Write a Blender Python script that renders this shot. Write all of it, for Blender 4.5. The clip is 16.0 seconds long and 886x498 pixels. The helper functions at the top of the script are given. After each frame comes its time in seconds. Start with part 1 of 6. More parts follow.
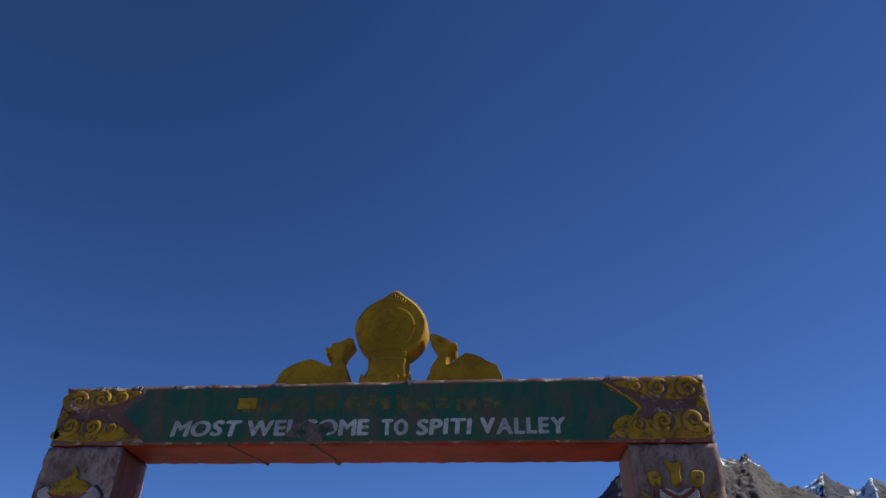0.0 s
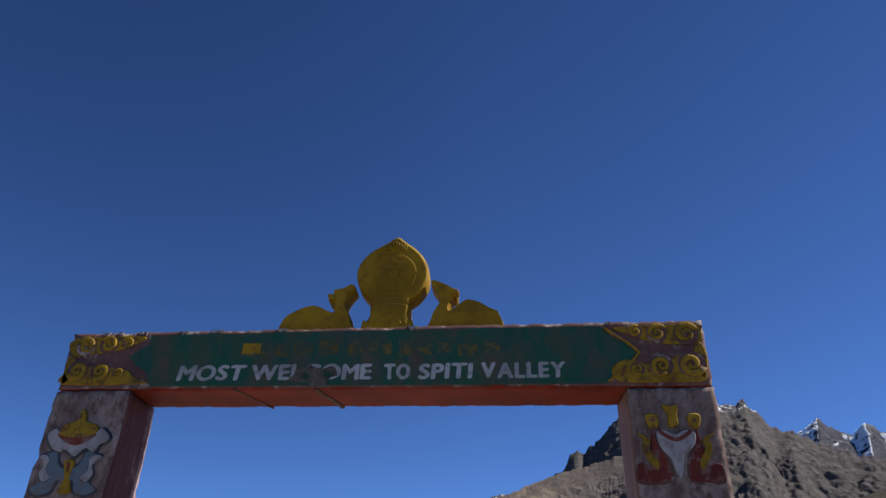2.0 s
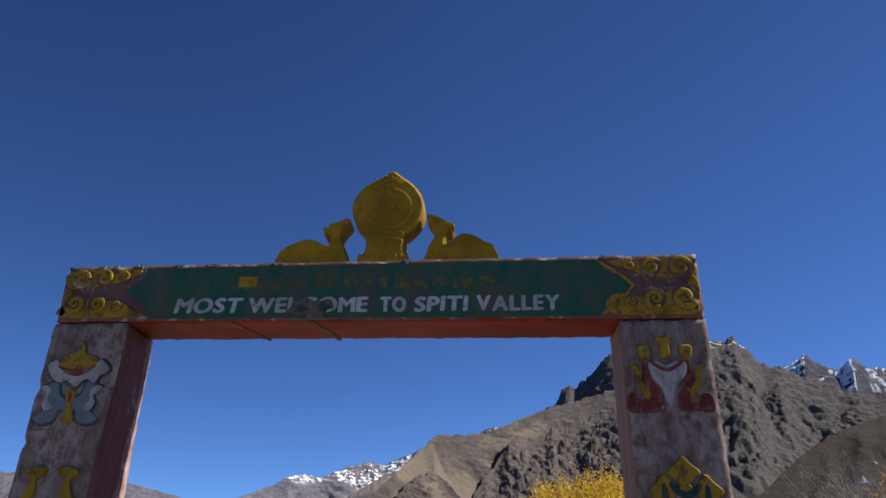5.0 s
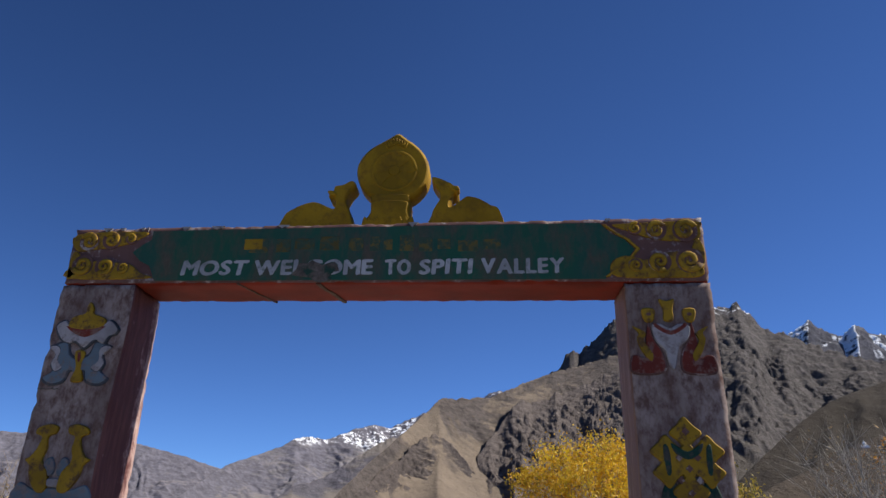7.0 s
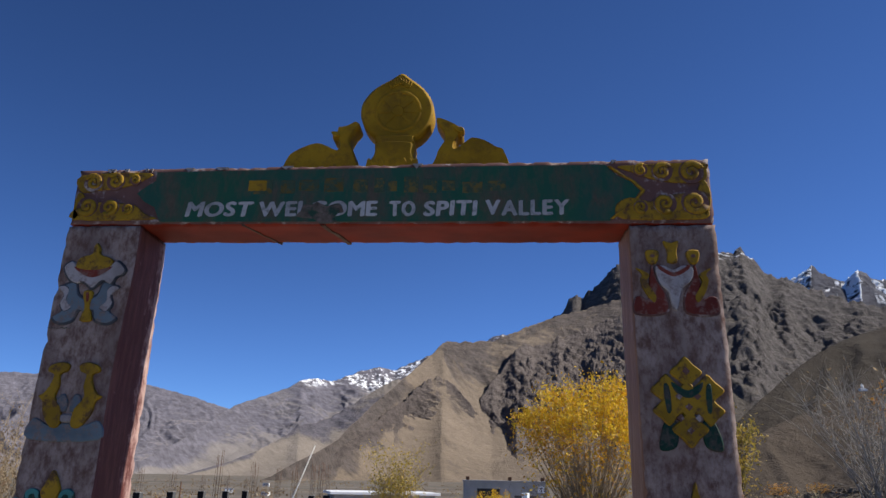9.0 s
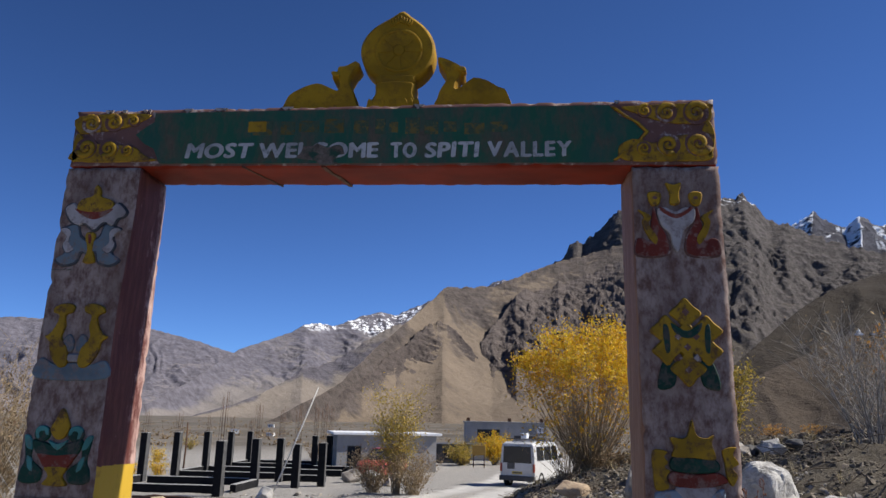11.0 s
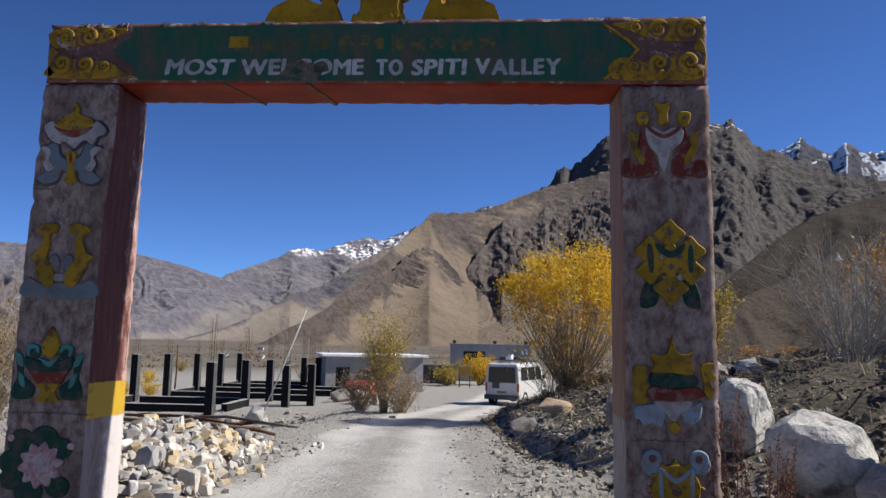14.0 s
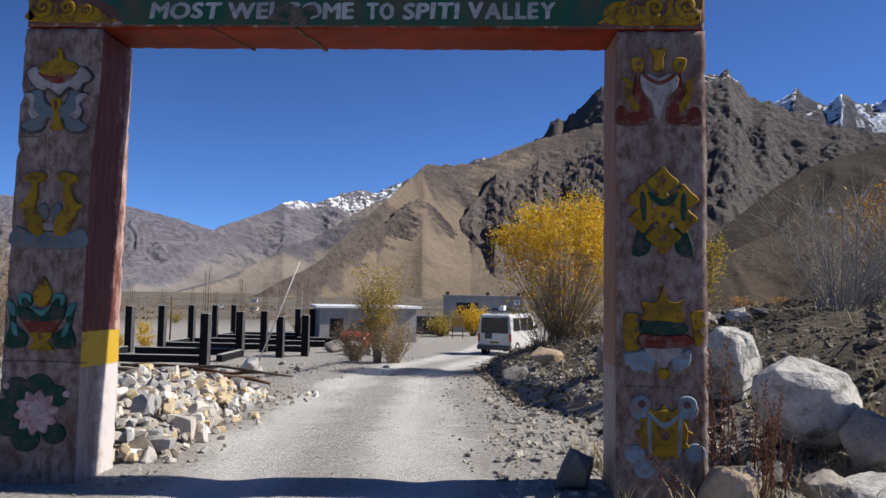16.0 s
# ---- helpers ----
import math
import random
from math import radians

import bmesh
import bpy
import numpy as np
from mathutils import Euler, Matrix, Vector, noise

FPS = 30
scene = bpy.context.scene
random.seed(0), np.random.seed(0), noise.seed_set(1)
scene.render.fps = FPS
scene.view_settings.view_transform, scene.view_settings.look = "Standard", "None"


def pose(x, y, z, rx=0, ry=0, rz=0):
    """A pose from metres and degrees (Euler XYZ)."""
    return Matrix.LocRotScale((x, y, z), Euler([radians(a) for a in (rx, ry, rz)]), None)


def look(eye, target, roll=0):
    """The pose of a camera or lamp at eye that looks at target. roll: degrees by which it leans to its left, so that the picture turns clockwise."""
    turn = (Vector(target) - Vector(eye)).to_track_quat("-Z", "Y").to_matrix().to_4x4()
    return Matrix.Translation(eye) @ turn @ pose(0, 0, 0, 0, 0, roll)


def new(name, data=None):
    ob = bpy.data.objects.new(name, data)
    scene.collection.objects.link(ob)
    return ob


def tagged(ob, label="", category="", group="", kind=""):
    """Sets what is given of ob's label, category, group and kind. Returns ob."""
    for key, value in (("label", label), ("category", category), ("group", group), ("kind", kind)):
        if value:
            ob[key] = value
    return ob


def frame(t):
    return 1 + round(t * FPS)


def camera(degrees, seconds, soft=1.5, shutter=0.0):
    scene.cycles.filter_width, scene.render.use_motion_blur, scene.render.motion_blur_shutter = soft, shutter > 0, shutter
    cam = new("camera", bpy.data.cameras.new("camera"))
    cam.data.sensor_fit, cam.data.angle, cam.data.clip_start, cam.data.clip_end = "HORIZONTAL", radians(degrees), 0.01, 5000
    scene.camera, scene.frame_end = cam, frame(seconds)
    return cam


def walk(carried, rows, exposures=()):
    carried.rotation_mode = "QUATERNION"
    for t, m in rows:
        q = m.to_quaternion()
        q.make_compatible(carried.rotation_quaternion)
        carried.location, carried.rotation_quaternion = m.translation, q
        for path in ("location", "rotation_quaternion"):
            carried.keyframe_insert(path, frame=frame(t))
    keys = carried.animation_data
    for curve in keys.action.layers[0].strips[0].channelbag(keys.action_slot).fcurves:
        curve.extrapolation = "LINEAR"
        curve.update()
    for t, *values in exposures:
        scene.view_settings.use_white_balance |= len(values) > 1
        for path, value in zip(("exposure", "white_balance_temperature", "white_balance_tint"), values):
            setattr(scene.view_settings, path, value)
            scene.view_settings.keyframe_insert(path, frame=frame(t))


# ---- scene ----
cam = camera(63.5, 16.0)
PATH = [
    (0, (1.213, -6.276, 1.891), (1.105, -4.62, 3.008), 0.9),
    (0.5, (1.213, -6.276, 1.886), (1.103, -4.6, 2.972), 0.9),
    (1, (1.214, -6.272, 1.879), (1.102, -4.579, 2.937), 0.8),
    (1.5, (1.208, -6.269, 1.874), (1.095, -4.557, 2.902), 0.8),
    (2, (1.21, -6.267, 1.87), (1.096, -4.537, 2.866), 0.9),
    (2.5, (1.208, -6.268, 1.861), (1.102, -4.52, 2.828), 0.7),
    (3, (1.204, -6.254, 1.852), (1.103, -4.49, 2.79), 0.6),
    (3.5, (1.206, -6.249, 1.845), (1.107, -4.472, 2.757), 0.6),
    (4, (1.202, -6.244, 1.844), (1.105, -4.455, 2.731), 0.6),
    (6.5, (1.2, -6.234, 1.816), (1.086, -4.396, 2.597), 1.0),
    (7, (1.203, -6.232, 1.812), (1.086, -4.384, 2.567), 1.0),
    (7.5, (1.205, -6.227, 1.806), (1.086, -4.365, 2.525), 1.0),
    (8, (1.201, -6.221, 1.797), (1.08, -4.343, 2.475), 1.1),
    (8.5, (1.201, -6.222, 1.789), (1.078, -4.332, 2.431), 1.2),
    (9, (1.2, -6.223, 1.784), (1.071, -4.323, 2.394), 1.2),
    (11.5, (1.195, -6.208, 1.742), (1.065, -4.258, 2.166), 1.2),
    (12, (1.197, -6.21, 1.735), (1.075, -4.251, 2.119), 1.2),
    (12.5, (1.198, -6.207, 1.727), (1.084, -4.241, 2.078), 1.2),
    (13, (1.199, -6.206, 1.716), (1.095, -4.235, 2.04), 1.1),
    (13.5, (1.199, -6.205, 1.71), (1.1, -4.229, 2.003), 1.1),
    (14, (1.197, -6.2, 1.704), (1.104, -4.219, 1.965), 1.1),
    (14.5, (1.198, -6.193, 1.694), (1.11, -4.208, 1.923), 1.0),
    (15, (1.202, -6.183, 1.692), (1.12, -4.194, 1.888), 0.9),
    (15.5, (1.203, -6.182, 1.683), (1.127, -4.191, 1.847), 0.9),
    (16, (1.204, -6.177, 1.674), (1.132, -4.183, 1.803), 1.0),
]
walk(cam, [(t, look(eye, target, roll)) for t, eye, target, roll in PATH])


# ---- world, sun, exposure ----
world = bpy.data.worlds.new("world")
scene.world = world
world.use_nodes = True
wn = world.node_tree.nodes
sky = wn.new("ShaderNodeTexSky")
sky.sky_type = "NISHITA"
sky.sun_disc = False
SUN_EL, SUN_AZ = radians(42.0), radians(3.5)      # azimuth counted from +x towards +y
sky.sun_elevation = SUN_EL
sky.sun_rotation = radians(90.0) - SUN_AZ
sky.altitude = 4000.0
sky.air_density, sky.dust_density, sky.ozone_density = 1.0, 0.3, 3.0
wn["Background"].inputs["Strength"].default_value = 0.082
rich = wn.new("ShaderNodeMix")                    # deep high-altitude blue, paler towards the horizon
rich.data_type, rich.blend_type = "RGBA", "MULTIPLY"
rich.inputs[0].default_value = 1.0
aim = wn.new("ShaderNodeTexCoord")
split = wn.new("ShaderNodeSeparateXYZ")
depth = wn.new("ShaderNodeMath")
depth.operation, depth.inputs[1].default_value = "MULTIPLY_ADD", 0.42
wide = wn.new("ShaderNodeMath")                   # darker away from the valley, most of all away from the sun
wide.operation, wide.inputs[1].default_value = "MULTIPLY_ADD", -0.20
side = wn.new("ShaderNodeMath")
side.operation = "ABSOLUTE"
reach = wn.new("ShaderNodeMapRange")
reach.inputs[1].default_value, reach.inputs[2].default_value = 0.05, 0.95
tone = wn.new("ShaderNodeMix")
tone.data_type = "RGBA"
tone.inputs[6].default_value, tone.inputs[7].default_value = (0.63, 0.91, 1.37, 1), (0.39, 0.58, 0.90, 1)
world.node_tree.links.new(aim.outputs["Generated"], split.inputs[0])
world.node_tree.links.new(split.outputs[0], side.inputs[0])
world.node_tree.links.new(split.outputs[0], wide.inputs[0])
world.node_tree.links.new(split.outputs[2], wide.inputs[2])
world.node_tree.links.new(side.outputs[0], depth.inputs[0])
world.node_tree.links.new(wide.outputs[0], depth.inputs[2])
world.node_tree.links.new(depth.outputs[0], reach.inputs[0])
world.node_tree.links.new(reach.outputs[0], tone.inputs[0])
world.node_tree.links.new(tone.outputs[2], rich.inputs[7])
world.node_tree.links.new(sky.outputs[0], rich.inputs[6])
world.node_tree.links.new(rich.outputs[2], wn["Background"].inputs[0])
sun_data = bpy.data.lights.new("sun", "SUN")
sun_data.energy, sun_data.angle, sun_data.color = 5.0, radians(0.53), (1.0, 0.95, 0.87)
sun = new("sun", sun_data)
TO_SUN = Vector((math.cos(SUN_EL) * math.cos(SUN_AZ), math.cos(SUN_EL) * math.sin(SUN_AZ), math.sin(SUN_EL)))
sun.matrix_world = look(TO_SUN * 60, (0, 0, 0))
scene.view_settings.exposure = 0.40


# ---- materials ----
def ramp_node(nt, stops):
    r = nt.nodes.new("ShaderNodeValToRGB")
    e = r.color_ramp.elements
    while len(e) < len(stops):
        e.new(0.5)
    for k, (p, c) in zip(e, stops):
        k.position, k.color = p, (*c, 1)
    return r


def noise_node(nt, vec, scale, detail=5.0, rough=0.6):
    n = nt.nodes.new("ShaderNodeTexNoise")
    n.inputs["Scale"].default_value, n.inputs["Detail"].default_value = scale, detail
    n.inputs["Roughness"].default_value = rough
    nt.links.new(vec, n.inputs["Vector"])
    return n.outputs["Fac"]


def mix_node(nt, fac, a, b, mode="MIX"):
    m = nt.nodes.new("ShaderNodeMix")
    m.data_type, m.blend_type = "RGBA", mode
    for sock, val in ((m.inputs[0], fac), (m.inputs[6], a), (m.inputs[7], b)):
        if isinstance(val, (int, float)):
            sock.default_value = val
        elif isinstance(val, tuple):
            sock.default_value = (*val, 1)
        else:
            nt.links.new(val, sock)
    return m.outputs[2]


def math_node(nt, op, a, b=0.0, clamp=False):
    m = nt.nodes.new("ShaderNodeMath")
    m.operation, m.use_clamp = op, clamp
    for sock, val in zip(m.inputs, (a, b)):
        if isinstance(val, (int, float)):
            sock.default_value = val
        else:
            nt.links.new(val, sock)
    return m.outputs[0]


def step_node(nt, val, lo, hi):
    m = nt.nodes.new("ShaderNodeMapRange")
    m.interpolation_type = "SMOOTHSTEP"
    nt.links.new(val, m.inputs[0])
    m.inputs[1].default_value, m.inputs[2].default_value = lo, hi
    return m.outputs[0]


def start(name, rough=0.85, metal=0.0, stretch=(1, 1, 1), jitter=False):
    """A node material: returns material, tree, shader and the coordinate socket."""
    m = bpy.data.materials.new(name)
    m.use_nodes = True
    nt = m.node_tree
    b = nt.nodes["Principled BSDF"]
    b.inputs["Roughness"].default_value, b.inputs["Metallic"].default_value = rough, metal
    if rough >= 0.8:
        b.inputs["Specular IOR Level"].default_value = 0.15
    tc = nt.nodes.new("ShaderNodeTexCoord")
    mp = nt.nodes.new("ShaderNodeMapping")
    mp.inputs["Scale"].default_value = stretch
    nt.links.new(tc.outputs["Object"], mp.inputs["Vector"])
    if jitter:
        oi = nt.nodes.new("ShaderNodeObjectInfo")
        sc = math_node(nt, "MULTIPLY", oi.outputs["Random"], 37.0)
        cb = nt.nodes.new("ShaderNodeCombineXYZ")
        for s in cb.inputs:
            nt.links.new(sc, s)
        nt.links.new(cb.outputs[0], mp.inputs["Location"])
    return m, nt, b, mp.outputs[0]


def bump(nt, b, height, strength, dist):
    n = nt.nodes.new("ShaderNodeBump")
    n.inputs["Strength"].default_value, n.inputs["Distance"].default_value = strength, dist
    nt.links.new(height, n.inputs["Height"])
    nt.links.new(n.outputs[0], b.inputs["Normal"])


def surf(name, dark, light, scale=4.0, fine=40.0, rough=0.85, relief=0.004, metal=0.0, stretch=(1, 1, 1), jitter=False,
         stain=None, stain_scale=2.0, stain_cut=(0.52, 0.66), vary=0.0, island=False):
    """Two-scale surface: broad mottling, fine grain and an optional stain with a shape of its own."""
    m, nt, b, v = start(name, rough, metal, stretch, jitter)
    big = noise_node(nt, v, scale)
    grain = noise_node(nt, v, fine, 4.0, 0.7)
    fac = math_node(nt, "ADD", math_node(nt, "MULTIPLY", big, 0.6), math_node(nt, "MULTIPLY", grain, 0.4))
    r = ramp_node(nt, [(0.36, dark), (0.64, light)])
    nt.links.new(fac, r.inputs[0])
    col = r.outputs[0]
    if stain:
        off = nt.nodes.new("ShaderNodeVectorMath")
        off.inputs[1].default_value = (7.3, 3.1, 5.7)
        nt.links.new(v, off.inputs[0])
        s = noise_node(nt, off.outputs[0], stain_scale, 6.0, 0.65)
        col = mix_node(nt, step_node(nt, s, *stain_cut), col, stain)
    if vary:
        src = nt.nodes.new("ShaderNodeNewGeometry").outputs["Random Per Island"] if island else nt.nodes.new("ShaderNodeObjectInfo").outputs["Random"]
        hv = nt.nodes.new("ShaderNodeHueSaturation")
        nt.links.new(col, hv.inputs["Color"])
        nt.links.new(math_node(nt, "ADD", math_node(nt, "MULTIPLY", src, 2 * vary), 1 - vary), hv.inputs["Value"])
        col = hv.outputs[0]
    nt.links.new(col, b.inputs["Base Color"])
    if relief:
        bump(nt, b, fac, 0.8, relief)
    return m


def painted(name, paint, under, wear=(0.50, 0.62), scale=5.0, rough=0.7, relief=0.004, stretch=(1, 1, 1), paint2=None, gloss=0.15):
    """Old paint over a base that shows where the paint has gone."""
    m, nt, b, v = start(name, rough, 0.0, stretch)
    b.inputs["Specular IOR Level"].default_value = gloss
    w = noise_node(nt, v, scale, 8.0, 0.7)
    g = noise_node(nt, v, 45.0, 3.0, 0.6)
    tone = noise_node(nt, v, 1.7, 4.0, 0.6)
    p2 = paint2 or tuple(c * 0.62 for c in paint)
    pc = mix_node(nt, step_node(nt, tone, 0.38, 0.66), paint, p2)
    uc = mix_node(nt, g, tuple(c * 0.6 for c in under), tuple(min(1, c * 1.35) for c in under))
    nt.links.new(mix_node(nt, step_node(nt, w, *wear), pc, uc), b.inputs["Base Color"])
    bump(nt, b, math_node(nt, "ADD", w, math_node(nt, "MULTIPLY", g, 0.3)), 0.6, relief)
    return m


# ---- geometry helpers ----
def ease(a, b, x):
    t = min(1.0, max(0.0, (x - a) / (b - a)))
    return t * t * (3 - 2 * t)


def part(name, bm, material, parent=None, label="", smooth=False):
    me = bpy.data.meshes.new(name)
    bm.normal_update()
    bm.to_mesh(me)
    bm.free()
    for m in material if isinstance(material, (list, tuple)) else [material]:
        me.materials.append(m)
    if smooth:
        me.polygons.foreach_set("use_smooth", [True] * len(me.polygons))
    ob = new(name, me)
    if parent:
        ob.parent = parent
    if label:
        tagged(ob, label)
    return ob


def shared(name, me, m, parent=None):
    ob = new(name, me)
    ob.matrix_basis = m
    if parent:
        ob.parent = parent
    return ob


def empty(name, label, category, at=(0, 0, 0), rz=0.0, group="", kind=""):
    ob = new(name)
    ob.matrix_basis = pose(*at, 0, 0, rz)
    ob.empty_display_size = 0.1
    return tagged(ob, label, category, group, kind)


def from_grid(name, pts, material, parent=None, smooth=True, label=""):
    """A mesh from an array of rows x columns x 3."""
    n, m, _ = pts.shape
    me = bpy.data.meshes.new(name)
    idx = np.arange(n * m).reshape(n, m)
    quads = np.stack([idx[:-1, :-1], idx[:-1, 1:], idx[1:, 1:], idx[1:, :-1]], -1).reshape(-1, 4)
    me.from_pydata(pts.reshape(-1, 3).tolist(), [], quads.tolist())
    me.materials.append(material)
    if smooth:
        me.polygons.foreach_set("use_smooth", [True] * len(me.polygons))
    ob = new(name, me)
    if parent:
        ob.parent = parent
    return ob


def add_box(bm, x0, x1, y0, y1, z0, z1, mat=0):
    vs = [bm.verts.new((x, y, z)) for z in (z0, z1) for y in (y0, y1) for x in (x0, x1)]
    out = []
    for q in ((0, 2, 3, 1), (4, 5, 7, 6), (0, 1, 5, 4), (2, 6, 7, 3), (0, 4, 6, 2), (1, 3, 7, 5)):
        f = bm.faces.new([vs[i] for i in q])
        f.material_index = mat
        out.append(f)
    return out


def box(x0, x1, y0, y1, z0, z1, bevel=0.0, seg=1):
    bm = bmesh.new()
    add_box(bm, x0, x1, y0, y1, z0, z1)
    if bevel:
        bmesh.ops.bevel(bm, geom=bm.edges[:], offset=bevel, segments=seg, profile=0.6, affect="EDGES", clamp_overlap=True)
    return bm


def add_tube(bm, pts, radii, sides=6, mat=0, cap=True):
    """A tapered tube along points."""
    rings = []
    for i, p in enumerate(pts):
        p = Vector(p)
        d = (Vector(pts[min(i + 1, len(pts) - 1)]) - Vector(pts[max(i - 1, 0)])).normalized()
        side = d.cross(Vector((0.31, 0.93, 0.2))).normalized()
        up = d.cross(side)
        rings.append([bm.verts.new(p + radii[i] * (math.cos(a) * side + math.sin(a) * up)) for a in (2 * math.pi * k / sides for k in range(sides))])
    for a, b in zip(rings, rings[1:]):
        for k in range(sides):
            f = bm.faces.new((a[k], a[(k + 1) % sides], b[(k + 1) % sides], b[k]))
            f.material_index, f.smooth = mat, True
    if cap:
        for f in (bm.faces.new(rings[-1]), bm.faces.new(rings[0][::-1])):
            f.material_index = mat


def tube(pts, radii, sides=8):
    bm = bmesh.new()
    add_tube(bm, pts, radii, sides)
    return bm


def smooth_loop(ctrl, per=6):
    """Catmull-Rom through a closed ring of control points."""
    n, out = len(ctrl), []
    for i in range(n):
        p0, p1, p2, p3 = (np.array(ctrl[(i + k) % n], float) for k in (-1, 0, 1, 2))
        for s in range(per):
            t = s / per
            out.append(0.5 * (2 * p1 + (p2 - p0) * t + (2 * p0 - 5 * p1 + 4 * p2 - p3) * t * t + (3 * p1 - p0 - 3 * p2 + p3) * t ** 3))
    return [tuple(p) for p in out]


def crosses(ring):
    """Whether a ring cuts itself."""
    p = np.array(ring)
    q = np.roll(p, -1, 0)
    d = q - p
    n = len(p)
    for i in range(n):
        r = p - p[i]
        den = d[i, 0] * d[:, 1] - d[i, 1] * d[:, 0]
        den = np.where(abs(den) < 1e-12, 1e-12, den)
        t = (r[:, 0] * d[:, 1] - r[:, 1] * d[:, 0]) / den
        u = (r[:, 0] * d[i, 1] - r[:, 1] * d[i, 0]) / den
        hit = (t > 1e-6) & (t < 1 - 1e-6) & (u > 1e-6) & (u < 1 - 1e-6)
        hit[[i, (i + 1) % n, i - 1]] = False
        if hit.any():
            return True
    return False


def inset(ring, w):
    out, n = [], len(ring)
    for i, (x, z) in enumerate(ring):
        a, b = ring[i - 1], ring[(i + 1) % n]
        tx, tz = b[0] - a[0], b[1] - a[1]
        l = math.hypot(tx, tz) or 1
        out.append((x - tz / l * w, z + tx / l * w))
    return out


def add_slab(bm, ring, y0, y1, bevel=0.0, mat=0):
    """A ring of (x, z) made solid between two depths; the front (y0) edge is rounded by bevel."""
    area = sum(a[0] * b[1] - b[0] * a[1] for a, b in zip(ring, ring[1:] + ring[:1]))
    ring = ring if area > 0 else ring[::-1]
    back = [bm.verts.new((x, y1, z)) for x, z in ring]
    layers = [back]
    if bevel:
        w = bevel
        while w > 1e-4 and crosses(inset(ring, w)):
            w *= 0.6
        layers.append([bm.verts.new((x, y0 + bevel, z)) for x, z in ring])
        layers.append([bm.verts.new((x, y0, z)) for x, z in inset(ring, w)])
    else:
        layers.append([bm.verts.new((x, y0, z)) for x, z in ring])
    for a, b in zip(layers, layers[1:]):
        for i in range(len(ring)):
            j = (i + 1) % len(ring)
            f = bm.faces.new((a[i], a[j], b[j], b[i]))
            f.material_index, f.smooth = mat, bool(bevel)
    f = bm.faces.new(layers[-1])
    f.material_index = mat
    g = bm.faces.new(back[::-1])
    g.material_index = mat
    f.normal_update()
    g.normal_update()
    bmesh.ops.triangulate(bm, faces=[f, g])


def slab(ring, y0, y1, bevel=0.0):
    bm = bmesh.new()
    add_slab(bm, ring, y0, y1, bevel)
    return bm


def hull_bm(seed, n=10, flat=1.0):
    """A broken angular stone of radius about 1."""
    rnd = random.Random(seed)
    bm = bmesh.new()
    for _ in range(n):
        d = Vector((rnd.gauss(0, 1), rnd.gauss(0, 1), rnd.gauss(0, 1))).normalized() * rnd.uniform(0.82, 1.05)
        bm.verts.new((d.x, d.y, d.z * flat))
    bmesh.ops.convex_hull(bm, input=bm.verts[:])
    for v in [v for v in bm.verts if not v.link_faces]:
        bm.verts.remove(v)
    bm.verts.index_update()
    return bm


def rock_bm(seed, n=13, cuts=5, rough=0.05):
    """A larger weathered rock: an angular hull, its faces cut up and worn."""
    bm = hull_bm(seed, n)
    bmesh.ops.bevel(bm, geom=bm.edges[:], offset=0.07, segments=2, profile=0.5, affect="EDGES", clamp_overlap=True)
    bmesh.ops.triangulate(bm, faces=bm.faces[:])
    bmesh.ops.subdivide_edges(bm, edges=[e for e in bm.edges if e.calc_length() > 0.25], cuts=cuts, use_grid_fill=True)
    bmesh.ops.triangulate(bm, faces=bm.faces[:])
    bm.normal_update()
    off = Vector((seed * 3.7, seed * 1.3, 0))
    for v in bm.verts:
        v.co += v.normal * (rough * noise.fractal(v.co * 1.8 + off, 1.0, 2.0, 3) + 0.35 * rough * (1 - 2 * abs(noise.fractal(v.co * 6 + off, 0.8, 2.0, 4))))
    return bm


# ---- the land ----
TOE = ((-9, -2, 1, 3.5, 6, 10, 15, 20, 26, 35, 60), (7.5, 5.6, 4.3, 3.1, 2.3, 2.0, 1.7, 2.5, 4.8, 6.5, 9.0))
ROAD = ((-30, -6, 0, 3, 7.5, 12, 16, 20.5, 27, 45, 70, 120), (1.2, 0.15, -0.08, -0.28, -0.50, -0.55, 0.0, 0.85, 1.95, 4.2, 8.0, 18.0))


def land(x, y, fine=True):
    """Height of the ground."""
    z = -0.037 * (min(max(y, 2.0), 32.0) - 2.0)
    z += (-1.1 - z) * ease(-2.6, -5.2, x) * ease(8.0, 18.0, y)
    z -= 1.1 * ease(55.0, 170.0, math.hypot(x, y))
    up = x - float(np.interp(y, *TOE))
    if up > 0:
        fade = 1 - ease(24, 60, y)
        toe = ease(3.0, 5.5, y) * (1 - ease(14.0, 18.0, y))
        z += fade * ((2.1 - 0.25 * toe) * (1 - math.exp(-up * 0.19)) + 0.03 * min(up, 40) + 0.24 * toe * ease(0.0, 0.32, up))
    if fine:
        near = 1 - ease(40, 120, math.hypot(x, y))
        if near > 0:
            r = abs(x - float(np.interp(y, *ROAD)))
            rough = 0.25 + 0.75 * ease(1.2, 2.4, r)
            z += near * rough * (0.05 * noise.fractal((x * 0.6, y * 0.6, 3.0), 1.0, 2.0, 4) + 0.022 * noise.fractal((x * 4.0, y * 4.0, 9.0), 1.0, 2.0, 3))
            z -= near * 0.035 * math.exp(-((r - 0.85) / 0.28) ** 2)
            if up > 0:
                z += near * ease(0, 2.5, up) * (0.22 * noise.fractal((x * 0.9, y * 0.9, 21.0), 1.0, 2.0, 5) + 0.07 * noise.fractal((x * 2.6, y * 2.6, 5.0), 0.8, 2.0, 3))
    return z


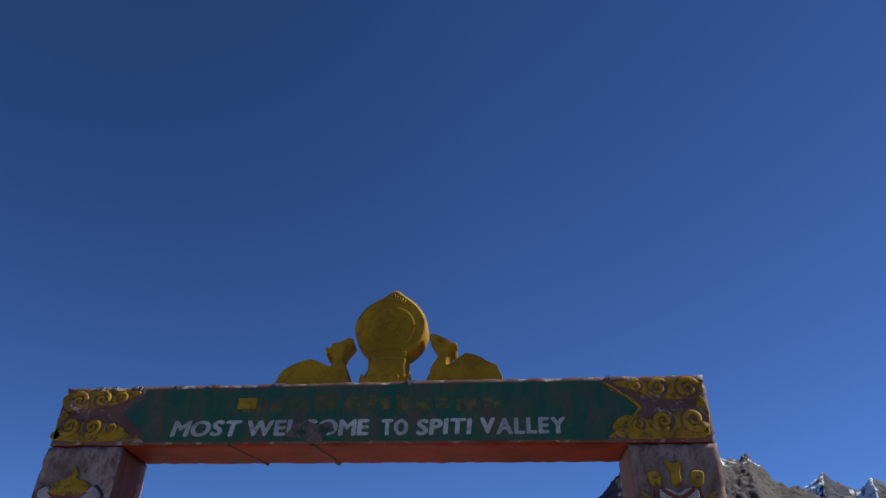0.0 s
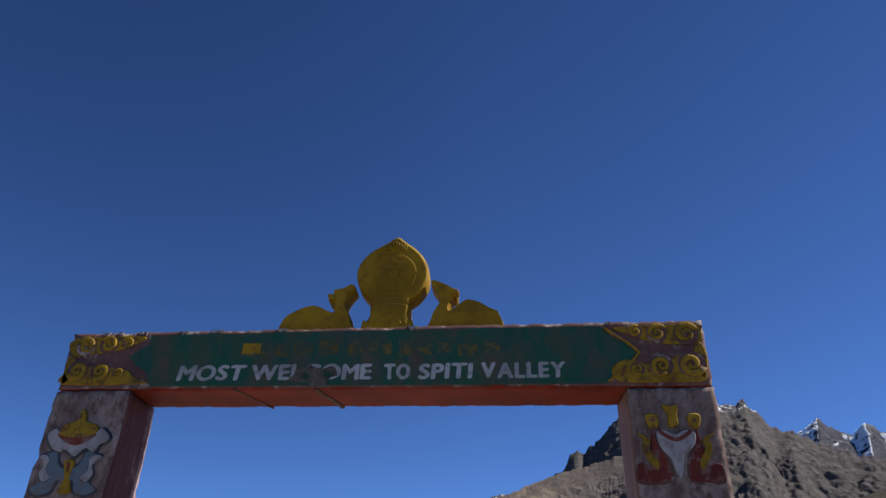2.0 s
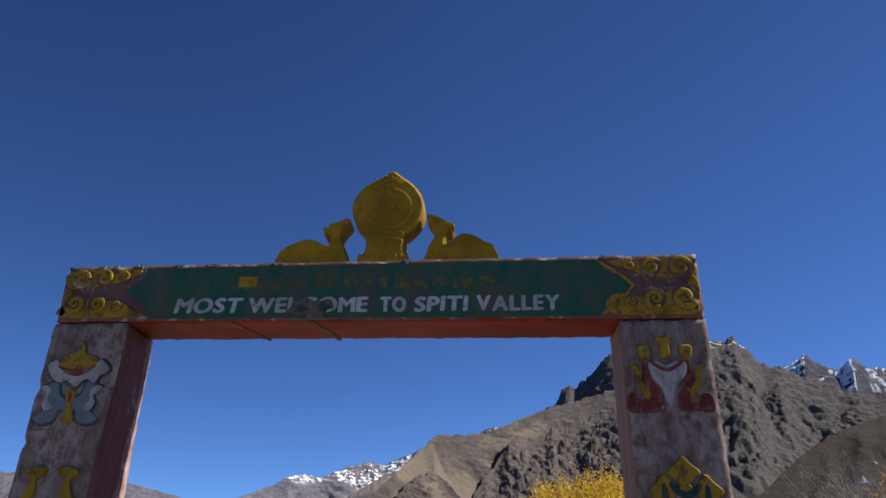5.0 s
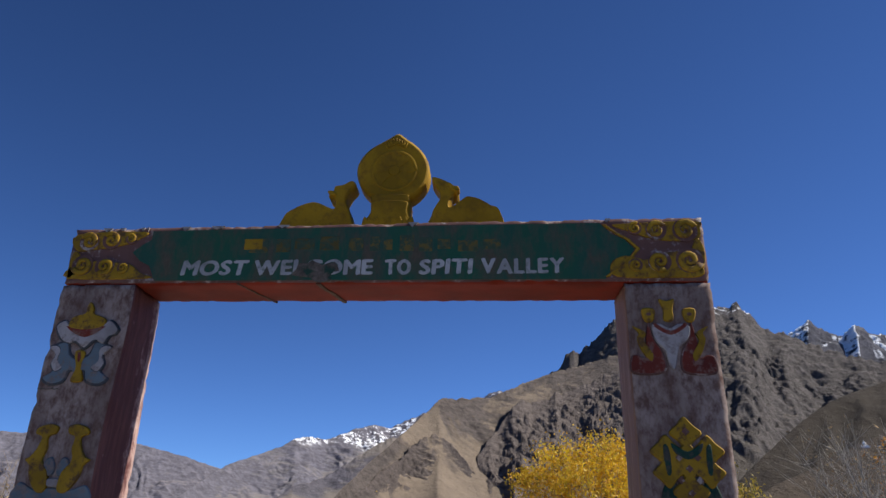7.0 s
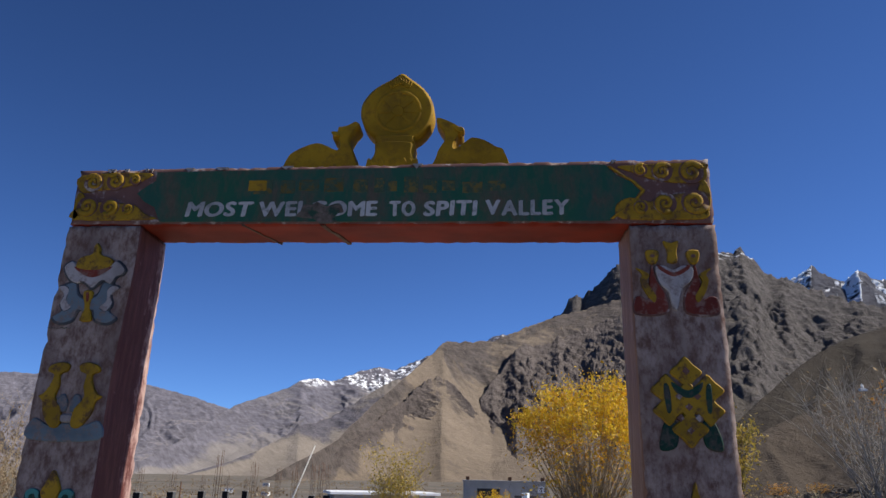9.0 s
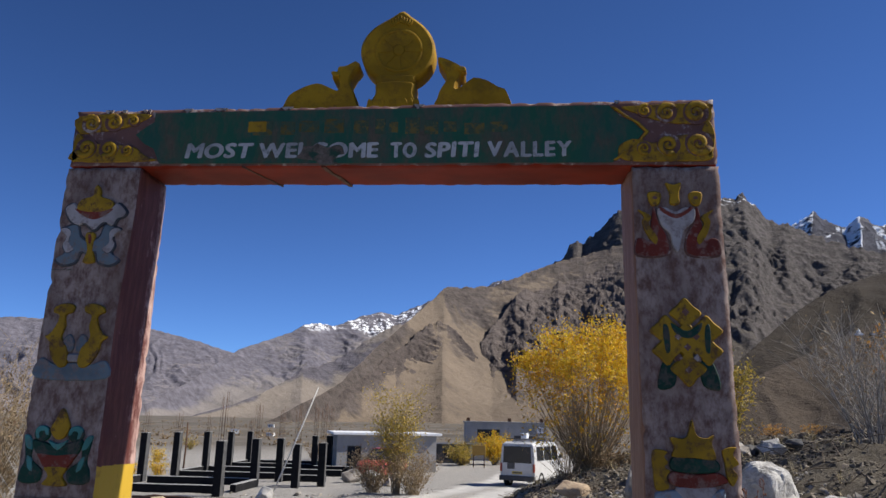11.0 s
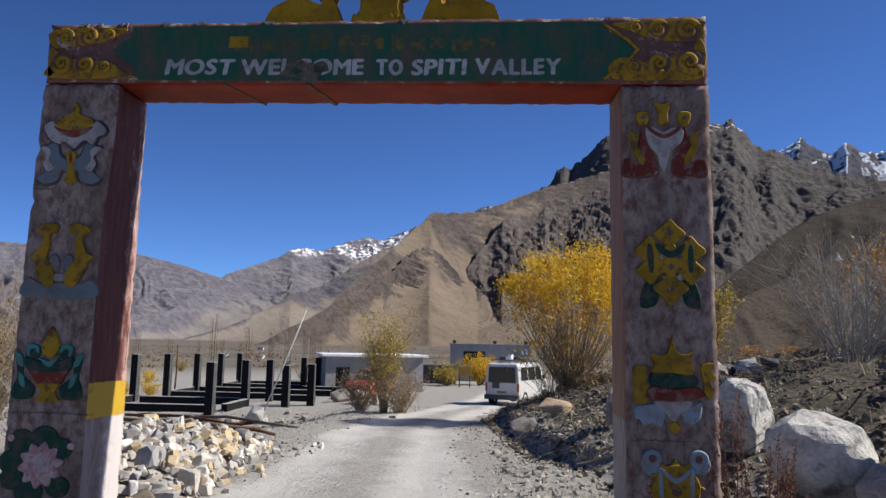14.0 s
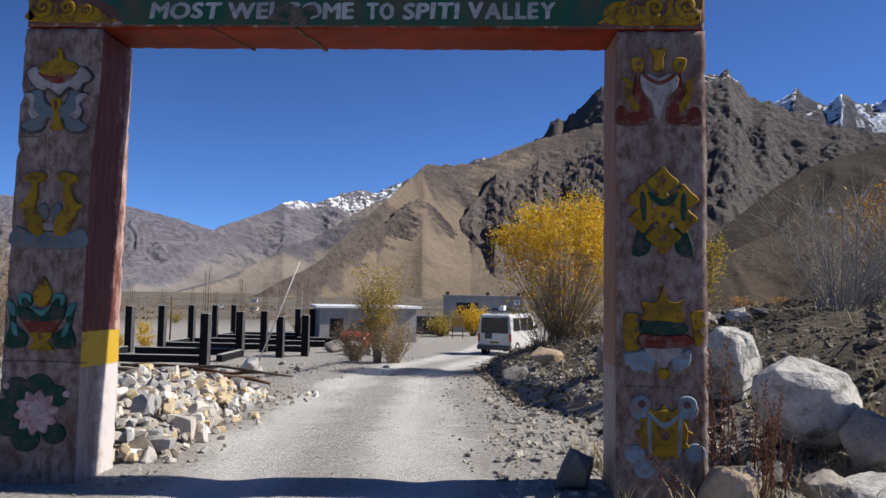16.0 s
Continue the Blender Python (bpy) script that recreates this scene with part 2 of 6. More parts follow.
def ground_material():
    m, nt, b, v = start("gravel_ground", 0.95)
    sep = nt.nodes.new("ShaderNodeSeparateXYZ")
    nt.links.new(v, sep.inputs[0])
    # distance from the middle of the track, as a curve over y
    cur = nt.nodes.new("ShaderNodeFloatCurve")
    c = cur.mapping.curves[0]
    span = [(y, x) for y, x in zip(*ROAD) if -30 <= y <= 120]
    while len(c.points) < len(span):
        c.points.new(0.5, 0.5)
    for p, (y, x) in zip(c.points, span):
        p.location = ((y + 30) / 150, (x + 5) / 25)
    cur.mapping.update()
    nt.links.new(math_node(nt, "DIVIDE", math_node(nt, "ADD", sep.outputs[1], 30.0), 150.0), cur.inputs["Value"])
    mid = math_node(nt, "SUBTRACT", math_node(nt, "MULTIPLY", cur.outputs[0], 25.0), 5.0)
    wob = noise_node(nt, v, 0.7, 4.0, 0.6)
    r = math_node(nt, "ADD", math_node(nt, "ABSOLUTE", math_node(nt, "SUBTRACT", sep.outputs[0], mid)), math_node(nt, "MULTIPLY", math_node(nt, "SUBTRACT", wob, 0.5), 1.3))
    g1, g2, g3 = noise_node(nt, v, 0.45, 5.0), noise_node(nt, v, 14.0, 6.0, 0.75), noise_node(nt, v, 70.0, 3.0, 0.7)
    side = ramp_node(nt, [(0.3, (0.14, 0.131, 0.119)), (0.5, (0.29, 0.273, 0.249)), (0.72, (0.50, 0.475, 0.433))])
    nt.links.new(math_node(nt, "ADD", math_node(nt, "MULTIPLY", g2, 0.65), math_node(nt, "MULTIPLY", g3, 0.35)), side.inputs[0])
    track = ramp_node(nt, [(0.3, (0.36, 0.345, 0.32)), (0.7, (0.60, 0.58, 0.545))])
    nt.links.new(math_node(nt, "ADD", math_node(nt, "MULTIPLY", g2, 0.5), math_node(nt, "MULTIPLY", g1, 0.5)), track.inputs[0])
    wheel = math_node(nt, "SUBTRACT", 1.0, step_node(nt, math_node(nt, "ABSOLUTE", math_node(nt, "SUBTRACT", r, 0.85)), 0.22, 0.75))
    worn = math_node(nt, "MULTIPLY", math_node(nt, "ADD", math_node(nt, "MULTIPLY", wheel, 0.82), math_node(nt, "MULTIPLY", math_node(nt, "SUBTRACT", 1.0, step_node(nt, r, 1.0, 1.8)), 0.18)), 1.0, True)
    col = mix_node(nt, worn, side.outputs[0], track.outputs[0])
    # slate earth on the bank, dry valley floor far off
    slate = ramp_node(nt, [(0.35, (0.046, 0.037, 0.027)), (0.6, (0.135, 0.115, 0.087)), (0.78, (0.30, 0.262, 0.205))])
    nt.links.new(g2, slate.inputs[0])
    bank = nt.nodes.new("ShaderNodeFloatCurve")
    c = bank.mapping.curves[0]
    span = list(zip(*TOE))
    while len(c.points) < len(span):
        c.points.new(0.5, 0.5)
    for p, (y, x) in zip(c.points, span):
        p.location = ((y + 10) / 80, x / 10)
    bank.mapping.update()
    nt.links.new(math_node(nt, "DIVIDE", math_node(nt, "ADD", sep.outputs[1], 10.0), 80.0), bank.inputs["Value"])
    toe = math_node(nt, "MULTIPLY", bank.outputs[0], 10.0)
    up = math_node(nt, "ADD", math_node(nt, "SUBTRACT", sep.outputs[0], toe), math_node(nt, "MULTIPLY", math_node(nt, "SUBTRACT", wob, 0.5), 2.0))
    col = mix_node(nt, step_node(nt, up, 0.0, 1.2), col, slate.outputs[0])
    dist = nt.nodes.new("ShaderNodeVectorMath")
    dist.operation = "LENGTH"
    nt.links.new(v, dist.inputs[0])
    vf = noise_node(nt, v, 0.030, 7.0, 0.7)
    far = ramp_node(nt, [(0.35, (0.080, 0.068, 0.053)), (0.5, (0.135, 0.117, 0.094)), (0.66, (0.20, 0.178, 0.148))])
    nt.links.new(vf, far.inputs[0])
    col = mix_node(nt, step_node(nt, dist.outputs["Value"], 45.0, 80.0), col, far.outputs[0])
    nt.links.new(col, b.inputs["Base Color"])
    bump(nt, b, math_node(nt, "ADD", g2, math_node(nt, "MULTIPLY", g3, 0.5)), 0.9, 0.03)
    return m


def spaced(a, centre, reach, step):
    n = int(math.asinh(reach / a) / step)
    return centre + a * np.sinh(np.arange(-n, n + 1) * step)


GX, GY = spaced(3.0, 1.5, 4600, 0.042), spaced(3.2, 2.0, 4600, 0.042)
ground = from_grid("ground", np.array([[(x, y, land(float(x), float(y))) for x in GX] for y in GY]), ground_material())
tagged(ground, "grey gravel ground with a pale dusty vehicle track", "ground", kind="structure")


def mountain_material(name, rock, scree, scale, snow=0.0, snow_z=1e9, steep=(0.62, 0.80), dark=0.5, patch=0.9, outcrop=0.0, snow_cut=(0.46, 0.53), aspect=None, streak=0.22, relief=0.05):
    """Bare rock where it is steep, scree and dry grass where it is not, and snow lying high up."""
    m, nt, b, v = start(name, 0.95)
    geo = nt.nodes.new("ShaderNodeNewGeometry")
    sep = nt.nodes.new("ShaderNodeSeparateXYZ")
    nt.links.new(geo.outputs["Normal"], sep.inputs[0])
    pos = nt.nodes.new("ShaderNodeSeparateXYZ")
    nt.links.new(v, pos.inputs[0])
    n1 = noise_node(nt, v, scale, 8.0, 0.68)
    n2 = noise_node(nt, v, scale * 9, 6.0, 0.72)
    strat = nt.nodes.new("ShaderNodeMapping")
    strat.inputs["Scale"].default_value = (1, 1, 5)
    strat.inputs["Rotation"].default_value = (radians(24), radians(14), 0)
    nt.links.new(v, strat.inputs["Vector"])
    n3 = noise_node(nt, strat.outputs[0], scale * 3, 6.0, 0.7)
    rr = ramp_node(nt, [(0.35, tuple(c * dark for c in rock)), (0.52, rock), (0.68, tuple(min(1, c * 1.5) for c in rock))])
    nt.links.new(math_node(nt, "ADD", math_node(nt, "MULTIPLY", n2, 0.5), math_node(nt, "MULTIPLY", n3, 0.5)), rr.inputs[0])
    sr = ramp_node(nt, [(0.34, tuple(c * 0.66 for c in scree)), (0.66, tuple(min(1, c * 1.28) for c in scree))])
    fall = nt.nodes.new("ShaderNodeMapping")
    fall.inputs["Scale"].default_value = (1, 1, 0.12)
    nt.links.new(v, fall.inputs["Vector"])
    n4 = noise_node(nt, fall.outputs[0], scale * 7, 5.0, 0.65)
    mottle = math_node(nt, "ADD", math_node(nt, "MULTIPLY", n1, 0.55), math_node(nt, "MULTIPLY", n2, 0.45))
    nt.links.new(math_node(nt, "ADD", math_node(nt, "MULTIPLY", mottle, 1 - streak), math_node(nt, "MULTIPLY", n4, streak)), sr.inputs[0])
    flat = math_node(nt, "ADD", sep.outputs[2], math_node(nt, "MULTIPLY", math_node(nt, "SUBTRACT", n1, 0.5), patch))
    rise = nt.nodes.new("ShaderNodeAttribute")
    rise.attribute_name = "rise"
    flat = math_node(nt, "SUBTRACT", flat, math_node(nt, "MULTIPLY", math_node(nt, "SUBTRACT", rise.outputs["Fac"], 0.5), outcrop))
    col = mix_node(nt, step_node(nt, flat, *steep), rr.outputs[0], sr.outputs[0])
    if snow:
        high = math_node(nt, "ADD", pos.outputs[2], math_node(nt, "MULTIPLY", math_node(nt, "SUBTRACT", n1, 0.5), snow * 2.2))
        lies = math_node(nt, "MULTIPLY", step_node(nt, high, snow_z, snow_z + snow * 0.35), step_node(nt, math_node(nt, "ADD", math_node(nt, "MULTIPLY", n1, 0.5), math_node(nt, "MULTIPLY", n2, 0.5)), *snow_cut))
        if aspect:
            lies = math_node(nt, "MULTIPLY", lies, step_node(nt, math_node(nt, "ADD", sep.outputs[0], math_node(nt, "MULTIPLY", math_node(nt, "SUBTRACT", n2, 0.5), 0.8)), *aspect))
        col = mix_node(nt, lies, col, (0.86, 0.88, 0.92))
    nt.links.new(col, b.inputs["Base Color"])
    bump(nt, b, math_node(nt, "ADD", n2, math_node(nt, "MULTIPLY", n3, 0.35)), 0.8, relief / scale)
    return m


EYE = Vector((1.2, -6.2, 1.7))


def blunt(p):
    """Ridged noise whose crests are worn round."""
    return 1 - 2 * math.sqrt(noise.noise(p) ** 2 + 0.012)


def mountain(name, crest, dist, material, label, slope=33.0, gully=0.10, jag=0.012, seed=1.0, nu=420, nv=110, foot=-7.0, wave=420.0, fan=1.5, soften=3, long=1.7, rocky=0.22, cliff=0.55, smooth_low=0.4):
    """A ridge whose crest runs through (azimuth, elevation) in degrees from the valley's mouth, at distances (azimuth, metres), with spurs and gullies on its flank."""
    az, el = (np.array(c) for c in zip(*crest))
    a = np.linspace(az[0], az[-1], nu)
    e = np.interp(a, az, el)
    d = np.interp(a, *zip(*dist))
    k = np.ones(soften) / soften
    e = np.convolve(np.pad(e, soften // 2, mode="edge"), k, "valid")[:nu]
    k = np.hanning(143)[1:-1]
    d = np.convolve(np.pad(d, 70, mode="edge"), k / k.sum(), "valid")[:nu]
    pts = np.zeros((nv + 14, nu, 3))
    rise = np.ones((nv + 14, nu))
    for j in range(nu):
        ra = radians(a[j])
        ways = Vector((math.sin(ra), math.cos(ra), 0))
        top = math.tan(radians(e[j])) * d[j]
        tooth = top * jag * noise.fractal((a[j] * 1.9, seed, 0.0), 0.8, 2.0, 5)
        high = max(top - foot, 2.0)
        run = high / math.tan(radians(slope))
        along = ra * d[j]
        for i in range(nv + 14):
            if i < nv:
                v = i / (nv - 1)
                out, z = d[j] - run * (1 - v), foot + high * v ** fan + tooth * v ** 45
                w = min(1.0, 2.5 * v) * (1 - v ** 8)
            else:
                v = (i - nv + 1) / 14
                out, z, w = d[j] + run * v, foot + (high + tooth) * (1 - v), v * 0.6
            p = ways * out
            q = Vector((p.x / wave, p.y / wave, seed))
            wx, wy = noise.fractal(q * 0.7, 1.0, 2.0, 3), noise.fractal(q * 0.7 + Vector((9, 4, 2)), 1.0, 2.0, 3)
            u, t = along / wave + 0.9 * wx, out / (wave * long) + 0.6 * wy
            r1 = blunt((u, t, seed * 3)) + 0.45 * blunt((u * 2.3 + 5, t * 2.3, seed * 5)) + 0.2 * blunt((u * 5.1 + 3, t * 5.1, seed * 7))
            rib = blunt((u * 6.3, t * 3.1, seed)) + 0.5 * blunt((u * 13.1, t * 6.0, seed + 3))
            r4 = 0.25 * rib + 0.9 * noise.fractal(Vector((p.x / wave * 6, p.y / wave * 6, z / wave * 9)), 0.9, 2.0, 4)
            rock = ease(cliff - 0.22, cliff + 0.22, v + 0.45 * wx) if i < nv else 1.0
            rise[i, j] = rock
            lift = high * gully * w * (smooth_low + (1 - smooth_low) * rock) * (0.62 * (r1 - 0.8) + rocky * (0.4 + 1.4 * rock) * r4)
            pts[i, j] = (EYE.x + ways.x * (out - 0.4 * lift), EYE.y + ways.y * (out - 0.4 * lift), EYE.z + z + 0.8 * lift)
    ob = from_grid(name, pts, material)
    ob.data.attributes.new("rise", "FLOAT", "POINT").data.foreach_set("value", rise.ravel())
    return tagged(ob, label, "mountain", kind="structure")


LEFT = ((-60, 5.2), (-42.9, 6.0), (-34, 6.3), (-28.9, 6.5), (-25.9, 6.1), (-23.9, 5.7), (-21.9, 5.2), (-19.8, 4.6), (-18, 3.2), (-16, 1.5), (-14, 0.2))
CENTRE = ((-31, -0.2), (-25.5, 0.8), (-23, 2.3), (-21.2, 3.7), (-19.6, 4.9), (-17.8, 5.6), (-15.7, 6.4), (-14.6, 7.1), (-13.5, 7.2), (-12.4, 7.0), (-10.5, 7.8), (-8.7, 8.3), (-7.5, 8.0), (-6.4, 8.6), (-4.2, 9.5), (-1.4, 10.0), (0.2, 10.7), (0.6, 10.95), (1.3, 11.0), (1.7, 10.8), (4, 9))
SPUR = ((-25, -1.0), (-23.5, -0.5), (-22.0, 0.1), (-19.7, 0.8), (-17.8, 1.6), (-16.2, 2.5), (-15.4, 3.0), (-14.6, 3.7), (-13.4, 3.9), (-12.3, 4.3), (-11.5, 4.8), (-10.0, 5.8), (-8.3, 6.9), (-5.7, 7.9), (-3.0, 8.0))
SLOPE = ((-18.0, -0.7), (-16.4, -0.1), (-14.8, 0.9), (-13.2, 1.7), (-11.6, 2.7), (-11.0, 3.5), (-9.9, 4.5), (-9.1, 5.4), (-7.8, 6.5), (-6.5, 7.7), (-5.5, 8.6), (-4.4, 9.6), (-3.7, 10.3), (-3.4, 10.4), (-2.5, 10.4), (-1.2, 10.4), (0.2, 10.5), (1.8, 11.1), (3.4, 11.7), (5.4, 12.4), (7.5, 12.9), (10.2, 13.6), (12.8, 14.0), (14.8, 12.1), (17.5, 6.2))
BAND = ((-1.4, 3.5), (-0.7, 6.0), (-0.3, 6.6), (0.3, 7.5), (0.9, 8.0), (1.5, 8.9), (2.1, 9.9), (2.7, 10.2), (3.6, 10.1), (4.3, 10.2), (4.9, 10.4), (5.5, 10.8), (6.0, 10.8), (7.4, 11.2), (8.7, 11.8), (10.1, 12.3), (11.8, 12.6), (13.9, 11.3), (15.7, 8.3), (17.4, 5.0))
RIB = ((-12.6, 0.9), (-11.6, 1.9), (-10.5, 2.7), (-9.3, 3.6), (-8.2, 4.6), (-7.4, 5.4), (-6.6, 5.8), (-6.3, 6.3), (-5.4, 7.0), (-4.8, 7.5), (-4.2, 7.8), (-3.4, 7.5), (-2.6, 6.7), (-1.6, 5.7), (-0.8, 4.6), (0.2, 3.5), (1.3, 2.2), (2.8, 0.4), (4.4, -1.2))
PEAK = ((3.4, 10.7), (5.0, 12.2), (5.7, 12.7), (6.0, 12.8), (6.3, 13.3), (6.7, 13.9), (7.1, 14.0), (7.5, 13.6), (8.1, 14.3), (8.9, 15.0), (10.3, 16.3), (12.4, 17.0), (15.4, 17.2), (18.0, 16.9), (19.8, 16.8), (20.4, 16.2), (21, 15.4), (21.5, 14.8), (22.4, 14.5), (22.9, 14.2), (24.1, 13.5), (25.9, 12.6), (27.2, 12.3), (28.2, 11.8), (29.9, 11.6), (35.6, 11.6), (42, 9.2), (60, 8))
FAR = ((17, 9), (19.8, 12.2), (21.8, 13.6), (23, 14.2), (24.4, 15.0), (25.5, 14.2), (26.4, 13.7), (27.3, 14.4), (28.1, 13.8), (29.2, 13.5), (30.2, 13.9), (32.6, 13.1), (37, 10.5))
HILL = ((13.0, -0.3), (15.5, 1.2), (18.4, 4.6), (20.2, 6.0), (21.3, 7.0), (22.6, 8.0), (24.2, 9.1), (26.0, 9.9), (28.3, 10.4), (31, 11.2), (34.1, 11.6), (39.6, 9.5), (60, 8))
FOLD = ((14.0, -0.5), (18.0, 2.6), (20.5, 4.0), (23.0, 5.0), (25.0, 6.1), (27.5, 7.0), (31.0, 8.6), (36, 8.0), (60, 7))
# distance haze is put into the bluish rock and scree tones
mountain("mountain", LEFT, ((-60, 3000), (-20, 3600), (-14, 3900)), mountain_material("hazed_left_rock", (0.130, 0.123, 0.146), (0.190, 0.173, 0.180), 0.006, steep=(0.66, 0.92), outcrop=0.3, dark=0.5),
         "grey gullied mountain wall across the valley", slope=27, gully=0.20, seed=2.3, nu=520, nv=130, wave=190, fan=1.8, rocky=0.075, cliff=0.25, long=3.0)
# rock and scree lightened, rock made bluer: haze carried by the colour
mountain("mountain", CENTRE, ((-30, 1500), (-25, 2000), (-19.6, 3100), (-14, 3600), (-8, 4100), (4, 4200)), mountain_material("hazed_snowy_rock", (0.132, 0.125, 0.148), (0.205, 0.186, 0.178), 0.004, snow=170, snow_z=420, steep=(0.62, 0.95), patch=0.8, outcrop=0.30, snow_cut=(0.51, 0.54), dark=0.45),
         "hazy grey mountain with snow along its crest", slope=17, gully=0.19, seed=5.1, nu=560, nv=150, wave=300, fan=2.1, rocky=0.08, cliff=0.62)
# the spur's purple-grey rock has haze mixed into its colour
mountain("mountain", SPUR, ((-25, 1500), (-18, 1900), (-10, 2400), (-3, 2600)), mountain_material("hazed_spur_rock", (0.098, 0.092, 0.108), (0.200, 0.173, 0.150), 0.006, steep=(0.62, 0.92), patch=0.8, outcrop=0.50, dark=0.45),
         "grey scree spur with a dark craggy crest", slope=20, gully=0.13, jag=0.02, seed=8.6, nu=360, nv=110, wave=230, fan=1.9, rocky=0.12, cliff=0.80, smooth_low=0.25)
mountain("mountain", FAR, ((17, 4200), (37, 4300)), mountain_material("peak_rock", (0.060, 0.060, 0.076), (0.095, 0.095, 0.108), 0.0022, snow=220, snow_z=800, steep=(0.7, 0.86), snow_cut=(0.44, 0.50), aspect=(0.08, -0.16)),
         "sharp rocky peaks streaked with snow", slope=34, gully=0.24, jag=0.015, seed=7.7, nu=300, wave=430, fan=1.0, rocky=0.07)
mountain("mountain", PEAK, ((3.4, 2200), (7, 2250), (12, 2350), (22, 2500), (60, 2600)), mountain_material("dark_crag_rock", (0.082, 0.072, 0.068), (0.100, 0.085, 0.070), 0.006, snow=50, snow_z=695, steep=(0.66, 0.95), dark=0.5, patch=1.0, outcrop=0.40, snow_cut=(0.48, 0.54)),
         "dark grey rock peak with ribs and gullies", slope=29, gully=0.085, jag=0.024, seed=3.4, nu=620, nv=220, wave=170, fan=1.45, rocky=0.16, cliff=0.45, smooth_low=0.35)
mountain("mountain", SLOPE, ((-18, 520), (-15, 620), (-10, 950), (-4, 1400), (3, 1650), (8, 1900), (17.5, 2000)), mountain_material("brown_slope", (0.088, 0.073, 0.065), (0.178, 0.140, 0.104), 0.009, steep=(0.68, 0.90), dark=0.4, patch=1.1, outcrop=0.30),
         "smooth tan mountain slope of dry grass and scree", slope=25, gully=0.10, jag=0.010, seed=6.2, nu=520, nv=160, wave=200, fan=1.5, rocky=0.06, cliff=0.84, smooth_low=0.3)
mountain("mountain", BAND, ((-1.4, 1180), (-0.3, 1318), (0.9, 1405), (2.1, 1505), (4.3, 1568), (6, 1640), (8.7, 1755), (17.4, 1840)), mountain_material("rock_band", (0.108, 0.089, 0.080), (0.138, 0.110, 0.086), 0.008, steep=(0.78, 1.02), dark=0.5, patch=0.8, outcrop=0.30),
         "dark broken rock band across the mountain slope", slope=27, gully=0.08, jag=0.020, seed=9.1, nu=420, nv=150, wave=110, fan=1.25, rocky=0.26, cliff=0.35, smooth_low=0.6)
mountain("mountain", RIB, ((-12.6, 755), (-10.5, 885), (-8.2, 1018), (-6.3, 1145), (-4.2, 1265), (-1.6, 1232), (4.4, 1120)), mountain_material("scree_rib", (0.082, 0.067, 0.060), (0.178, 0.140, 0.104), 0.012, steep=(0.62, 0.84), dark=0.4, patch=0.7, outcrop=0.42, streak=0.25),
         "brown scree rib topped by dark crags", slope=27, gully=0.11, jag=0.045, seed=4.7, nu=460, nv=150, wave=110, fan=1.5, rocky=0.32, cliff=0.78, smooth_low=0.22)
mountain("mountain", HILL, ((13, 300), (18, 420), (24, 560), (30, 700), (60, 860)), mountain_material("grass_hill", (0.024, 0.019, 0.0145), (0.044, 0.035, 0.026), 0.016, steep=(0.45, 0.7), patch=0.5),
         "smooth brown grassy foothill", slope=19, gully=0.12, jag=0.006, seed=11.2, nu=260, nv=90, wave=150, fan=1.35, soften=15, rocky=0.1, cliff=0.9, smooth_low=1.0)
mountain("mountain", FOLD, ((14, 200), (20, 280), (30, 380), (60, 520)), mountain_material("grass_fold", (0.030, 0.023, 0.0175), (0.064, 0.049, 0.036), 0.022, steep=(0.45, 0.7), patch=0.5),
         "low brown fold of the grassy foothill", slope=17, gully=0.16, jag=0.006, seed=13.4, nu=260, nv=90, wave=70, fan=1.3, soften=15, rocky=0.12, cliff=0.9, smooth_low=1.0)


# ---- the gate ----
PLASTER = painted("worn_plaster", (0.31, 0.245, 0.215), (0.115, 0.064, 0.051), (0.37, 0.66), 11.0, 0.9, 0.010, (1, 1, 0.6), (0.185, 0.138, 0.120))
SOFFIT = painted("red_soffit_paint", (0.21, 0.022, 0.008), (0.13, 0.045, 0.025), (0.58, 0.74), 4.0, 0.6, 0.004, (0.6, 1, 1))
GREEN = painted("green_paint", (0.017, 0.085, 0.050), (0.085, 0.070, 0.050), (0.42, 0.68), 4.5, 0.65, 0.004, (1, 1, 0.45), (0.02, 0.075, 0.055))
GOLD = painted("ochre_yellow_paint", (0.33, 0.195, 0.015), (0.11, 0.06, 0.025), (0.47, 0.64), 12.0, 0.7, 0.010)
STATUE = painted("yellow_statue_paint", (0.36, 0.205, 0.010), (0.17, 0.092, 0.012), (0.44, 0.74), 9.0, 0.7, 0.012)
WHITE = painted("white_letter_paint", (0.42, 0.42, 0.42), (0.15, 0.17, 0.155), (0.50, 0.70), 16.0, 0.7, 0.002)
RED = painted("dark_red_paint", (0.165, 0.030, 0.018), (0.18, 0.10, 0.08), (0.47, 0.62), 10.0, 0.6, 0.003)
BLUE = painted("grey_blue_paint", (0.125, 0.165, 0.19), (0.17, 0.14, 0.13), (0.47, 0.62), 10.0, 0.7, 0.003)
SKYBLUE = painted("pale_blue_paint", (0.22, 0.29, 0.35), (0.20, 0.17, 0.16), (0.47, 0.62), 10.0, 0.7, 0.003)
CHALK = painted("chalk_white_paint", (0.36, 0.33, 0.32), (0.22, 0.18, 0.17), (0.47, 0.62), 10.0, 0.8, 0.003)
DEEP = painted("deep_green_paint", (0.011, 0.050, 0.033), (0.06, 0.055, 0.045), (0.47, 0.62), 10.0, 0.6, 0.003)
TURQ = painted("turquoise_paint", (0.065, 0.235, 0.21), (0.09, 0.14, 0.125), (0.47, 0.62), 10.0, 0.6, 0.003)
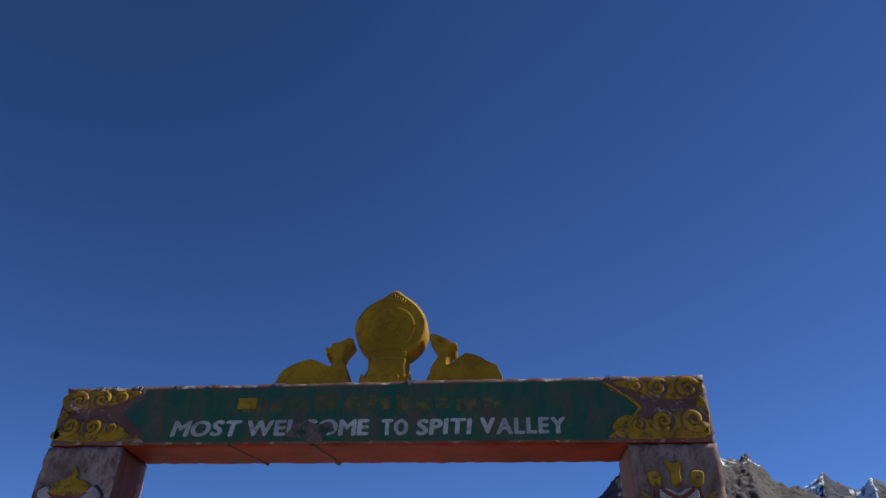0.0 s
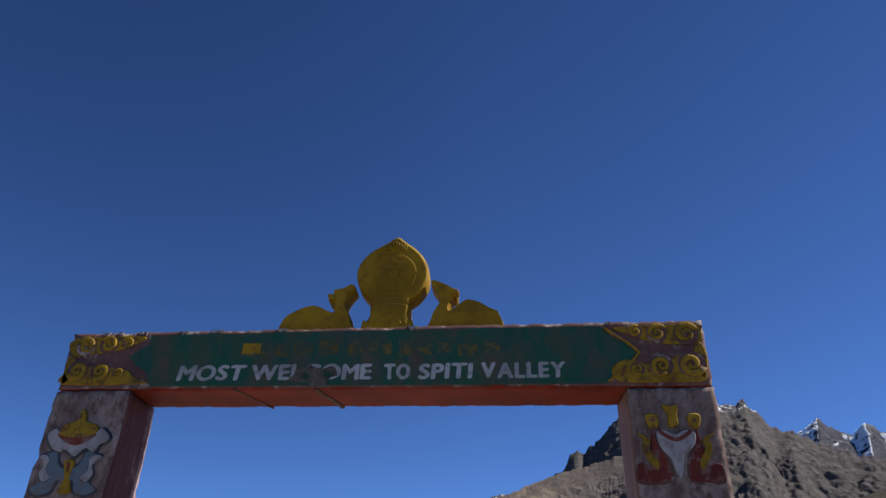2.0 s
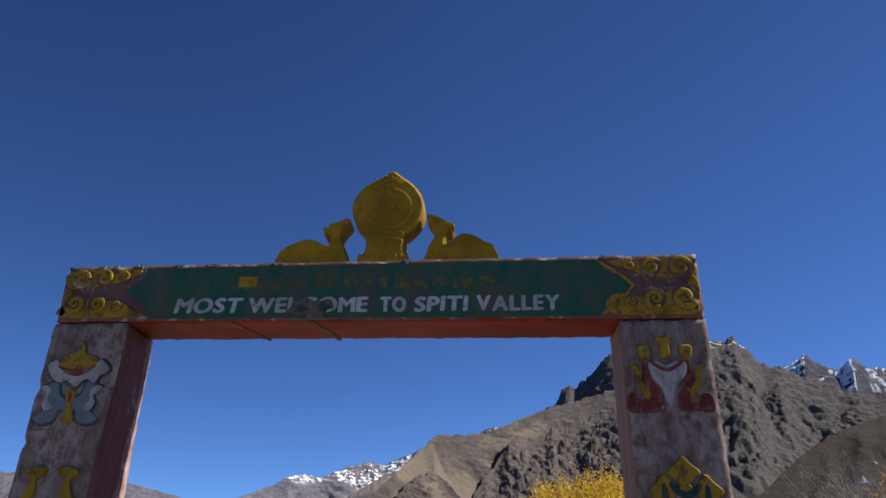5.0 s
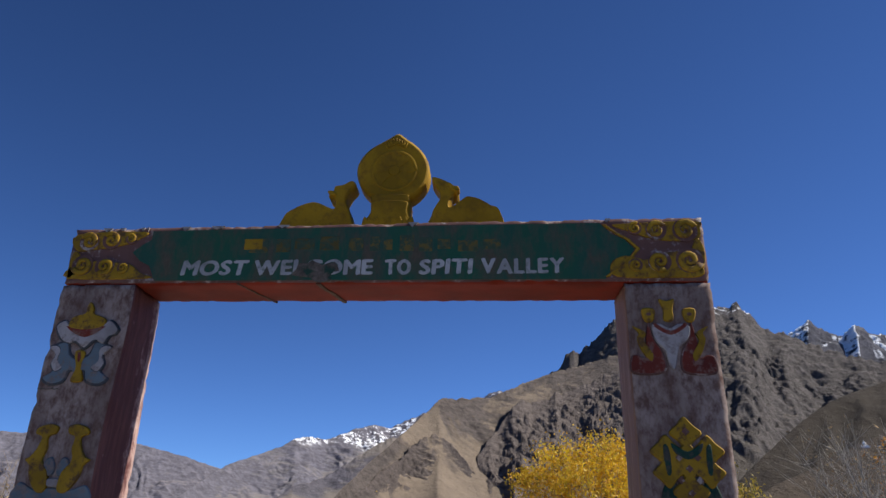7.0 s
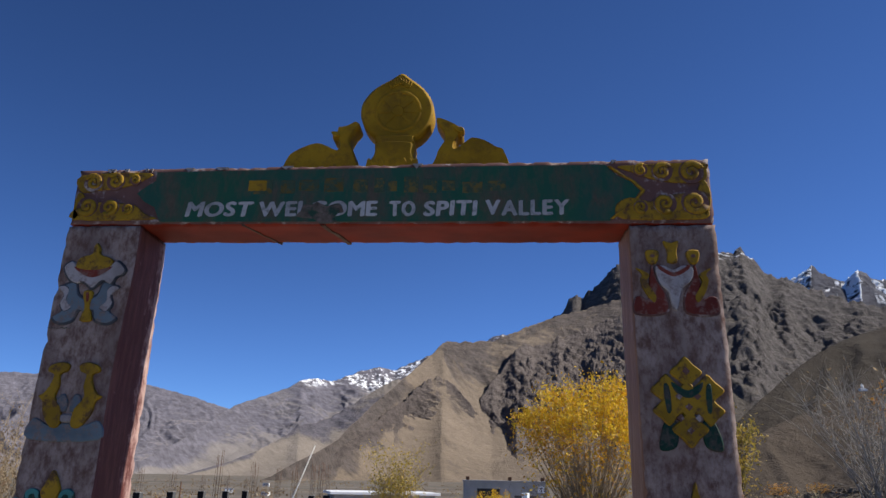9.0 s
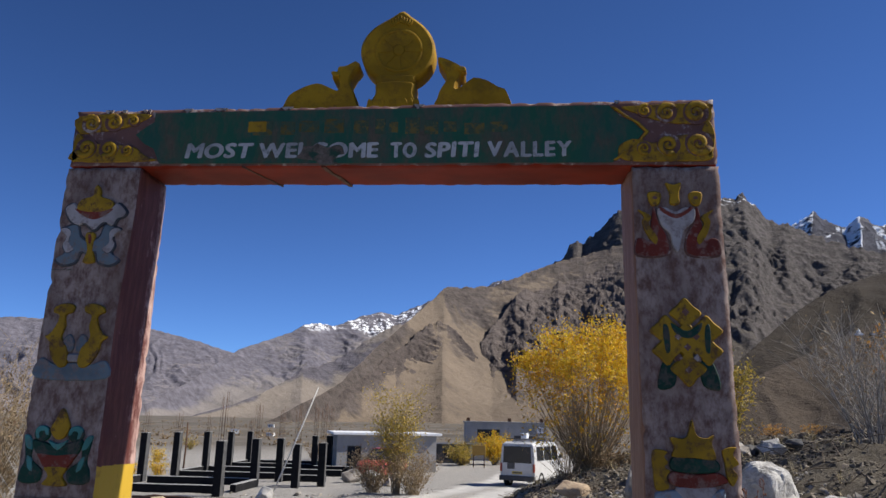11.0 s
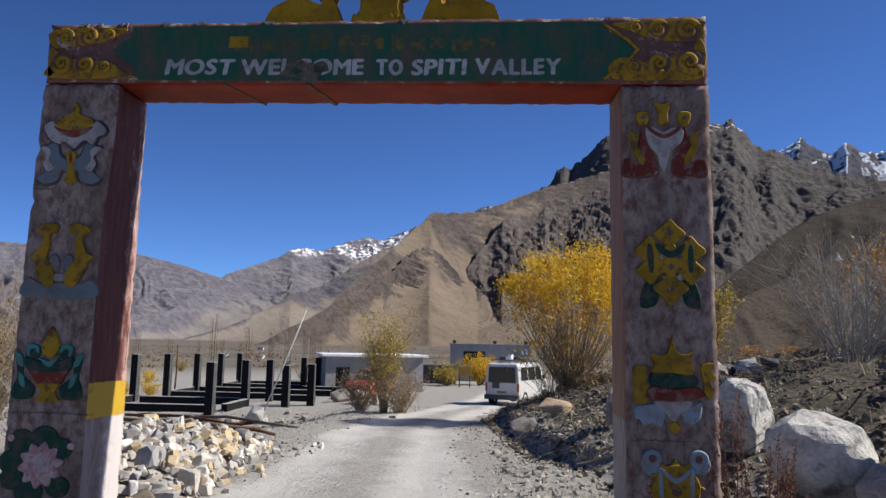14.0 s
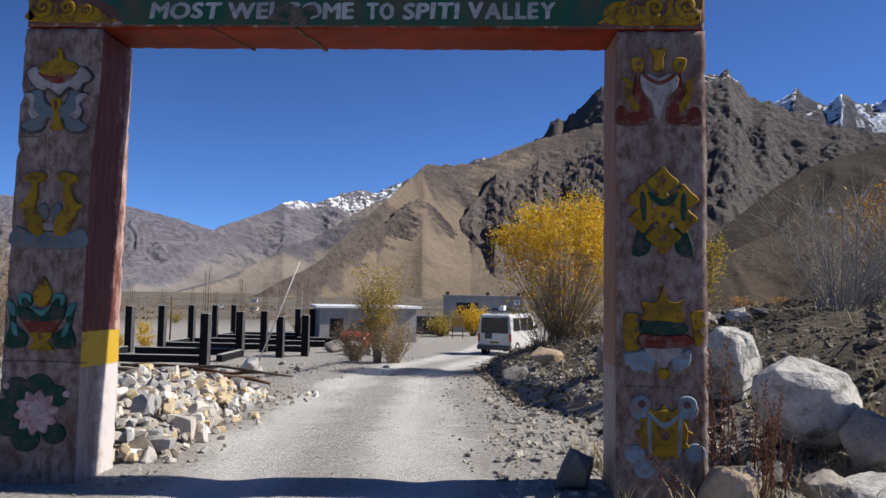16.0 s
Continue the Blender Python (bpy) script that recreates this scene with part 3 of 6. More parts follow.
PINK = painted("pink_petal_paint", (0.46, 0.34, 0.33), (0.28, 0.14, 0.14), (0.46, 0.66), 9.0, 0.7, 0.003)
ROSE = painted("rose_petal_paint", (0.36, 0.19, 0.19), (0.46, 0.36, 0.35), (0.44, 0.62), 12.0, 0.7, 0.003)
MAROON = painted("maroon_ground_paint", (0.145, 0.075, 0.065), (0.33, 0.28, 0.26), (0.52, 0.64), 6.0, 0.8, 0.003)
CRACK = surf("pale_bared_edge", (0.085, 0.050, 0.038), (0.17, 0.115, 0.09), 9.0, 60.0, 0.95, 0.004)
BROKEN = surf("broken_concrete", (0.050, 0.042, 0.034), (0.17, 0.135, 0.11), 9.0, 45.0, 0.95, 0.02, stain=(0.025, 0.06, 0.042), stain_scale=8.0, stain_cut=(0.5, 0.6))


def reveal_material(name, red_a, red_b, edge, fade):
    """The inner side of a post: red, a yellow band, bare wash below; fade weighs the paler far edge."""
    m, nt, b, v = start(name, 0.65)
    sep = nt.nodes.new("ShaderNodeSeparateXYZ")
    nt.links.new(v, sep.inputs[0])
    st = nt.nodes.new("ShaderNodeMapping")
    st.inputs["Scale"].default_value = (3, 5, 0.7)
    nt.links.new(v, st.inputs["Vector"])
    streak, spots = noise_node(nt, st.outputs[0], 3.0, 6.0, 0.7), noise_node(nt, v, 7.0, 7.0, 0.7)
    red = mix_node(nt, step_node(nt, streak, 0.40, 0.68), red_a, red_b)
    red = mix_node(nt, step_node(nt, spots, 0.62, 0.74), red, (0.30, 0.17, 0.13))
    # far edge paler: worn paint, and the sunlit strip put into the colour
    lit_edge = math_node(nt, "ADD", sep.outputs[1], math_node(nt, "MULTIPLY", math_node(nt, "SUBTRACT", math_node(nt, "ADD", streak, spots), 1.0), 0.45))
    red = mix_node(nt, math_node(nt, "MULTIPLY", step_node(nt, lit_edge, 0.40, 0.60), fade), red, (0.56, 0.38, 0.32))
    # wash: shade put into the dark front, sunlight into the white far edge
    wash = mix_node(nt, step_node(nt, streak, 0.40, 0.66), (0.30, 0.24, 0.215), (0.16, 0.105, 0.09))
    wash = mix_node(nt, math_node(nt, "MULTIPLY", step_node(nt, lit_edge, 0.22, 0.42), fade), wash, (0.66, 0.61, 0.58))
    yellow = mix_node(nt, step_node(nt, spots, 0.55, 0.7), (0.50, 0.31, 0.02), (0.36, 0.20, 0.02))
    z = math_node(nt, "ADD", sep.outputs[2], math_node(nt, "MULTIPLY", math_node(nt, "SUBTRACT", spots, 0.5), 0.05))
    left = math_node(nt, "LESS_THAN", sep.outputs[0], 0.0)
    band = math_node(nt, "MULTIPLY", math_node(nt, "MULTIPLY", step_node(nt, z, 0.985, 0.995), math_node(nt, "SUBTRACT", 1.0, step_node(nt, z, 1.295, 1.305))), left)
    col = mix_node(nt, step_node(nt, z, edge - 0.03, edge + 0.02), wash, red)
    nt.links.new(mix_node(nt, band, col, yellow), b.inputs["Base Color"])
    bump(nt, b, streak, 0.7, 0.008)
    return m


REVEAL = reveal_material("banded_inner_paint", (0.085, 0.016, 0.011), (0.15, 0.046, 0.032), 1.0, 0.8)
REVEAL_BROWN = reveal_material("faded_inner_paint", (0.17, 0.072, 0.034), (0.26, 0.135, 0.075), 1.1, 0.1)


def worn_block(x0, x1, y0, y1, z0, z1, step, chip, seed, low=(0, 0), high=(0, 0), skew=0.0):
    """A plastered block with knocked edges. low and high shift its x at the foot and its top at either end; skew draws in the front edge of its +x side below the top."""
    nx, ny, nz = (max(2, int(round((b - a) / step))) for a, b in ((x0, x1), (y0, y1), (z0, z1)))
    bm = bmesh.new()
    found = {}

    def vert(i, j, k):
        key = (i, j, k)
        if key not in found:
            fx, fy, fz = i / nx, j / ny, k / nz
            x = x0 + (x1 - x0) * fx + (1 - fz) * (low[0] + (low[1] - low[0]) * fx) - skew * fx * (1 - fy) * ease(0.95, 0.62, fz)
            y, z = y0 + (y1 - y0) * fy, z0 + (z1 - z0) * fz + fz * (high[0] + (high[1] - high[0]) * fx)
            p = Vector((x, y, z))
            faces = [(i == 0, (1, 0, 0)), (i == nx, (-1, 0, 0)), (j == 0, (0, 1, 0)), (j == ny, (0, -1, 0)), (k == 0, (0, 0, 1)), (k == nz, (0, 0, -1))]
            hit = [Vector(d) for on, d in faces if on]
            n = noise.fractal(p * 3.5 + Vector((seed, 0, 0)), 0.9, 2.0, 4)
            for d in hit:
                p += d * 0.004 * n
            if len(hit) > 1:
                bite = 0.006 + chip * max(0.0, noise.fractal(p * 9.0 + Vector((0, seed, 0)), 0.7, 2.0, 3)) ** 1.3
                for d in hit:
                    p += d * bite
            found[key] = bm.verts.new(p)
        return found[key]

    for side, (na, nb) in enumerate(((ny, nz), (ny, nz), (nx, nz), (nx, nz), (nx, ny), (nx, ny))):
        for a in range(na):
            for b in range(nb):
                c = ((a, b), (a + 1, b), (a + 1, b + 1), (a, b + 1))
                if side == 0:
                    q = [vert(0, s, t) for s, t in c][::-1]
                elif side == 1:
                    q = [vert(nx, s, t) for s, t in c]
                elif side == 2:
                    q = [vert(s, 0, t) for s, t in c]
                elif side == 3:
                    q = [vert(s, ny, t) for s, t in c][::-1]
                elif side == 4:
                    q = [vert(s, t, 0) for s, t in c][::-1]
                else:
                    q = [vert(s, t, nz) for s, t in c]
                f = bm.faces.new(q)
                f.material_index = side
                f.smooth = True
    return bm


DEPTH = 0.575
gate = empty("gate", "painted concrete welcome gate with carved lucky symbols and lettered beam", "gate")
post_l = part("gate_post", worn_block(-2.825, -2.10, 0, DEPTH, -0.25, 4.02, 0.05, 0.022, 1.0, low=(-0.07, 0.0), skew=0.06), [PLASTER, REVEAL, PLASTER, PLASTER, PLASTER, PLASTER], gate, "whitewashed post with red and yellow inner side")
post_r = part("gate_post", worn_block(2.46, 3.243, 0, DEPTH, -0.25, 4.02, 0.05, 0.03, 5.0, low=(0.0, 0.01)), [REVEAL_BROWN, PLASTER, PLASTER, PLASTER, PLASTER, PLASTER], gate, "whitewashed post with faded red inner side")
beam = part("beam", worn_block(-2.815, 3.238, 0.0, DEPTH, 4.022, 4.625, 0.04, 0.04, 9.0, high=(-0.03, 0.045)), [PLASTER, PLASTER, MAROON, PLASTER, SOFFIT, PLASTER], gate, "green lettered beam with a red underside")


def relief(name, at, shapes, label):
    """A carved panel: coloured shapes (ring, depth, material, part name) round a middle (x, z) on the face of a post."""
    base = None
    for ring, out, mat, nm in shapes:
        out = 0.004 + 0.72 * out
        bm = slab([(at[0] + x, at[1] + z) for x, z in smooth_loop(ring, 4)], -out, 0.004, min(0.012, out * 0.6))
        if base is None:
            base = part(name, bm, mat, gate, label)
        else:
            part(nm, bm, mat, base)
    return base


def flip(ring):
    return [(-x, z) for x, z in ring]


def disc(cx, cz, rx, rz=None, n=8):
    return [(cx + rx * math.cos(2 * math.pi * k / n), cz + (rz or rx) * math.sin(2 * math.pi * k / n)) for k in range(n)]


def petal(cx, cz, ang, length, width):
    c, s = math.cos(radians(ang)), math.sin(radians(ang))
    return [(cx + c * u - s * w, cz + s * u + c * w) for u, w in ((0, -0.3 * width), (0.45 * length, -0.5 * width), (0.85 * length, -0.25 * width), (length, 0), (0.85 * length, 0.25 * width), (0.45 * length, 0.5 * width), (0, 0.3 * width))]


# post with parasol, fishes, vase and lotus
scroll = [(-0.134, -0.01), (-0.09, -0.127), (0.0, -0.19), (0.0, -0.29), (-0.072, -0.272), (-0.106, -0.364), (-0.221, -0.396), (-0.302, -0.339), (-0.223, -0.273), (-0.21, -0.155), (-0.249, -0.05)]
curl = [(-0.29, -0.06), (-0.235, -0.04), (-0.18, -0.08), (-0.188, -0.18), (-0.133, -0.246), (-0.2, -0.285), (-0.25, -0.21), (-0.225, -0.13)]
ruffle = [(-0.272, 0.138), (-0.198, 0.198), (-0.13, 0.139), (0.011, 0.113), (0.147, 0.135), (0.228, 0.199), (0.32, 0.119), (0.30, 0.061), (0.245, 0.039), (0.207, -0.025), (0.116, 0.006), (0.032, -0.068), (-0.06, -0.008), (-0.133, -0.022), (-0.213, 0.026)]
SLATE = painted("dark_outline_paint", (0.055, 0.060, 0.070), (0.10, 0.085, 0.08), (0.47, 0.66), 10.0, 0.7, 0.003)


def swollen(ring, by):
    """A ring drawn a little larger, for a painted outline."""
    cx, cz = sum(p[0] for p in ring) / len(ring), sum(p[1] for p in ring) / len(ring)
    return [(x + by * (x - cx) / (math.hypot(x - cx, z - cz) or 1), z + by * (z - cz) / (math.hypot(x - cx, z - cz) or 1)) for x, z in ring]


relief("relief", (-2.50, 3.46), [
    (swollen(scroll, 0.018), 0.014, SLATE, "outline"), (swollen(flip(scroll), 0.018), 0.014, SLATE, "outline"),
    (scroll, 0.022, BLUE, "drapery"), (flip(scroll), 0.022, BLUE, "drapery"),
    (swollen(curl, 0.012), 0.0245, SLATE, "outline"), (swollen(flip(curl), 0.012), 0.0245, SLATE, "outline"),
    (curl, 0.028, CHALK, "curl"), (flip(curl), 0.028, CHALK, "curl"),
    (swollen(ruffle, 0.014), 0.026, SLATE, "outline"), (ruffle, 0.032, CHALK, "ruffle"),
    ([(-0.175, 0.145), (0.014, 0.12), (0.20, 0.145), (0.13, 0.075), (0.025, 0.03), (-0.095, 0.07)], 0.037, RED, "band"),
    ([(0.014, 0.374), (0.052, 0.314), (0.062, 0.262), (0.181, 0.215), (0.174, 0.135), (0.013, 0.102), (-0.151, 0.133), (-0.122, 0.23), (-0.02, 0.262), (-0.013, 0.328)], 0.044, GOLD, "canopy"),
    ([(-0.044, -0.1), (0.048, -0.1), (0.05, -0.258), (0.075, -0.368), (-0.04, -0.369), (-0.013, -0.259)], 0.030, GOLD, "handle"),
    ([(-0.015, -0.11), (0.02, -0.11), (0.03, -0.18), (0.0, -0.20)], 0.034, RED, "fold"),
], "painted parasol relief in ochre, white and grey blue")
fish = [(-0.22, 0.30), (-0.13, 0.33), (-0.05, 0.31), (-0.06, 0.25), (-0.12, 0.22), (-0.11, 0.12), (-0.13, 0.02), (-0.06, -0.08), (-0.05, -0.22), (-0.13, -0.24), (-0.22, -0.12), (-0.24, -0.02), (-0.29, 0.03), (-0.24, 0.06), (-0.19, 0.15), (-0.18, 0.22), (-0.24, 0.25)]
swirl = [(-0.10, 0.03), (-0.05, 0.05), (-0.01, -0.02), (-0.02, -0.10), (-0.08, -0.10), (-0.12, -0.04)]
relief("relief", (-2.50, 2.38), [
    ([(-0.32, -0.34), (0.31, -0.34), (0.30, -0.18), (0.15, -0.22), (0, -0.20), (-0.15, -0.22), (-0.30, -0.16)], 0.016, BLUE, "water"),
    (fish, 0.036, GOLD, "fish"), (flip(fish), 0.036, GOLD, "fish"), (swirl, 0.024, BLUE, "swirl"), (flip(swirl), 0.024, BLUE, "swirl"),
    ([(-0.06, -0.13), (0.06, -0.13), (0.05, -0.19), (-0.05, -0.19)], 0.026, CHALK, "foam"),
], "painted relief of two golden fishes above water")
leaf = [(-0.305, 0.083), (-0.225, 0.034), (-0.217, -0.097), (-0.11, -0.19), (-0.142, -0.291), (-0.306, -0.289), (-0.312, -0.19), (-0.277, -0.099)]
tq = [(-0.307, 0.103), (-0.247, 0.084), (-0.219, -0.017), (-0.279, 0.002)]
tq_low = [(-0.264, -0.068), (-0.213, -0.097), (-0.192, -0.2), (-0.245, -0.17)]
tip = [(-0.214, 0.15), (-0.165, 0.185), (-0.10, 0.165), (-0.085, 0.105), (-0.115, 0.105), (-0.135, 0.135), (-0.17, 0.125), (-0.165, 0.075), (-0.20, 0.08)]
relief("relief", (-2.53, 1.45), [
    (leaf, 0.018, DEEP, "leaf"), (flip(leaf), 0.018, DEEP, "leaf"), (tq, 0.026, TURQ, "leaf_curl"), (flip(tq), 0.026, TURQ, "leaf_curl"), (tq_low, 0.026, TURQ, "leaf_curl"), (flip(tq_low), 0.026, TURQ, "leaf_curl"),
    (disc(-0.15, 0.115, 0.075, 0.07), 0.024, DEEP, "leaf"), (disc(0.15, 0.115, 0.075, 0.07), 0.024, DEEP, "leaf"), (tip, 0.030, TURQ, "leaf_tip"), (flip(tip), 0.030, TURQ, "leaf_tip"),
    ([(-0.213, 0.069), (0.007, 0.019), (0.206, 0.075), (0.212, -0.007), (0.145, -0.069), (-0.109, -0.075), (-0.201, -0.026)], 0.032, DEEP, "shoulder"),
    ([(-0.165, -0.045), (0.01, -0.06), (0.175, -0.045), (0.155, -0.10), (0.11, -0.165), (0.01, -0.17), (-0.09, -0.165), (-0.14, -0.10)], 0.036, RED, "belly"),
    ([(-0.088, 0.063), (0.005, 0.033), (0.091, 0.067), (0.012, -0.022)], 0.040, TURQ, "collar"),
    ([(0.008, 0.334), (0.07, 0.233), (0.092, 0.165), (0.047, 0.08), (-0.021, 0.073), (-0.077, 0.149), (-0.049, 0.221)], 0.044, GOLD, "jewel"),
    ([(-0.085, -0.16), (0.105, -0.16), (0.077, -0.236), (0.122, -0.312), (-0.085, -0.306), (-0.046, -0.235)], 0.040, GOLD, "foot"),
], "painted vase relief with green leaves and golden jewel")
leaves = [(disc(-0.18, 0.16, 0.12), 0.012, DEEP, "leaf")] + [(disc(x, z, r, r * 0.85), 0.014 + 0.0015 * k, DEEP, "leaf") for k, (x, z, r) in enumerate(((0.02, 0.20, 0.13), (0.17, 0.12, 0.11), (-0.25, 0.0, 0.12), (-0.24, -0.14, 0.11), (-0.08, -0.25, 0.13), (0.17, -0.20, 0.11)))]
petals = [(petal(0.01, -0.02, a, 0.20, 0.13), 0.026 + 0.0012 * k, (PINK, ROSE)[k % 2], "petal") for k, a in enumerate(range(10, 360, 36))]
petals += [(petal(0.015, -0.01, a, 0.12, 0.10), 0.040 + 0.0012 * k, (ROSE, PINK)[k % 2], "petal") for k, a in enumerate(range(30, 390, 60))]
relief("relief", (-2.535, 0.62), leaves + petals + [(disc(0.015, 0.0, 0.045, 0.06), 0.050, CHALK, "heart"), (disc(-0.27, 0.20, 0.035), 0.018, PINK, "bud"), (disc(0.26, 0.14, 0.035), 0.018, PINK, "bud")],
       "painted pink lotus relief among dark green leaves")

# post with conch, knot, banner and wheel
flame = [(-0.185, 0.144), (-0.155, -0.016), (-0.09, -0.135), (-0.09, -0.3), (-0.345, -0.31), (-0.35, -0.176), (-0.3, -0.155), (-0.237, -0.175), (-0.22, -0.017)]
tuft = [(-0.33, 0.103), (-0.218, 0.042), (-0.238, -0.03), (-0.17, -0.149), (-0.19, -0.214), (-0.254, -0.136), (-0.296, -0.017), (-0.279, 0.042)]
tassel = [(-0.238, 0.251), (-0.173, 0.273), (-0.118, 0.246), (-0.144, 0.149), (-0.21, 0.144)]
relief("relief", (2.83, 3.50), [
    (swollen(flame, 0.014), 0.012, MAROON, "outline"), (swollen(flip(flame), 0.014), 0.012, MAROON, "outline"),
    (flame, 0.018, RED, "flame"), (flip(flame), 0.018, RED, "flame"), (tuft, 0.028, GOLD, "tuft"), (flip(tuft), 0.028, GOLD, "tuft"),
    ([(-0.161, 0.104), (-0.089, 0.123), (-0.002, 0.086), (0.083, 0.123), (0.168, 0.097), (0.144, -0.015), (0.06, -0.094), (0.017, -0.247), (-0.01, -0.284), (-0.042, -0.226), (-0.062, -0.121), (-0.132, -0.037)], 0.034, CHALK, "conch"),
    ([(-0.127, 0.13), (-0.002, 0.064), (0.129, 0.131), (0.137, 0.086), (-0.002, 0.011), (-0.141, 0.085)], 0.040, RED, "lip"),
    (tassel, 0.030, GOLD, "curl"), (flip(tassel), 0.030, GOLD, "curl"), (disc(-0.178, 0.21, 0.03, 0.025), 0.034, MAROON, "curl_eye"), (disc(0.178, 0.21, 0.03, 0.025), 0.034, MAROON, "curl_eye"),
    ([(-0.077, 0.351), (-0.01, 0.335), (0.061, 0.352), (0.037, 0.252), (0.034, 0.155), (-0.047, 0.155), (-0.044, 0.251)], 0.036, GOLD, "plume"),
], "painted white conch relief with red and yellow flames")


def diamond(cx, cz, r):
    return [(cx - r, cz), (cx - 0.5 * r, cz - 0.5 * r), (cx, cz - r), (cx + 0.5 * r, cz - 0.5 * r), (cx + r, cz), (cx + 0.5 * r, cz + 0.5 * r), (cx, cz + r), (cx - 0.5 * r, cz + 0.5 * r)]


knot = [(diamond(x, z, r), 0.030 + 0.0014 * k, GOLD, "loop") for k, (x, z, r) in enumerate(((0.0, 0.25, 0.135), (-0.17, 0.10, 0.135), (0.17, 0.10, 0.135), (0.0, 0.02, 0.16), (-0.17, -0.07, 0.125), (0.17, -0.07, 0.125), (0.0, -0.22, 0.15)))]
holes = [(diamond(x, z, 0.034), 0.0415, MAROON, "gap") for x, z in ((0, 0.26), (-0.075, 0.05), (0.075, 0.05), (0.0, -0.04), (-0.075, -0.13), (0.075, -0.13), (0, -0.23))]
tail = [(-0.20, -0.15), (-0.10, -0.17), (-0.12, -0.36), (-0.26, -0.38)]
relief("relief", (2.862, 2.43), [(tail, 0.018, DEEP, "ribbon"), (flip(tail), 0.020, DEEP, "ribbon")] + knot + holes + [
    ([(-0.13, 0.17), (0, 0.10), (0.13, 0.17), (0.10, 0.08), (0, 0.03), (-0.10, 0.08)], 0.044, DEEP, "ribbon"),
    ([(-0.20, 0.14), (-0.15, 0.13), (-0.14, -0.07), (-0.19, -0.08)], 0.044, DEEP, "ribbon"),
    ([(0.20, 0.14), (0.15, 0.13), (0.14, -0.07), (0.19, -0.08)], 0.044, DEEP, "ribbon")], "painted yellow endless knot relief with green ribbons")
wing = [(-0.326, 0.159), (-0.211, 0.152), (-0.235, 0.11), (-0.205, 0.067), (-0.235, 0.03), (-0.192, -0.003), (-0.225, -0.05), (-0.208, -0.133), (-0.311, -0.152), (-0.331, -0.007)]
plait = [(0.233, 0.172), (0.338, 0.198), (0.312, 0.138), (0.356, 0.069), (0.302, 0.032), (0.339, -0.026), (0.295, -0.108), (0.256, -0.039), (0.243, 0.078)]
cloud = [(-0.321, -0.175), (-0.221, -0.154), (-0.079, -0.15), (-0.068, -0.252), (-0.109, -0.346), (-0.18, -0.31), (-0.245, -0.336), (-0.28, -0.28), (-0.319, -0.268)]
relief("relief", (2.862, 1.385), [
    (wing, 0.024, GOLD, "streamer"), (plait, 0.042, GOLD, "streamer"), (cloud, 0.022, SKYBLUE, "skirt"),
    ([(0.06, -0.206), (0.162, -0.154), (0.233, -0.138), (0.213, -0.277), (0.108, -0.317)], 0.022, SKYBLUE, "skirt"),
    ([(-0.149, -0.124), (0.154, -0.116), (0.12, -0.206), (0.064, -0.225), (0.01, -0.296), (-0.059, -0.235), (-0.105, -0.211)], 0.030, CHALK, "ruffle"),
    ([(-0.183, -0.003), (-0.003, -0.022), (0.192, -0.006), (0.25, -0.086), (-0.007, -0.139), (-0.2, -0.097)], 0.036, RED, "red_band"),
    ([(-0.165, 0.115), (0.002, 0.105), (0.172, 0.095), (0.192, 0.006), (-0.003, -0.017), (-0.187, 0.011)], 0.040, DEEP, "green_band"),
    ([(0.001, 0.406), (0.03, 0.291), (0.108, 0.262), (0.171, 0.289), (0.149, 0.217), (0.172, 0.095), (0.002, 0.105), (-0.17, 0.111), (-0.153, 0.187), (-0.184, 0.267), (-0.088, 0.258), (-0.041, 0.287)], 0.046, GOLD, "crown"),
    (disc(0.008, -0.34, 0.05, 0.05), 0.026, GOLD, "tassel")], "painted victory banner relief in gold, green and red")
swag = [(-0.29, 0.20), (-0.22, 0.30), (-0.12, 0.24), (-0.13, 0.13), (-0.22, 0.10)]
ringlet = [(petal(0, 0, a, 0.24, 0.10), 0.024 + 0.001 * k, GOLD, "rim") for k, a in enumerate(range(0, 360, 30))]
relief("relief", (2.868, 0.55), [(swag, 0.018, SKYBLUE, "scarf"), (flip(swag), 0.018, SKYBLUE, "scarf")] + [(disc(x, z, 0.09, 0.08), 0.016, SKYBLUE, "cloud") for x, z in ((-0.24, -0.18), (0.26, -0.16), (-0.16, -0.30))] + ringlet + [
    (disc(0, 0, 0.20), 0.038, GOLD, "wheel"), ([(-0.15, 0.14), (-0.11, 0.14), (-0.10, -0.16), (-0.14, -0.16)], 0.044, SKYBLUE, "scarf_end"), ([(0.15, 0.14), (0.11, 0.14), (0.10, -0.16), (0.14, -0.16)], 0.044, SKYBLUE, "scarf_end"),
    ([(-0.12, 0.17), (0, 0.09), (0.12, 0.17), (0.10, 0.11), (0, 0.04), (-0.10, 0.11)], 0.046, SKYBLUE, "scarf_fold"), (disc(0, -0.02, 0.045), 0.048, MAROON, "hub")] +
    [(disc(x, z, 0.085, 0.075), 0.030, SKYBLUE, "eyelet") for x, z in ((-0.19, 0.24), (0.19, 0.24))] + [(disc(x, z, 0.04), 0.036, MAROON, "hole") for x, z in ((-0.19, 0.24), (0.19, 0.24))],
    "painted yellow wheel relief with pale blue scarves")


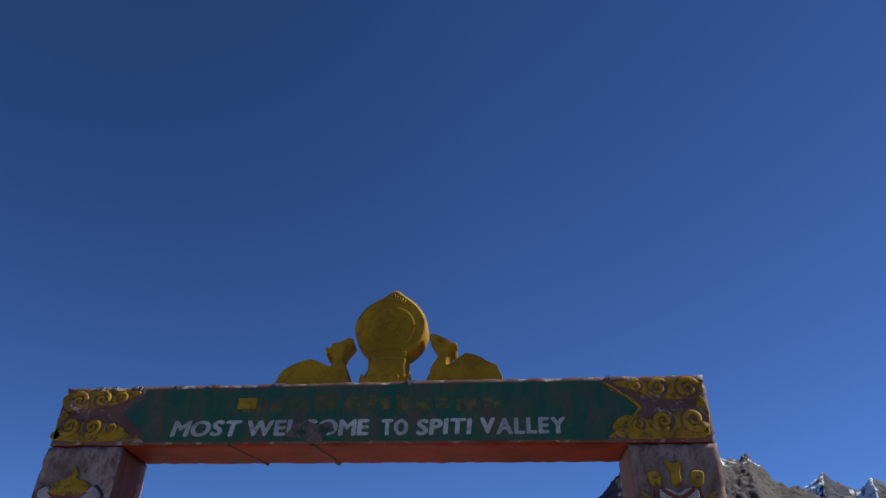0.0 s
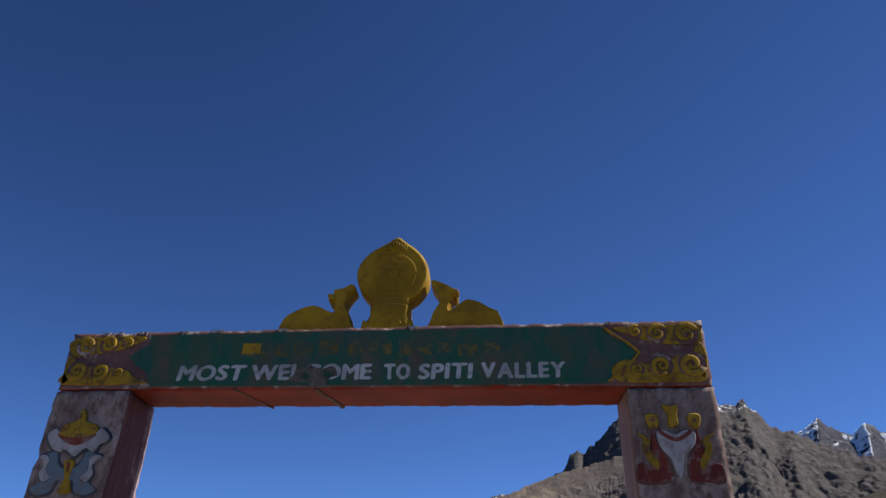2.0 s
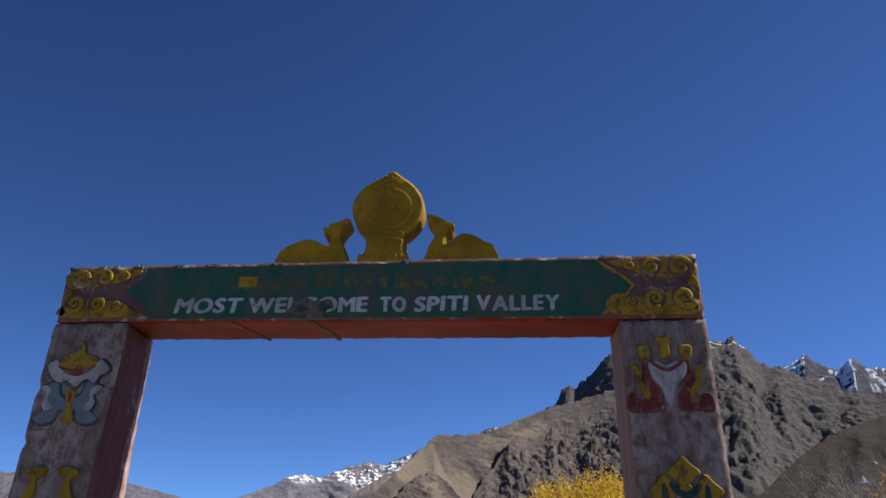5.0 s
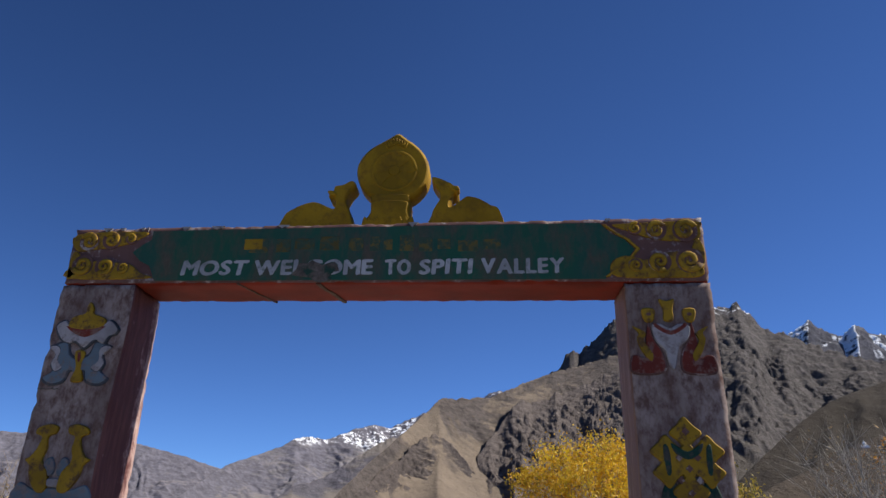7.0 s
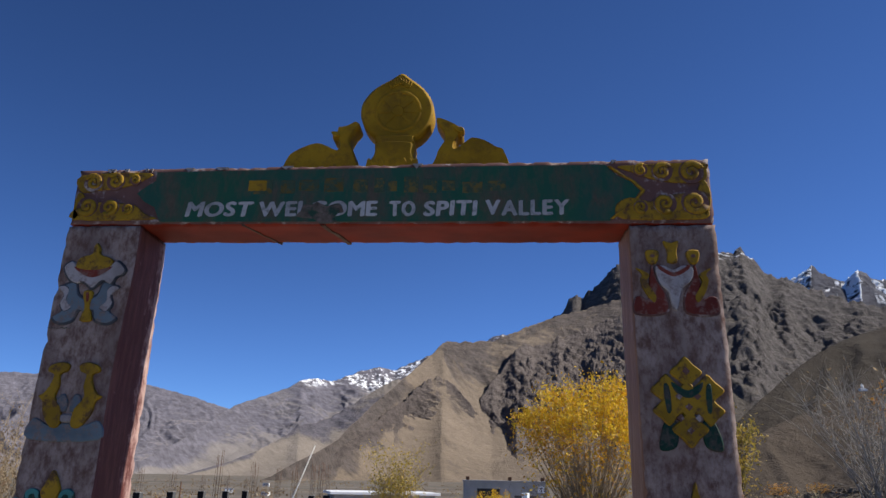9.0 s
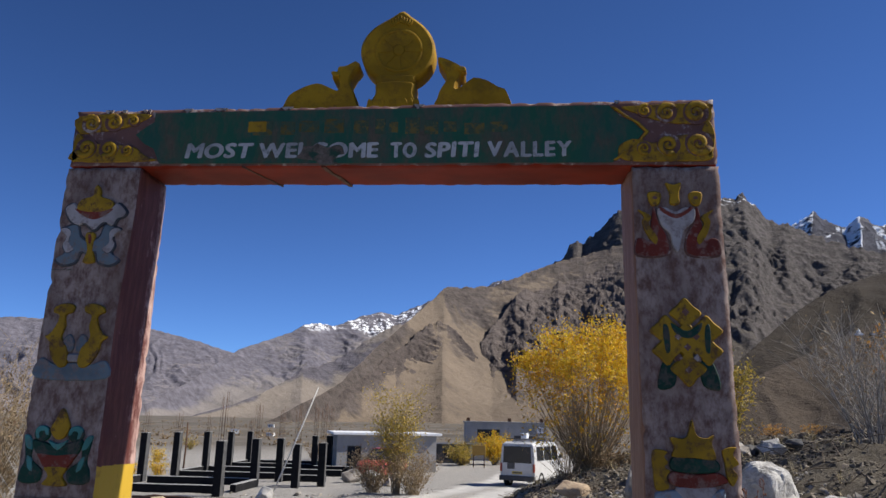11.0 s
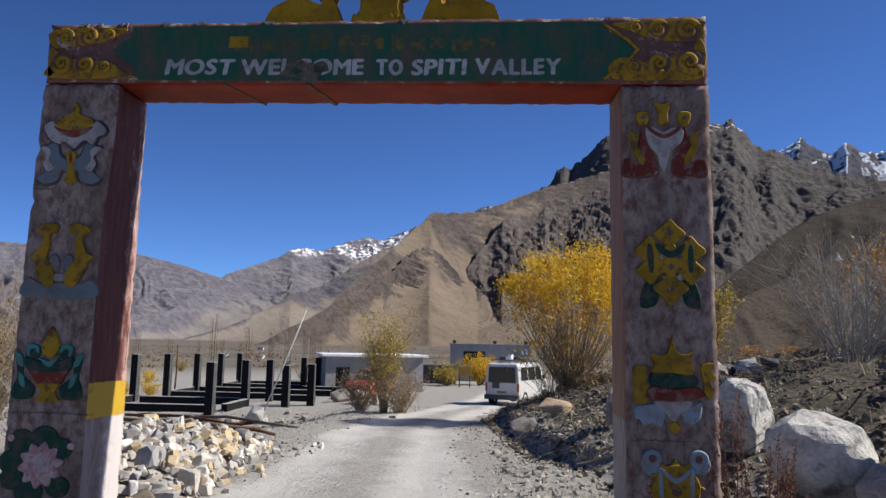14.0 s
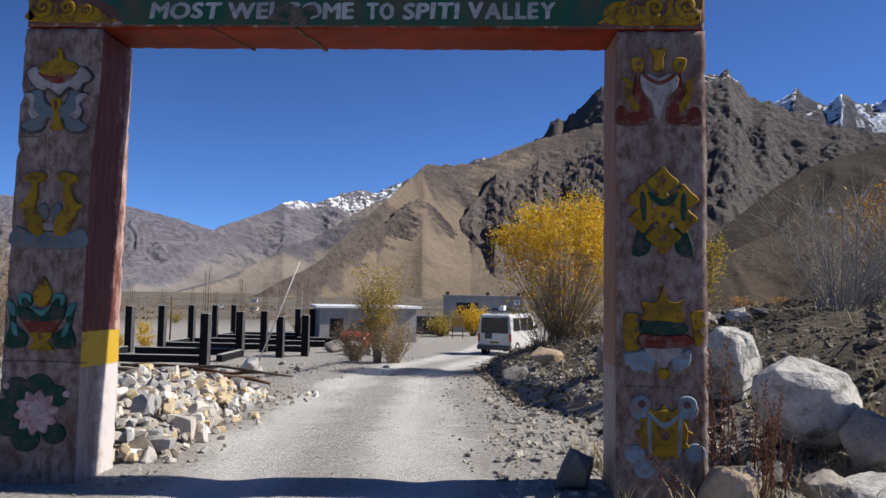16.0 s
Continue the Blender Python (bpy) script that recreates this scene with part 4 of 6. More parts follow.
def scroll_ring(cx, cz, r, turns, start_ang, hand, width):
    """The outline of a spiral band that winds in from radius r."""
    n = int(turns * 14)
    outer, inner = [], []
    for k in range(n + 1):
        t = k / n
        a = radians(start_ang) + hand * 2 * math.pi * turns * t
        rr = r * (1 - 0.80 * t)
        w = width * (1 - 0.45 * t)
        outer.append((cx + rr * math.cos(a), cz + rr * math.sin(a)))
        inner.append((cx + max(rr - w, 0.004) * math.cos(a), cz + max(rr - w, 0.004) * math.sin(a)))
    return outer, inner


def add_band(bm, outer, inner, y0, y1):
    rows = [[bm.verts.new((x, y, z)) for x, z in line] for line, y in ((outer, y1), (outer, y0 + 0.008), ([tuple(0.8 * np.array(a) + 0.2 * np.array(b)) for a, b in zip(outer, inner)], y0), ([tuple(0.2 * np.array(a) + 0.8 * np.array(b)) for a, b in zip(outer, inner)], y0), (inner, y0 + 0.008), (inner, y1))]
    for a, b in zip(rows, rows[1:]):
        for i in range(len(a) - 1):
            bm.faces.new((a[i], a[i + 1], b[i + 1], b[i])).smooth = True
    for i in (0, -1):
        bm.faces.new([r[i] for r in rows])


def corner_scrolls(rings, fills, label):
    """The carved scrollwork at one end of the beam."""
    root = part("scrollwork", slab(smooth_loop(fills[0], 4), -0.016, 0.004, 0.008), GOLD, beam, label)
    for f in fills[1:]:
        part("scroll_leaf", slab(smooth_loop(f, 4), -0.017, 0.004, 0.008), GOLD, root)
    for cx, cz, r, ang, hand in rings:
        part("scroll_ground", slab(disc(cx, cz, r * 0.93, n=16), -0.019, 0.004, 0.0), MAROON, root)
        bm = bmesh.new()
        add_band(bm, *scroll_ring(cx, cz, r, 1.6, ang, hand, r * 0.47), -0.036, 0.0)
        part("scroll", bm, GOLD, root)


corner_scrolls([(3.06, 4.525, 0.125, 20, 1), (2.795, 4.53, 0.105, 30, 1), (2.60, 4.55, 0.07, 60, 1), (3.07, 4.225, 0.135, -20, -1), (2.80, 4.215, 0.115, -60, -1), (2.58, 4.18, 0.07, -60, -1)],
               [[(2.50, 4.60), (3.16, 4.62), (3.205, 4.55), (3.17, 4.44), (2.92, 4.42), (2.70, 4.46), (2.55, 4.52), (2.40, 4.58)],
                [(3.16, 4.45), (3.215, 4.36), (3.21, 4.20), (3.15, 4.10), (3.10, 4.30)], [(2.36, 4.20), (2.492, 4.276), (2.688, 4.237), (2.843, 4.30), (3.068, 4.31), (3.172, 4.20), (3.17, 4.075), (2.9, 4.06), (2.414, 4.07)]],
               "carved ochre scrollwork on maroon ground")
corner_scrolls([(-2.635, 4.455, 0.105, 160, -1), (-2.415, 4.465, 0.10, 150, -1), (-2.22, 4.48, 0.06, 150, -1), (-2.655, 4.205, 0.115, 200, 1), (-2.435, 4.195, 0.105, 230, 1), (-2.25, 4.18, 0.065, 230, 1)],
               [[(-2.77, 4.53), (-2.10, 4.555), (-2.16, 4.47), (-2.35, 4.40), (-2.60, 4.37), (-2.75, 4.36)],
                [(-2.78, 4.34), (-2.70, 4.30), (-2.72, 4.12), (-2.79, 4.08)], [(-2.78, 4.075), (-2.0, 4.075), (-2.08, 4.13), (-2.20, 4.22), (-2.40, 4.24), (-2.60, 4.25), (-2.74, 4.22)]],
               "weathered ochre scrollwork on pale ground")
board_ring = [(-1.93, 4.052), (0.2, 4.050), (2.30, 4.052), (2.38, 4.16), (2.50, 4.22), (2.585, 4.345), (2.50, 4.44), (2.38, 4.50), (2.28, 4.61), (1.5, 4.605), (0.2, 4.59), (-1.2, 4.575), (-2.02, 4.56), (-2.02, 4.47), (-2.10, 4.42), (-2.19, 4.34), (-2.10, 4.25), (-2.00, 4.20)]
sign_board = part("sign_field", slab(board_ring, -0.008, 0.004, 0.0), GREEN, beam, "faded green sign field with pointed ends")
edge = [(2.30, 4.07), (2.40, 4.15), (2.51, 4.23), (2.60, 4.345), (2.51, 4.44), (2.40, 4.51), (2.30, 4.59)]
bm = bmesh.new()
add_band(bm, [(x + 0.035, z) for x, z in edge], edge, -0.024, 0.0)
part("sign_border", bm, GOLD, beam)
# plaster knocked off along the top edge
for k, (x, w) in enumerate(((-2.48, 0.09), (-2.33, 0.05), (-2.13, 0.04), (-2.08, 0.03), (-1.70, 0.09), (-1.38, 0.13), (-0.74, 0.12), (0.52, 0.10), (2.36, 0.05))):
    r = random.Random(500 + k)
    top = 4.595 + 0.075 * (x + 2.815) / 6.05 - 0.004
    ring = [(x + w * u, top - 0.05 * v * r.uniform(0.4, 1.1)) for u, v in ((-0.5, 0.0), (-0.3, 0.5), (-0.1, 1.0), (0.1, 0.5), (0.3, 0.8), (0.5, 0.0))]
    part("plaster_chip", slab(ring, -0.012, 0.010, 0.0), CHALK, beam)

# lettering, each letter cut on its own
curve = bpy.data.curves.new("letters", "FONT")
curve.size, curve.extrude, curve.offset = 1.0, 0.0, 0.0
text_ob = bpy.data.objects.new("letters", curve)
scene.collection.objects.link(text_ob)


def glyph(ch):
    curve.body = ch
    dg = bpy.context.evaluated_depsgraph_get()
    dg.update()
    me = bpy.data.meshes.new_from_object(text_ob.evaluated_get(dg))
    co = np.array([v.co[:2] for v in me.vertices])
    return me, co.min(0), co.max(0)


rnd = random.Random(4)
for word, x0, x1, zb, lean in (("MOST", -1.677, -1.06, 4.108, 0.16), ("WELCOME", -0.972, 0.143, 4.108, 0.03), ("TO", 0.277, 0.503, 4.108, 0.0), ("SPITI", 0.594, 1.072, 4.108, 0.08), ("VALLEY", 1.172, 1.922, 4.112, 0.02)):
    cells = [glyph(c) for c in word]
    widths = [float(b[0] - a[0]) for _, a, b in cells]
    gap = 0.030
    fit_w = (x1 - x0 - gap * (len(word) - 1)) / sum(widths)
    x = x0
    for (me, lo, hi), w in zip(cells, widths):
        tall = 0.140 / float(hi[1] - lo[1])
        up = rnd.uniform(-0.004, 0.004)
        for v in me.vertices:
            u, s = (v.co.x - float(lo[0])) * fit_w, (v.co.y - float(lo[1])) * tall
            v.co = (x + u + lean * s, -0.0125, zb + up + s)
        me.materials.clear()
        me.materials.append(WHITE)
        bm = bmesh.new()
        for dx, dz, dy in ((0, 0, 0), (0.010, 0, 0.0004), (-0.010, 0, 0.0008), (0.005, 0.006, 0.0012), (-0.005, -0.006, 0.0016)):
            for v in me.vertices:
                v.co += Vector((dx, dy, dz))
            bm.from_mesh(me)
            for v in me.vertices:
                v.co -= Vector((dx, dy, dz))
        solid = bmesh.ops.extrude_face_region(bm, geom=bm.faces[:])
        bmesh.ops.translate(bm, vec=(0, 0.007, 0), verts=[g for g in solid["geom"] if isinstance(g, bmesh.types.BMVert)])
        part("letter", bm, WHITE, sign_board)
        bpy.data.meshes.remove(me)
        x += w * fit_w + gap
bpy.data.objects.remove(text_ob)

# worn-off upper line of script as plain bars
SMUDGE = painted("faded_script_paint", (0.14, 0.105, 0.03), (0.045, 0.075, 0.048), (0.42, 0.54), 12.0, 0.7, 0.002)
x = -1.05
while x < 1.25:
    w = rnd.uniform(0.08, 0.20)
    part("script_bar", box(x, x + w, -0.011, -0.002, 4.345 + rnd.uniform(-0.02, 0.02), 4.47 + rnd.uniform(-0.03, 0.03), 0.004), SMUDGE, sign_board)
    x += w + rnd.uniform(0.03, 0.10)
part("script_bar", box(-1.10, -0.92, -0.012, -0.002, 4.36, 4.47, 0.004), GOLD, sign_board, "ochre patch of old script")
# broken plaster at the lower edge and cracks over the underside
chip = [(-0.61, 4.10), (-0.57, 4.16), (-0.55, 4.22), (-0.47, 4.215), (-0.42, 4.246), (-0.335, 4.20), (-0.28, 4.215), (-0.206, 4.228), (-0.161, 4.14), (-0.215, 4.13), (-0.244, 4.085), (-0.225, 4.05), (-0.30, 4.03), (-0.39, 4.035), (-0.43, 4.07), (-0.50, 4.085)]
part("broken_patch", slab(smooth_loop(chip, 2), -0.0145, 0.004, 0.0), BROKEN, beam, "broken patch of bare concrete")
for x0, drift, w in ((-1.12, 0.22, 0.022), (-0.36, 0.16, 0.05)):
    bm = bmesh.new()
    n = 12
    line = []
    for k in range(n + 1):
        y = DEPTH * k / n
        c = x0 + drift * k / n + 0.02 * noise.noise((x0 * 9, y * 9, 0))
        h = w * 0.5 * (0.7 + 0.6 * abs(noise.noise((x0, y * 14, 4))))
        line.append((bm.verts.new((c - h, y, 4.0105)), bm.verts.new((c + h, y, 4.0105)), bm.verts.new((c + h, y, 4.05)), bm.verts.new((c - h, y, 4.05))))
    for a, b in zip(line, line[1:]):
        for i in range(4):
            bm.faces.new((a[i], a[(i + 1) % 4], b[(i + 1) % 4], b[i]))
    part("crack", bm, CRACK, beam)

# statues on the beam, each one plain mesh
drop = [(0.307, 5.745), (0.40, 5.68), (0.53, 5.57), (0.615, 5.44), (0.645, 5.31), (0.615, 5.17), (0.53, 5.05), (0.42, 4.98), (0.284, 4.955), (0.15, 4.98), (0.02, 5.05), (-0.07, 5.17), (-0.10, 5.31), (-0.07, 5.44), (0.03, 5.57), (0.20, 5.68)]
bm = slab(smooth_loop(drop, 6), 0.06, 0.30, 0.03)
for k in range(8):
    a = math.pi * k / 4
    c, s = math.cos(a), math.sin(a)
    add_slab(bm, [(0.284 + c * u - s * w, 5.30 + s * u + c * w) for u, w in ((0.06, -0.018), (0.21, -0.024), (0.21, 0.024), (0.06, 0.018))], 0.053, 0.07)
for r0, r1 in ((0.20, 0.24),):
    n = 48
    ring = lambda r: [(0.284 + r * math.cos(2 * math.pi * k / n), 5.30 + r * math.sin(2 * math.pi * k / n)) for k in range(n + 1)]
    add_band(bm, ring(r1), ring(r0), 0.052, 0.07)
add_slab(bm, disc(0.284, 5.30, 0.06, n=20), 0.050, 0.07, 0.008)
for k in range(9):
    t = -0.8 + 0.2 * k
    add_slab(bm, petal(0.295 + 0.10 * t, 5.60 - 0.05 * abs(t), 90 - 40 * t, 0.08, 0.03), 0.046, 0.07, 0.006)
add_slab(bm, smooth_loop([(0.075, 4.97), (0.10, 4.93), (0.43, 4.93), (0.45, 4.98), (0.42, 5.02), (0.10, 5.02)], 3), 0.03, 0.33, 0.02)
add_slab(bm, smooth_loop([(0.10, 4.95), (0.43, 4.95), (0.45, 4.82), (0.50, 4.70), (0.50, 4.60), (0.0, 4.60), (0.0, 4.70), (0.07, 4.82)], 4), 0.02, 0.34, 0.025)
for k in range(9):
    x = 0.04 + 0.053 * k
    add_slab(bm, petal(x, 4.62, 90 + (0.25 - x) * 40, 0.15, 0.075), 0.012 + 0.002 * (k % 2), 0.05, 0.008)
bmesh.ops.translate(bm, vec=(0, 0.12, 0), verts=bm.verts)
wheel_statue = tagged(part("wheel_statue", bm, STATUE), "yellow flame-topped wheel statue standing on the gate beam", "statue")


def deer_statue(ring, ear):
    bm = slab(smooth_loop(ring, 5), 0.17, 0.42, 0.04)
    add_slab(bm, smooth_loop(ear, 4), 0.14, 0.24, 0.012)
    ob = part("deer_statue", bm, STATUE)
    return tagged(ob, "yellow lying deer statue gazing up at the wheel", "statue", "deer beside the wheel")


deer_statue([(-0.80, 4.60), (-0.812, 4.80), (-0.694, 4.90), (-0.557, 4.954), (-0.471, 4.953), (-0.35, 4.896), (-0.304, 4.89), (-0.302, 4.988), (-0.362, 5.008), (-0.371, 5.039), (-0.329, 5.083), (-0.316, 5.133), (-0.231, 5.151), (-0.147, 5.195), (-0.105, 5.168), (-0.113, 5.13), (-0.16, 5.068), (-0.197, 4.975), (-0.161, 4.894), (-0.131, 4.80), (-0.13, 4.60)],
            [(-0.375, 5.06), (-0.315, 5.06), (-0.285, 5.015), (-0.345, 5.01)])
deer_statue([(0.675, 4.60), (0.678, 4.811), (0.71, 4.895), (0.754, 4.974), (0.752, 5.055), (0.705, 5.131), (0.669, 5.208), (0.709, 5.22), (0.808, 5.18), (0.894, 5.128), (0.945, 5.077), (0.923, 5.034), (0.895, 5.028), (0.85, 4.942), (0.851, 4.881), (0.907, 4.911), (0.98, 4.971), (1.036, 5.001), (1.148, 4.975), (1.259, 4.906), (1.352, 4.844), (1.348, 4.60)],
            [(0.85, 5.10), (0.93, 5.10), (0.955, 5.055), (0.90, 5.045)])

for z0, x0, x1 in ((1.035, -2.86, -2.30), (1.03, -2.32, -2.105), (3.02, -2.83, -2.62), (0.93, 2.50, 3.0)):
    bm = bmesh.new()
    line = [(x0 + (x1 - x0) * k / 14, z0 + 0.018 * noise.noise((x0 + k * 0.7, z0, 2))) for k in range(15)]
    add_band(bm, [(x, z + 0.005) for x, z in line], line, -0.0075, 0.0)
    part("crack", bm, BROKEN, post_l if x0 < 0 else post_r)


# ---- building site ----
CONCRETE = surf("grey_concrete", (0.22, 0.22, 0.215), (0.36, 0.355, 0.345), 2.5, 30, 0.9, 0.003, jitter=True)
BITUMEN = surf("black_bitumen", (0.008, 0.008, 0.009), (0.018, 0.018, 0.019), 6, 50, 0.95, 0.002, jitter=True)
# the black coat again in a lighter, sunlit tone
LITCOAT = surf("sunlit_bitumen", (0.045, 0.045, 0.047), (0.105, 0.104, 0.102), 5, 40, 0.95, 0.002, jitter=True)
RUST = surf("rusty_steel", (0.07, 0.035, 0.02), (0.16, 0.085, 0.05), 8, 60, 0.8, 0.001, metal=0.2)


def site_column(x, y, tall, rods, spin):
    col = empty("concrete_column", "black coated concrete column with rusty starter bars on a building site", "column", (x, y, -1.35), spin, "columns of the building site")
    bm = box(-0.155, 0.155, -0.16, 0.16, 0, tall + 0.25, 0.012)
    bm.normal_update()
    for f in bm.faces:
        # +x side grey: grazing sun on the black coat, put into its colour
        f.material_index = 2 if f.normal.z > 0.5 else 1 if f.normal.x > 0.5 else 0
    part("shaft", bm, [BITUMEN, LITCOAT, CONCRETE], col)
    r = random.Random(int(x * 71 + y * 13))
    for k in range(6):
        bx, by = (-0.10, 0.0, 0.10)[k % 3], (-0.10, 0.10)[k // 3]
        h = 0.62 * rods * r.uniform(0.85, 1.05)
        part("starter_bar", tube([(bx, by, tall + 0.2), (bx + r.uniform(-.01, .01), by, tall + 0.25 + h * 0.5), (bx + r.uniform(-.05, .05), by + r.uniform(-.04, .04), tall + 0.25 + h)], [0.007] * 3, 4), RUST, col)
    return col


for x, y, tall, rods in ((-8.58, 20.4, 1.95, 2.9), (-8.70, 24.9, 1.92, 2.4), (-8.25, 27.0, 1.90, 2.2), (-6.88, 24.7, 1.74, 2.5), (-5.90, 25.2, 1.80, 2.6), (-13.85, 25.4, 2.06, 1.6), (-13.5, 28.0, 2.05, 1.4),
                         (-13.5, 31.7, 2.02, 1.3), (-13.45, 35.1, 1.97, 1.4), (-13.3, 38.0, 1.95, 1.2), (-8.45, 34.5, 1.86, 2.8), (-7.9, 35.7, 1.84, 2.6)):
    site_column(x, y, tall, rods, random.Random(int(y * 10)).uniform(-4, 4))


def plinth_beam(x0, x1, y0, y1):
    bm = box(x0, x1, y0, y1, -1.35, -0.80, 0.015)
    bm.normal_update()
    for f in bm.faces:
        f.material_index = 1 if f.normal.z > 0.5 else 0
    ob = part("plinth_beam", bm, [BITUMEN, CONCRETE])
    return tagged(ob, "dark coated concrete plinth beam of a building site", "beam", "plinth beams of the building site")


for y in (21.4, 24.9, 28.2, 31.8, 35.2, 38.2):
    plinth_beam(-13.3 if y > 23 else -12.9, -8.75, y - 0.13, y + 0.13)
for y in (27.4, 31.0, 34.0):
    plinth_beam(-8.35, -6.2, y - 0.12, y + 0.12)
for x, y0, y1 in ((-13.9, 21.0, 25.2), (-13.6, 28.4, 31.4), (-8.55, 21.9, 24.6), (-13.4, 35.5, 37.8)):
    plinth_beam(x - 0.12, x + 0.12, y0, y1)

# ---- hut, sheds and far houses ----
WALL = surf("grey_render", (0.26, 0.255, 0.245), (0.37, 0.36, 0.345), 1.2, 25, 0.9, 0.003)
PALE = surf("white_wash", (0.58, 0.58, 0.57), (0.76, 0.76, 0.75), 1.5, 20, 0.85, 0.002, jitter=True)
DARK = surf("dark_window", (0.010, 0.011, 0.013), (0.022, 0.023, 0.026), 2, 20, 0.25, 0.0)
TIN = surf("dark_sheet", (0.035, 0.036, 0.04), (0.075, 0.076, 0.08), 2, 20, 0.6, 0.002)
ROOFW = surf("white_roof_edge", (0.66, 0.67, 0.68), (0.82, 0.82, 0.82), 2, 20, 0.6, 0.001)


def front_wall(w, h, holes):
    """A wall with thickness; holes are (x0, x1, z0, z1) through it."""
    bm = bmesh.new()
    xs = sorted({0.0, w, *(v for q in holes for v in q[:2])})
    for a, b in zip(xs, xs[1:]):
        z = -0.4
        for q in sorted([q for q in holes if q[0] <= a and q[1] >= b], key=lambda q: q[2]):
            if q[2] > z:
                add_box(bm, a, b, 0, 0.2, z, q[2])
            z = q[3]
        add_box(bm, a, b, 0, 0.2, z, h)
    bmesh.ops.remove_doubles(bm, verts=bm.verts, dist=1e-5)
    return bm


def hut(name, label, at, rz, w, d, h, holes, wall, roof, over=0.25, thick=0.14):
    ob = empty(name, label, "building", at, rz)
    part("wall", front_wall(w, h, holes), wall, ob)
    part("wall", box(0, 0.2, 0.2, d, -0.4, h), wall, ob)
    part("wall", box(w - 0.2, w, 0.2, d, -0.4, h), wall, ob)
    part("wall", box(0.2, w - 0.2, d - 0.2, d, -0.4, h), wall, ob)
    part("roof", box(-over, w + over, -over, d + over, h, h + thick, 0.015), roof, ob)
    for x0, x1, z0, z1 in holes:
        win = part("window", box(x0 + 0.03, x1 - 0.03, 0.10, 0.13, z0 + 0.03, z1 - 0.03), DARK, ob, "dark window pane")
        bm = bmesh.new()
        for a in ((x0, x0 + 0.05, z0, z1), (x1 - 0.05, x1, z0, z1), (x0 + 0.05, x1 - 0.05, z0, z0 + 0.05), (x0 + 0.05, x1 - 0.05, z1 - 0.05, z1)):
            add_box(bm, a[0], a[1], 0.06, 0.14, a[2], a[3])
        part("frame", bm, TIN, win)
    return ob


hut("hut", "grey rendered flat-roofed hut with a white roof edge", (-7.15, 34.2, -1.15), 17.0, 5.6, 4.2, 2.0, [(0.55, 1.35, 0.12, 1.42)], WALL, ROOFW)
block = hut("building", "grey flat-roofed building behind the yellow tree", (-0.6, 49.0, -1.15), 3.0, 6.0, 5.0, 2.75, [(0.9, 2.6, 1.3, 2.3)], WALL, WALL, 0.1, 0.12)
for x in (0.1, 3.2, 5.6):
    part("parapet_stub", box(x, x + 0.25, 0.1, 0.35, 2.87, 3.12, 0.02), RUST, block)
hut("shed", "low dark shed beside the track", (-2.4, 44.5, -1.15), 8.0, 2.3, 2.4, 1.25, [(0.5, 1.5, 0.3, 1.0)], TIN, TIN, 0.2, 0.08)
for x, y, s, rz in ((-58.0, 160.0, 0.4, 20), (-43.0, 138.0, 0.3, -12), (-80.0, 260.0, 0.5, 8), (60.0, 150.0, 0.6, 14)):
    hut("house", "small white far house on the valley floor", (x, y, land(x, y, False) - 0.05), rz, 4.5 * s, 4.0 * s, 2.3 * s, [(1.0 * s, 1.8 * s, 0.8 * s, 1.7 * s), (2.7 * s, 3.4 * s, 0.8 * s, 1.7 * s)], PALE, WALL if s < 1 else ROOFW, 0.2 * s, 0.15 * s)


def rod(name, a, b, r, mat, label, category):
    bm = tube([a, [(p + q) / 2 + 0.02 for p, q in zip(a, b)], b], [r, r * 0.9, r * 0.6], 6)
    return tagged(part(name, bm, mat), label, category)


POLEW = surf("bleached_pole", (0.42, 0.41, 0.39), (0.62, 0.61, 0.58), 6, 40, 0.8, 0.001)
rod("leaning_pole", (-6.15, 18.45, -1.15), (-4.66, 18.5, 2.75), 0.030, POLEW, "pale thin pole leaning out of a stone heap", "pole")
rod("pole", (-13.9, 29.85, -1.3), (-13.88, 29.85, 1.38), 0.045, RUST, "thin dark post standing on the building site", "pole")

# ---- vehicles ----
VANW = surf("white_car_paint", (0.50, 0.485, 0.465), (0.62, 0.61, 0.59), 3, 30, 0.4, 0.0, stain=(0.45, 0.42, 0.38), stain_scale=1.3, stain_cut=(0.58, 0.75))
CARRED = surf("red_car_paint", (0.40, 0.03, 0.025), (0.50, 0.05, 0.04), 3, 30, 0.3, 0.0)
RUBBER = surf("tyre_rubber", (0.018, 0.018, 0.018), (0.035, 0.034, 0.033), 8, 50, 0.85, 0.001)
CHROME = surf("grey_rim", (0.40, 0.40, 0.41), (0.55, 0.55, 0.56), 8, 50, 0.35, 0.0, metal=0.8)
BUMPER = surf("dusty_bumper", (0.045, 0.043, 0.042), (0.09, 0.085, 0.08), 5, 40, 0.7, 0.001)
LAMP = surf("tail_lamp_red", (0.33, 0.05, 0.03), (0.42, 0.08, 0.04), 5, 40, 0.3, 0.0)
GLASS = surf("dark_car_glass", (0.018, 0.020, 0.022), (0.03, 0.032, 0.035), 2, 20, 0.08, 0.0)
PLATE = surf("yellow_plate", (0.50, 0.36, 0.05), (0.55, 0.40, 0.06), 5, 40, 0.5, 0.0)


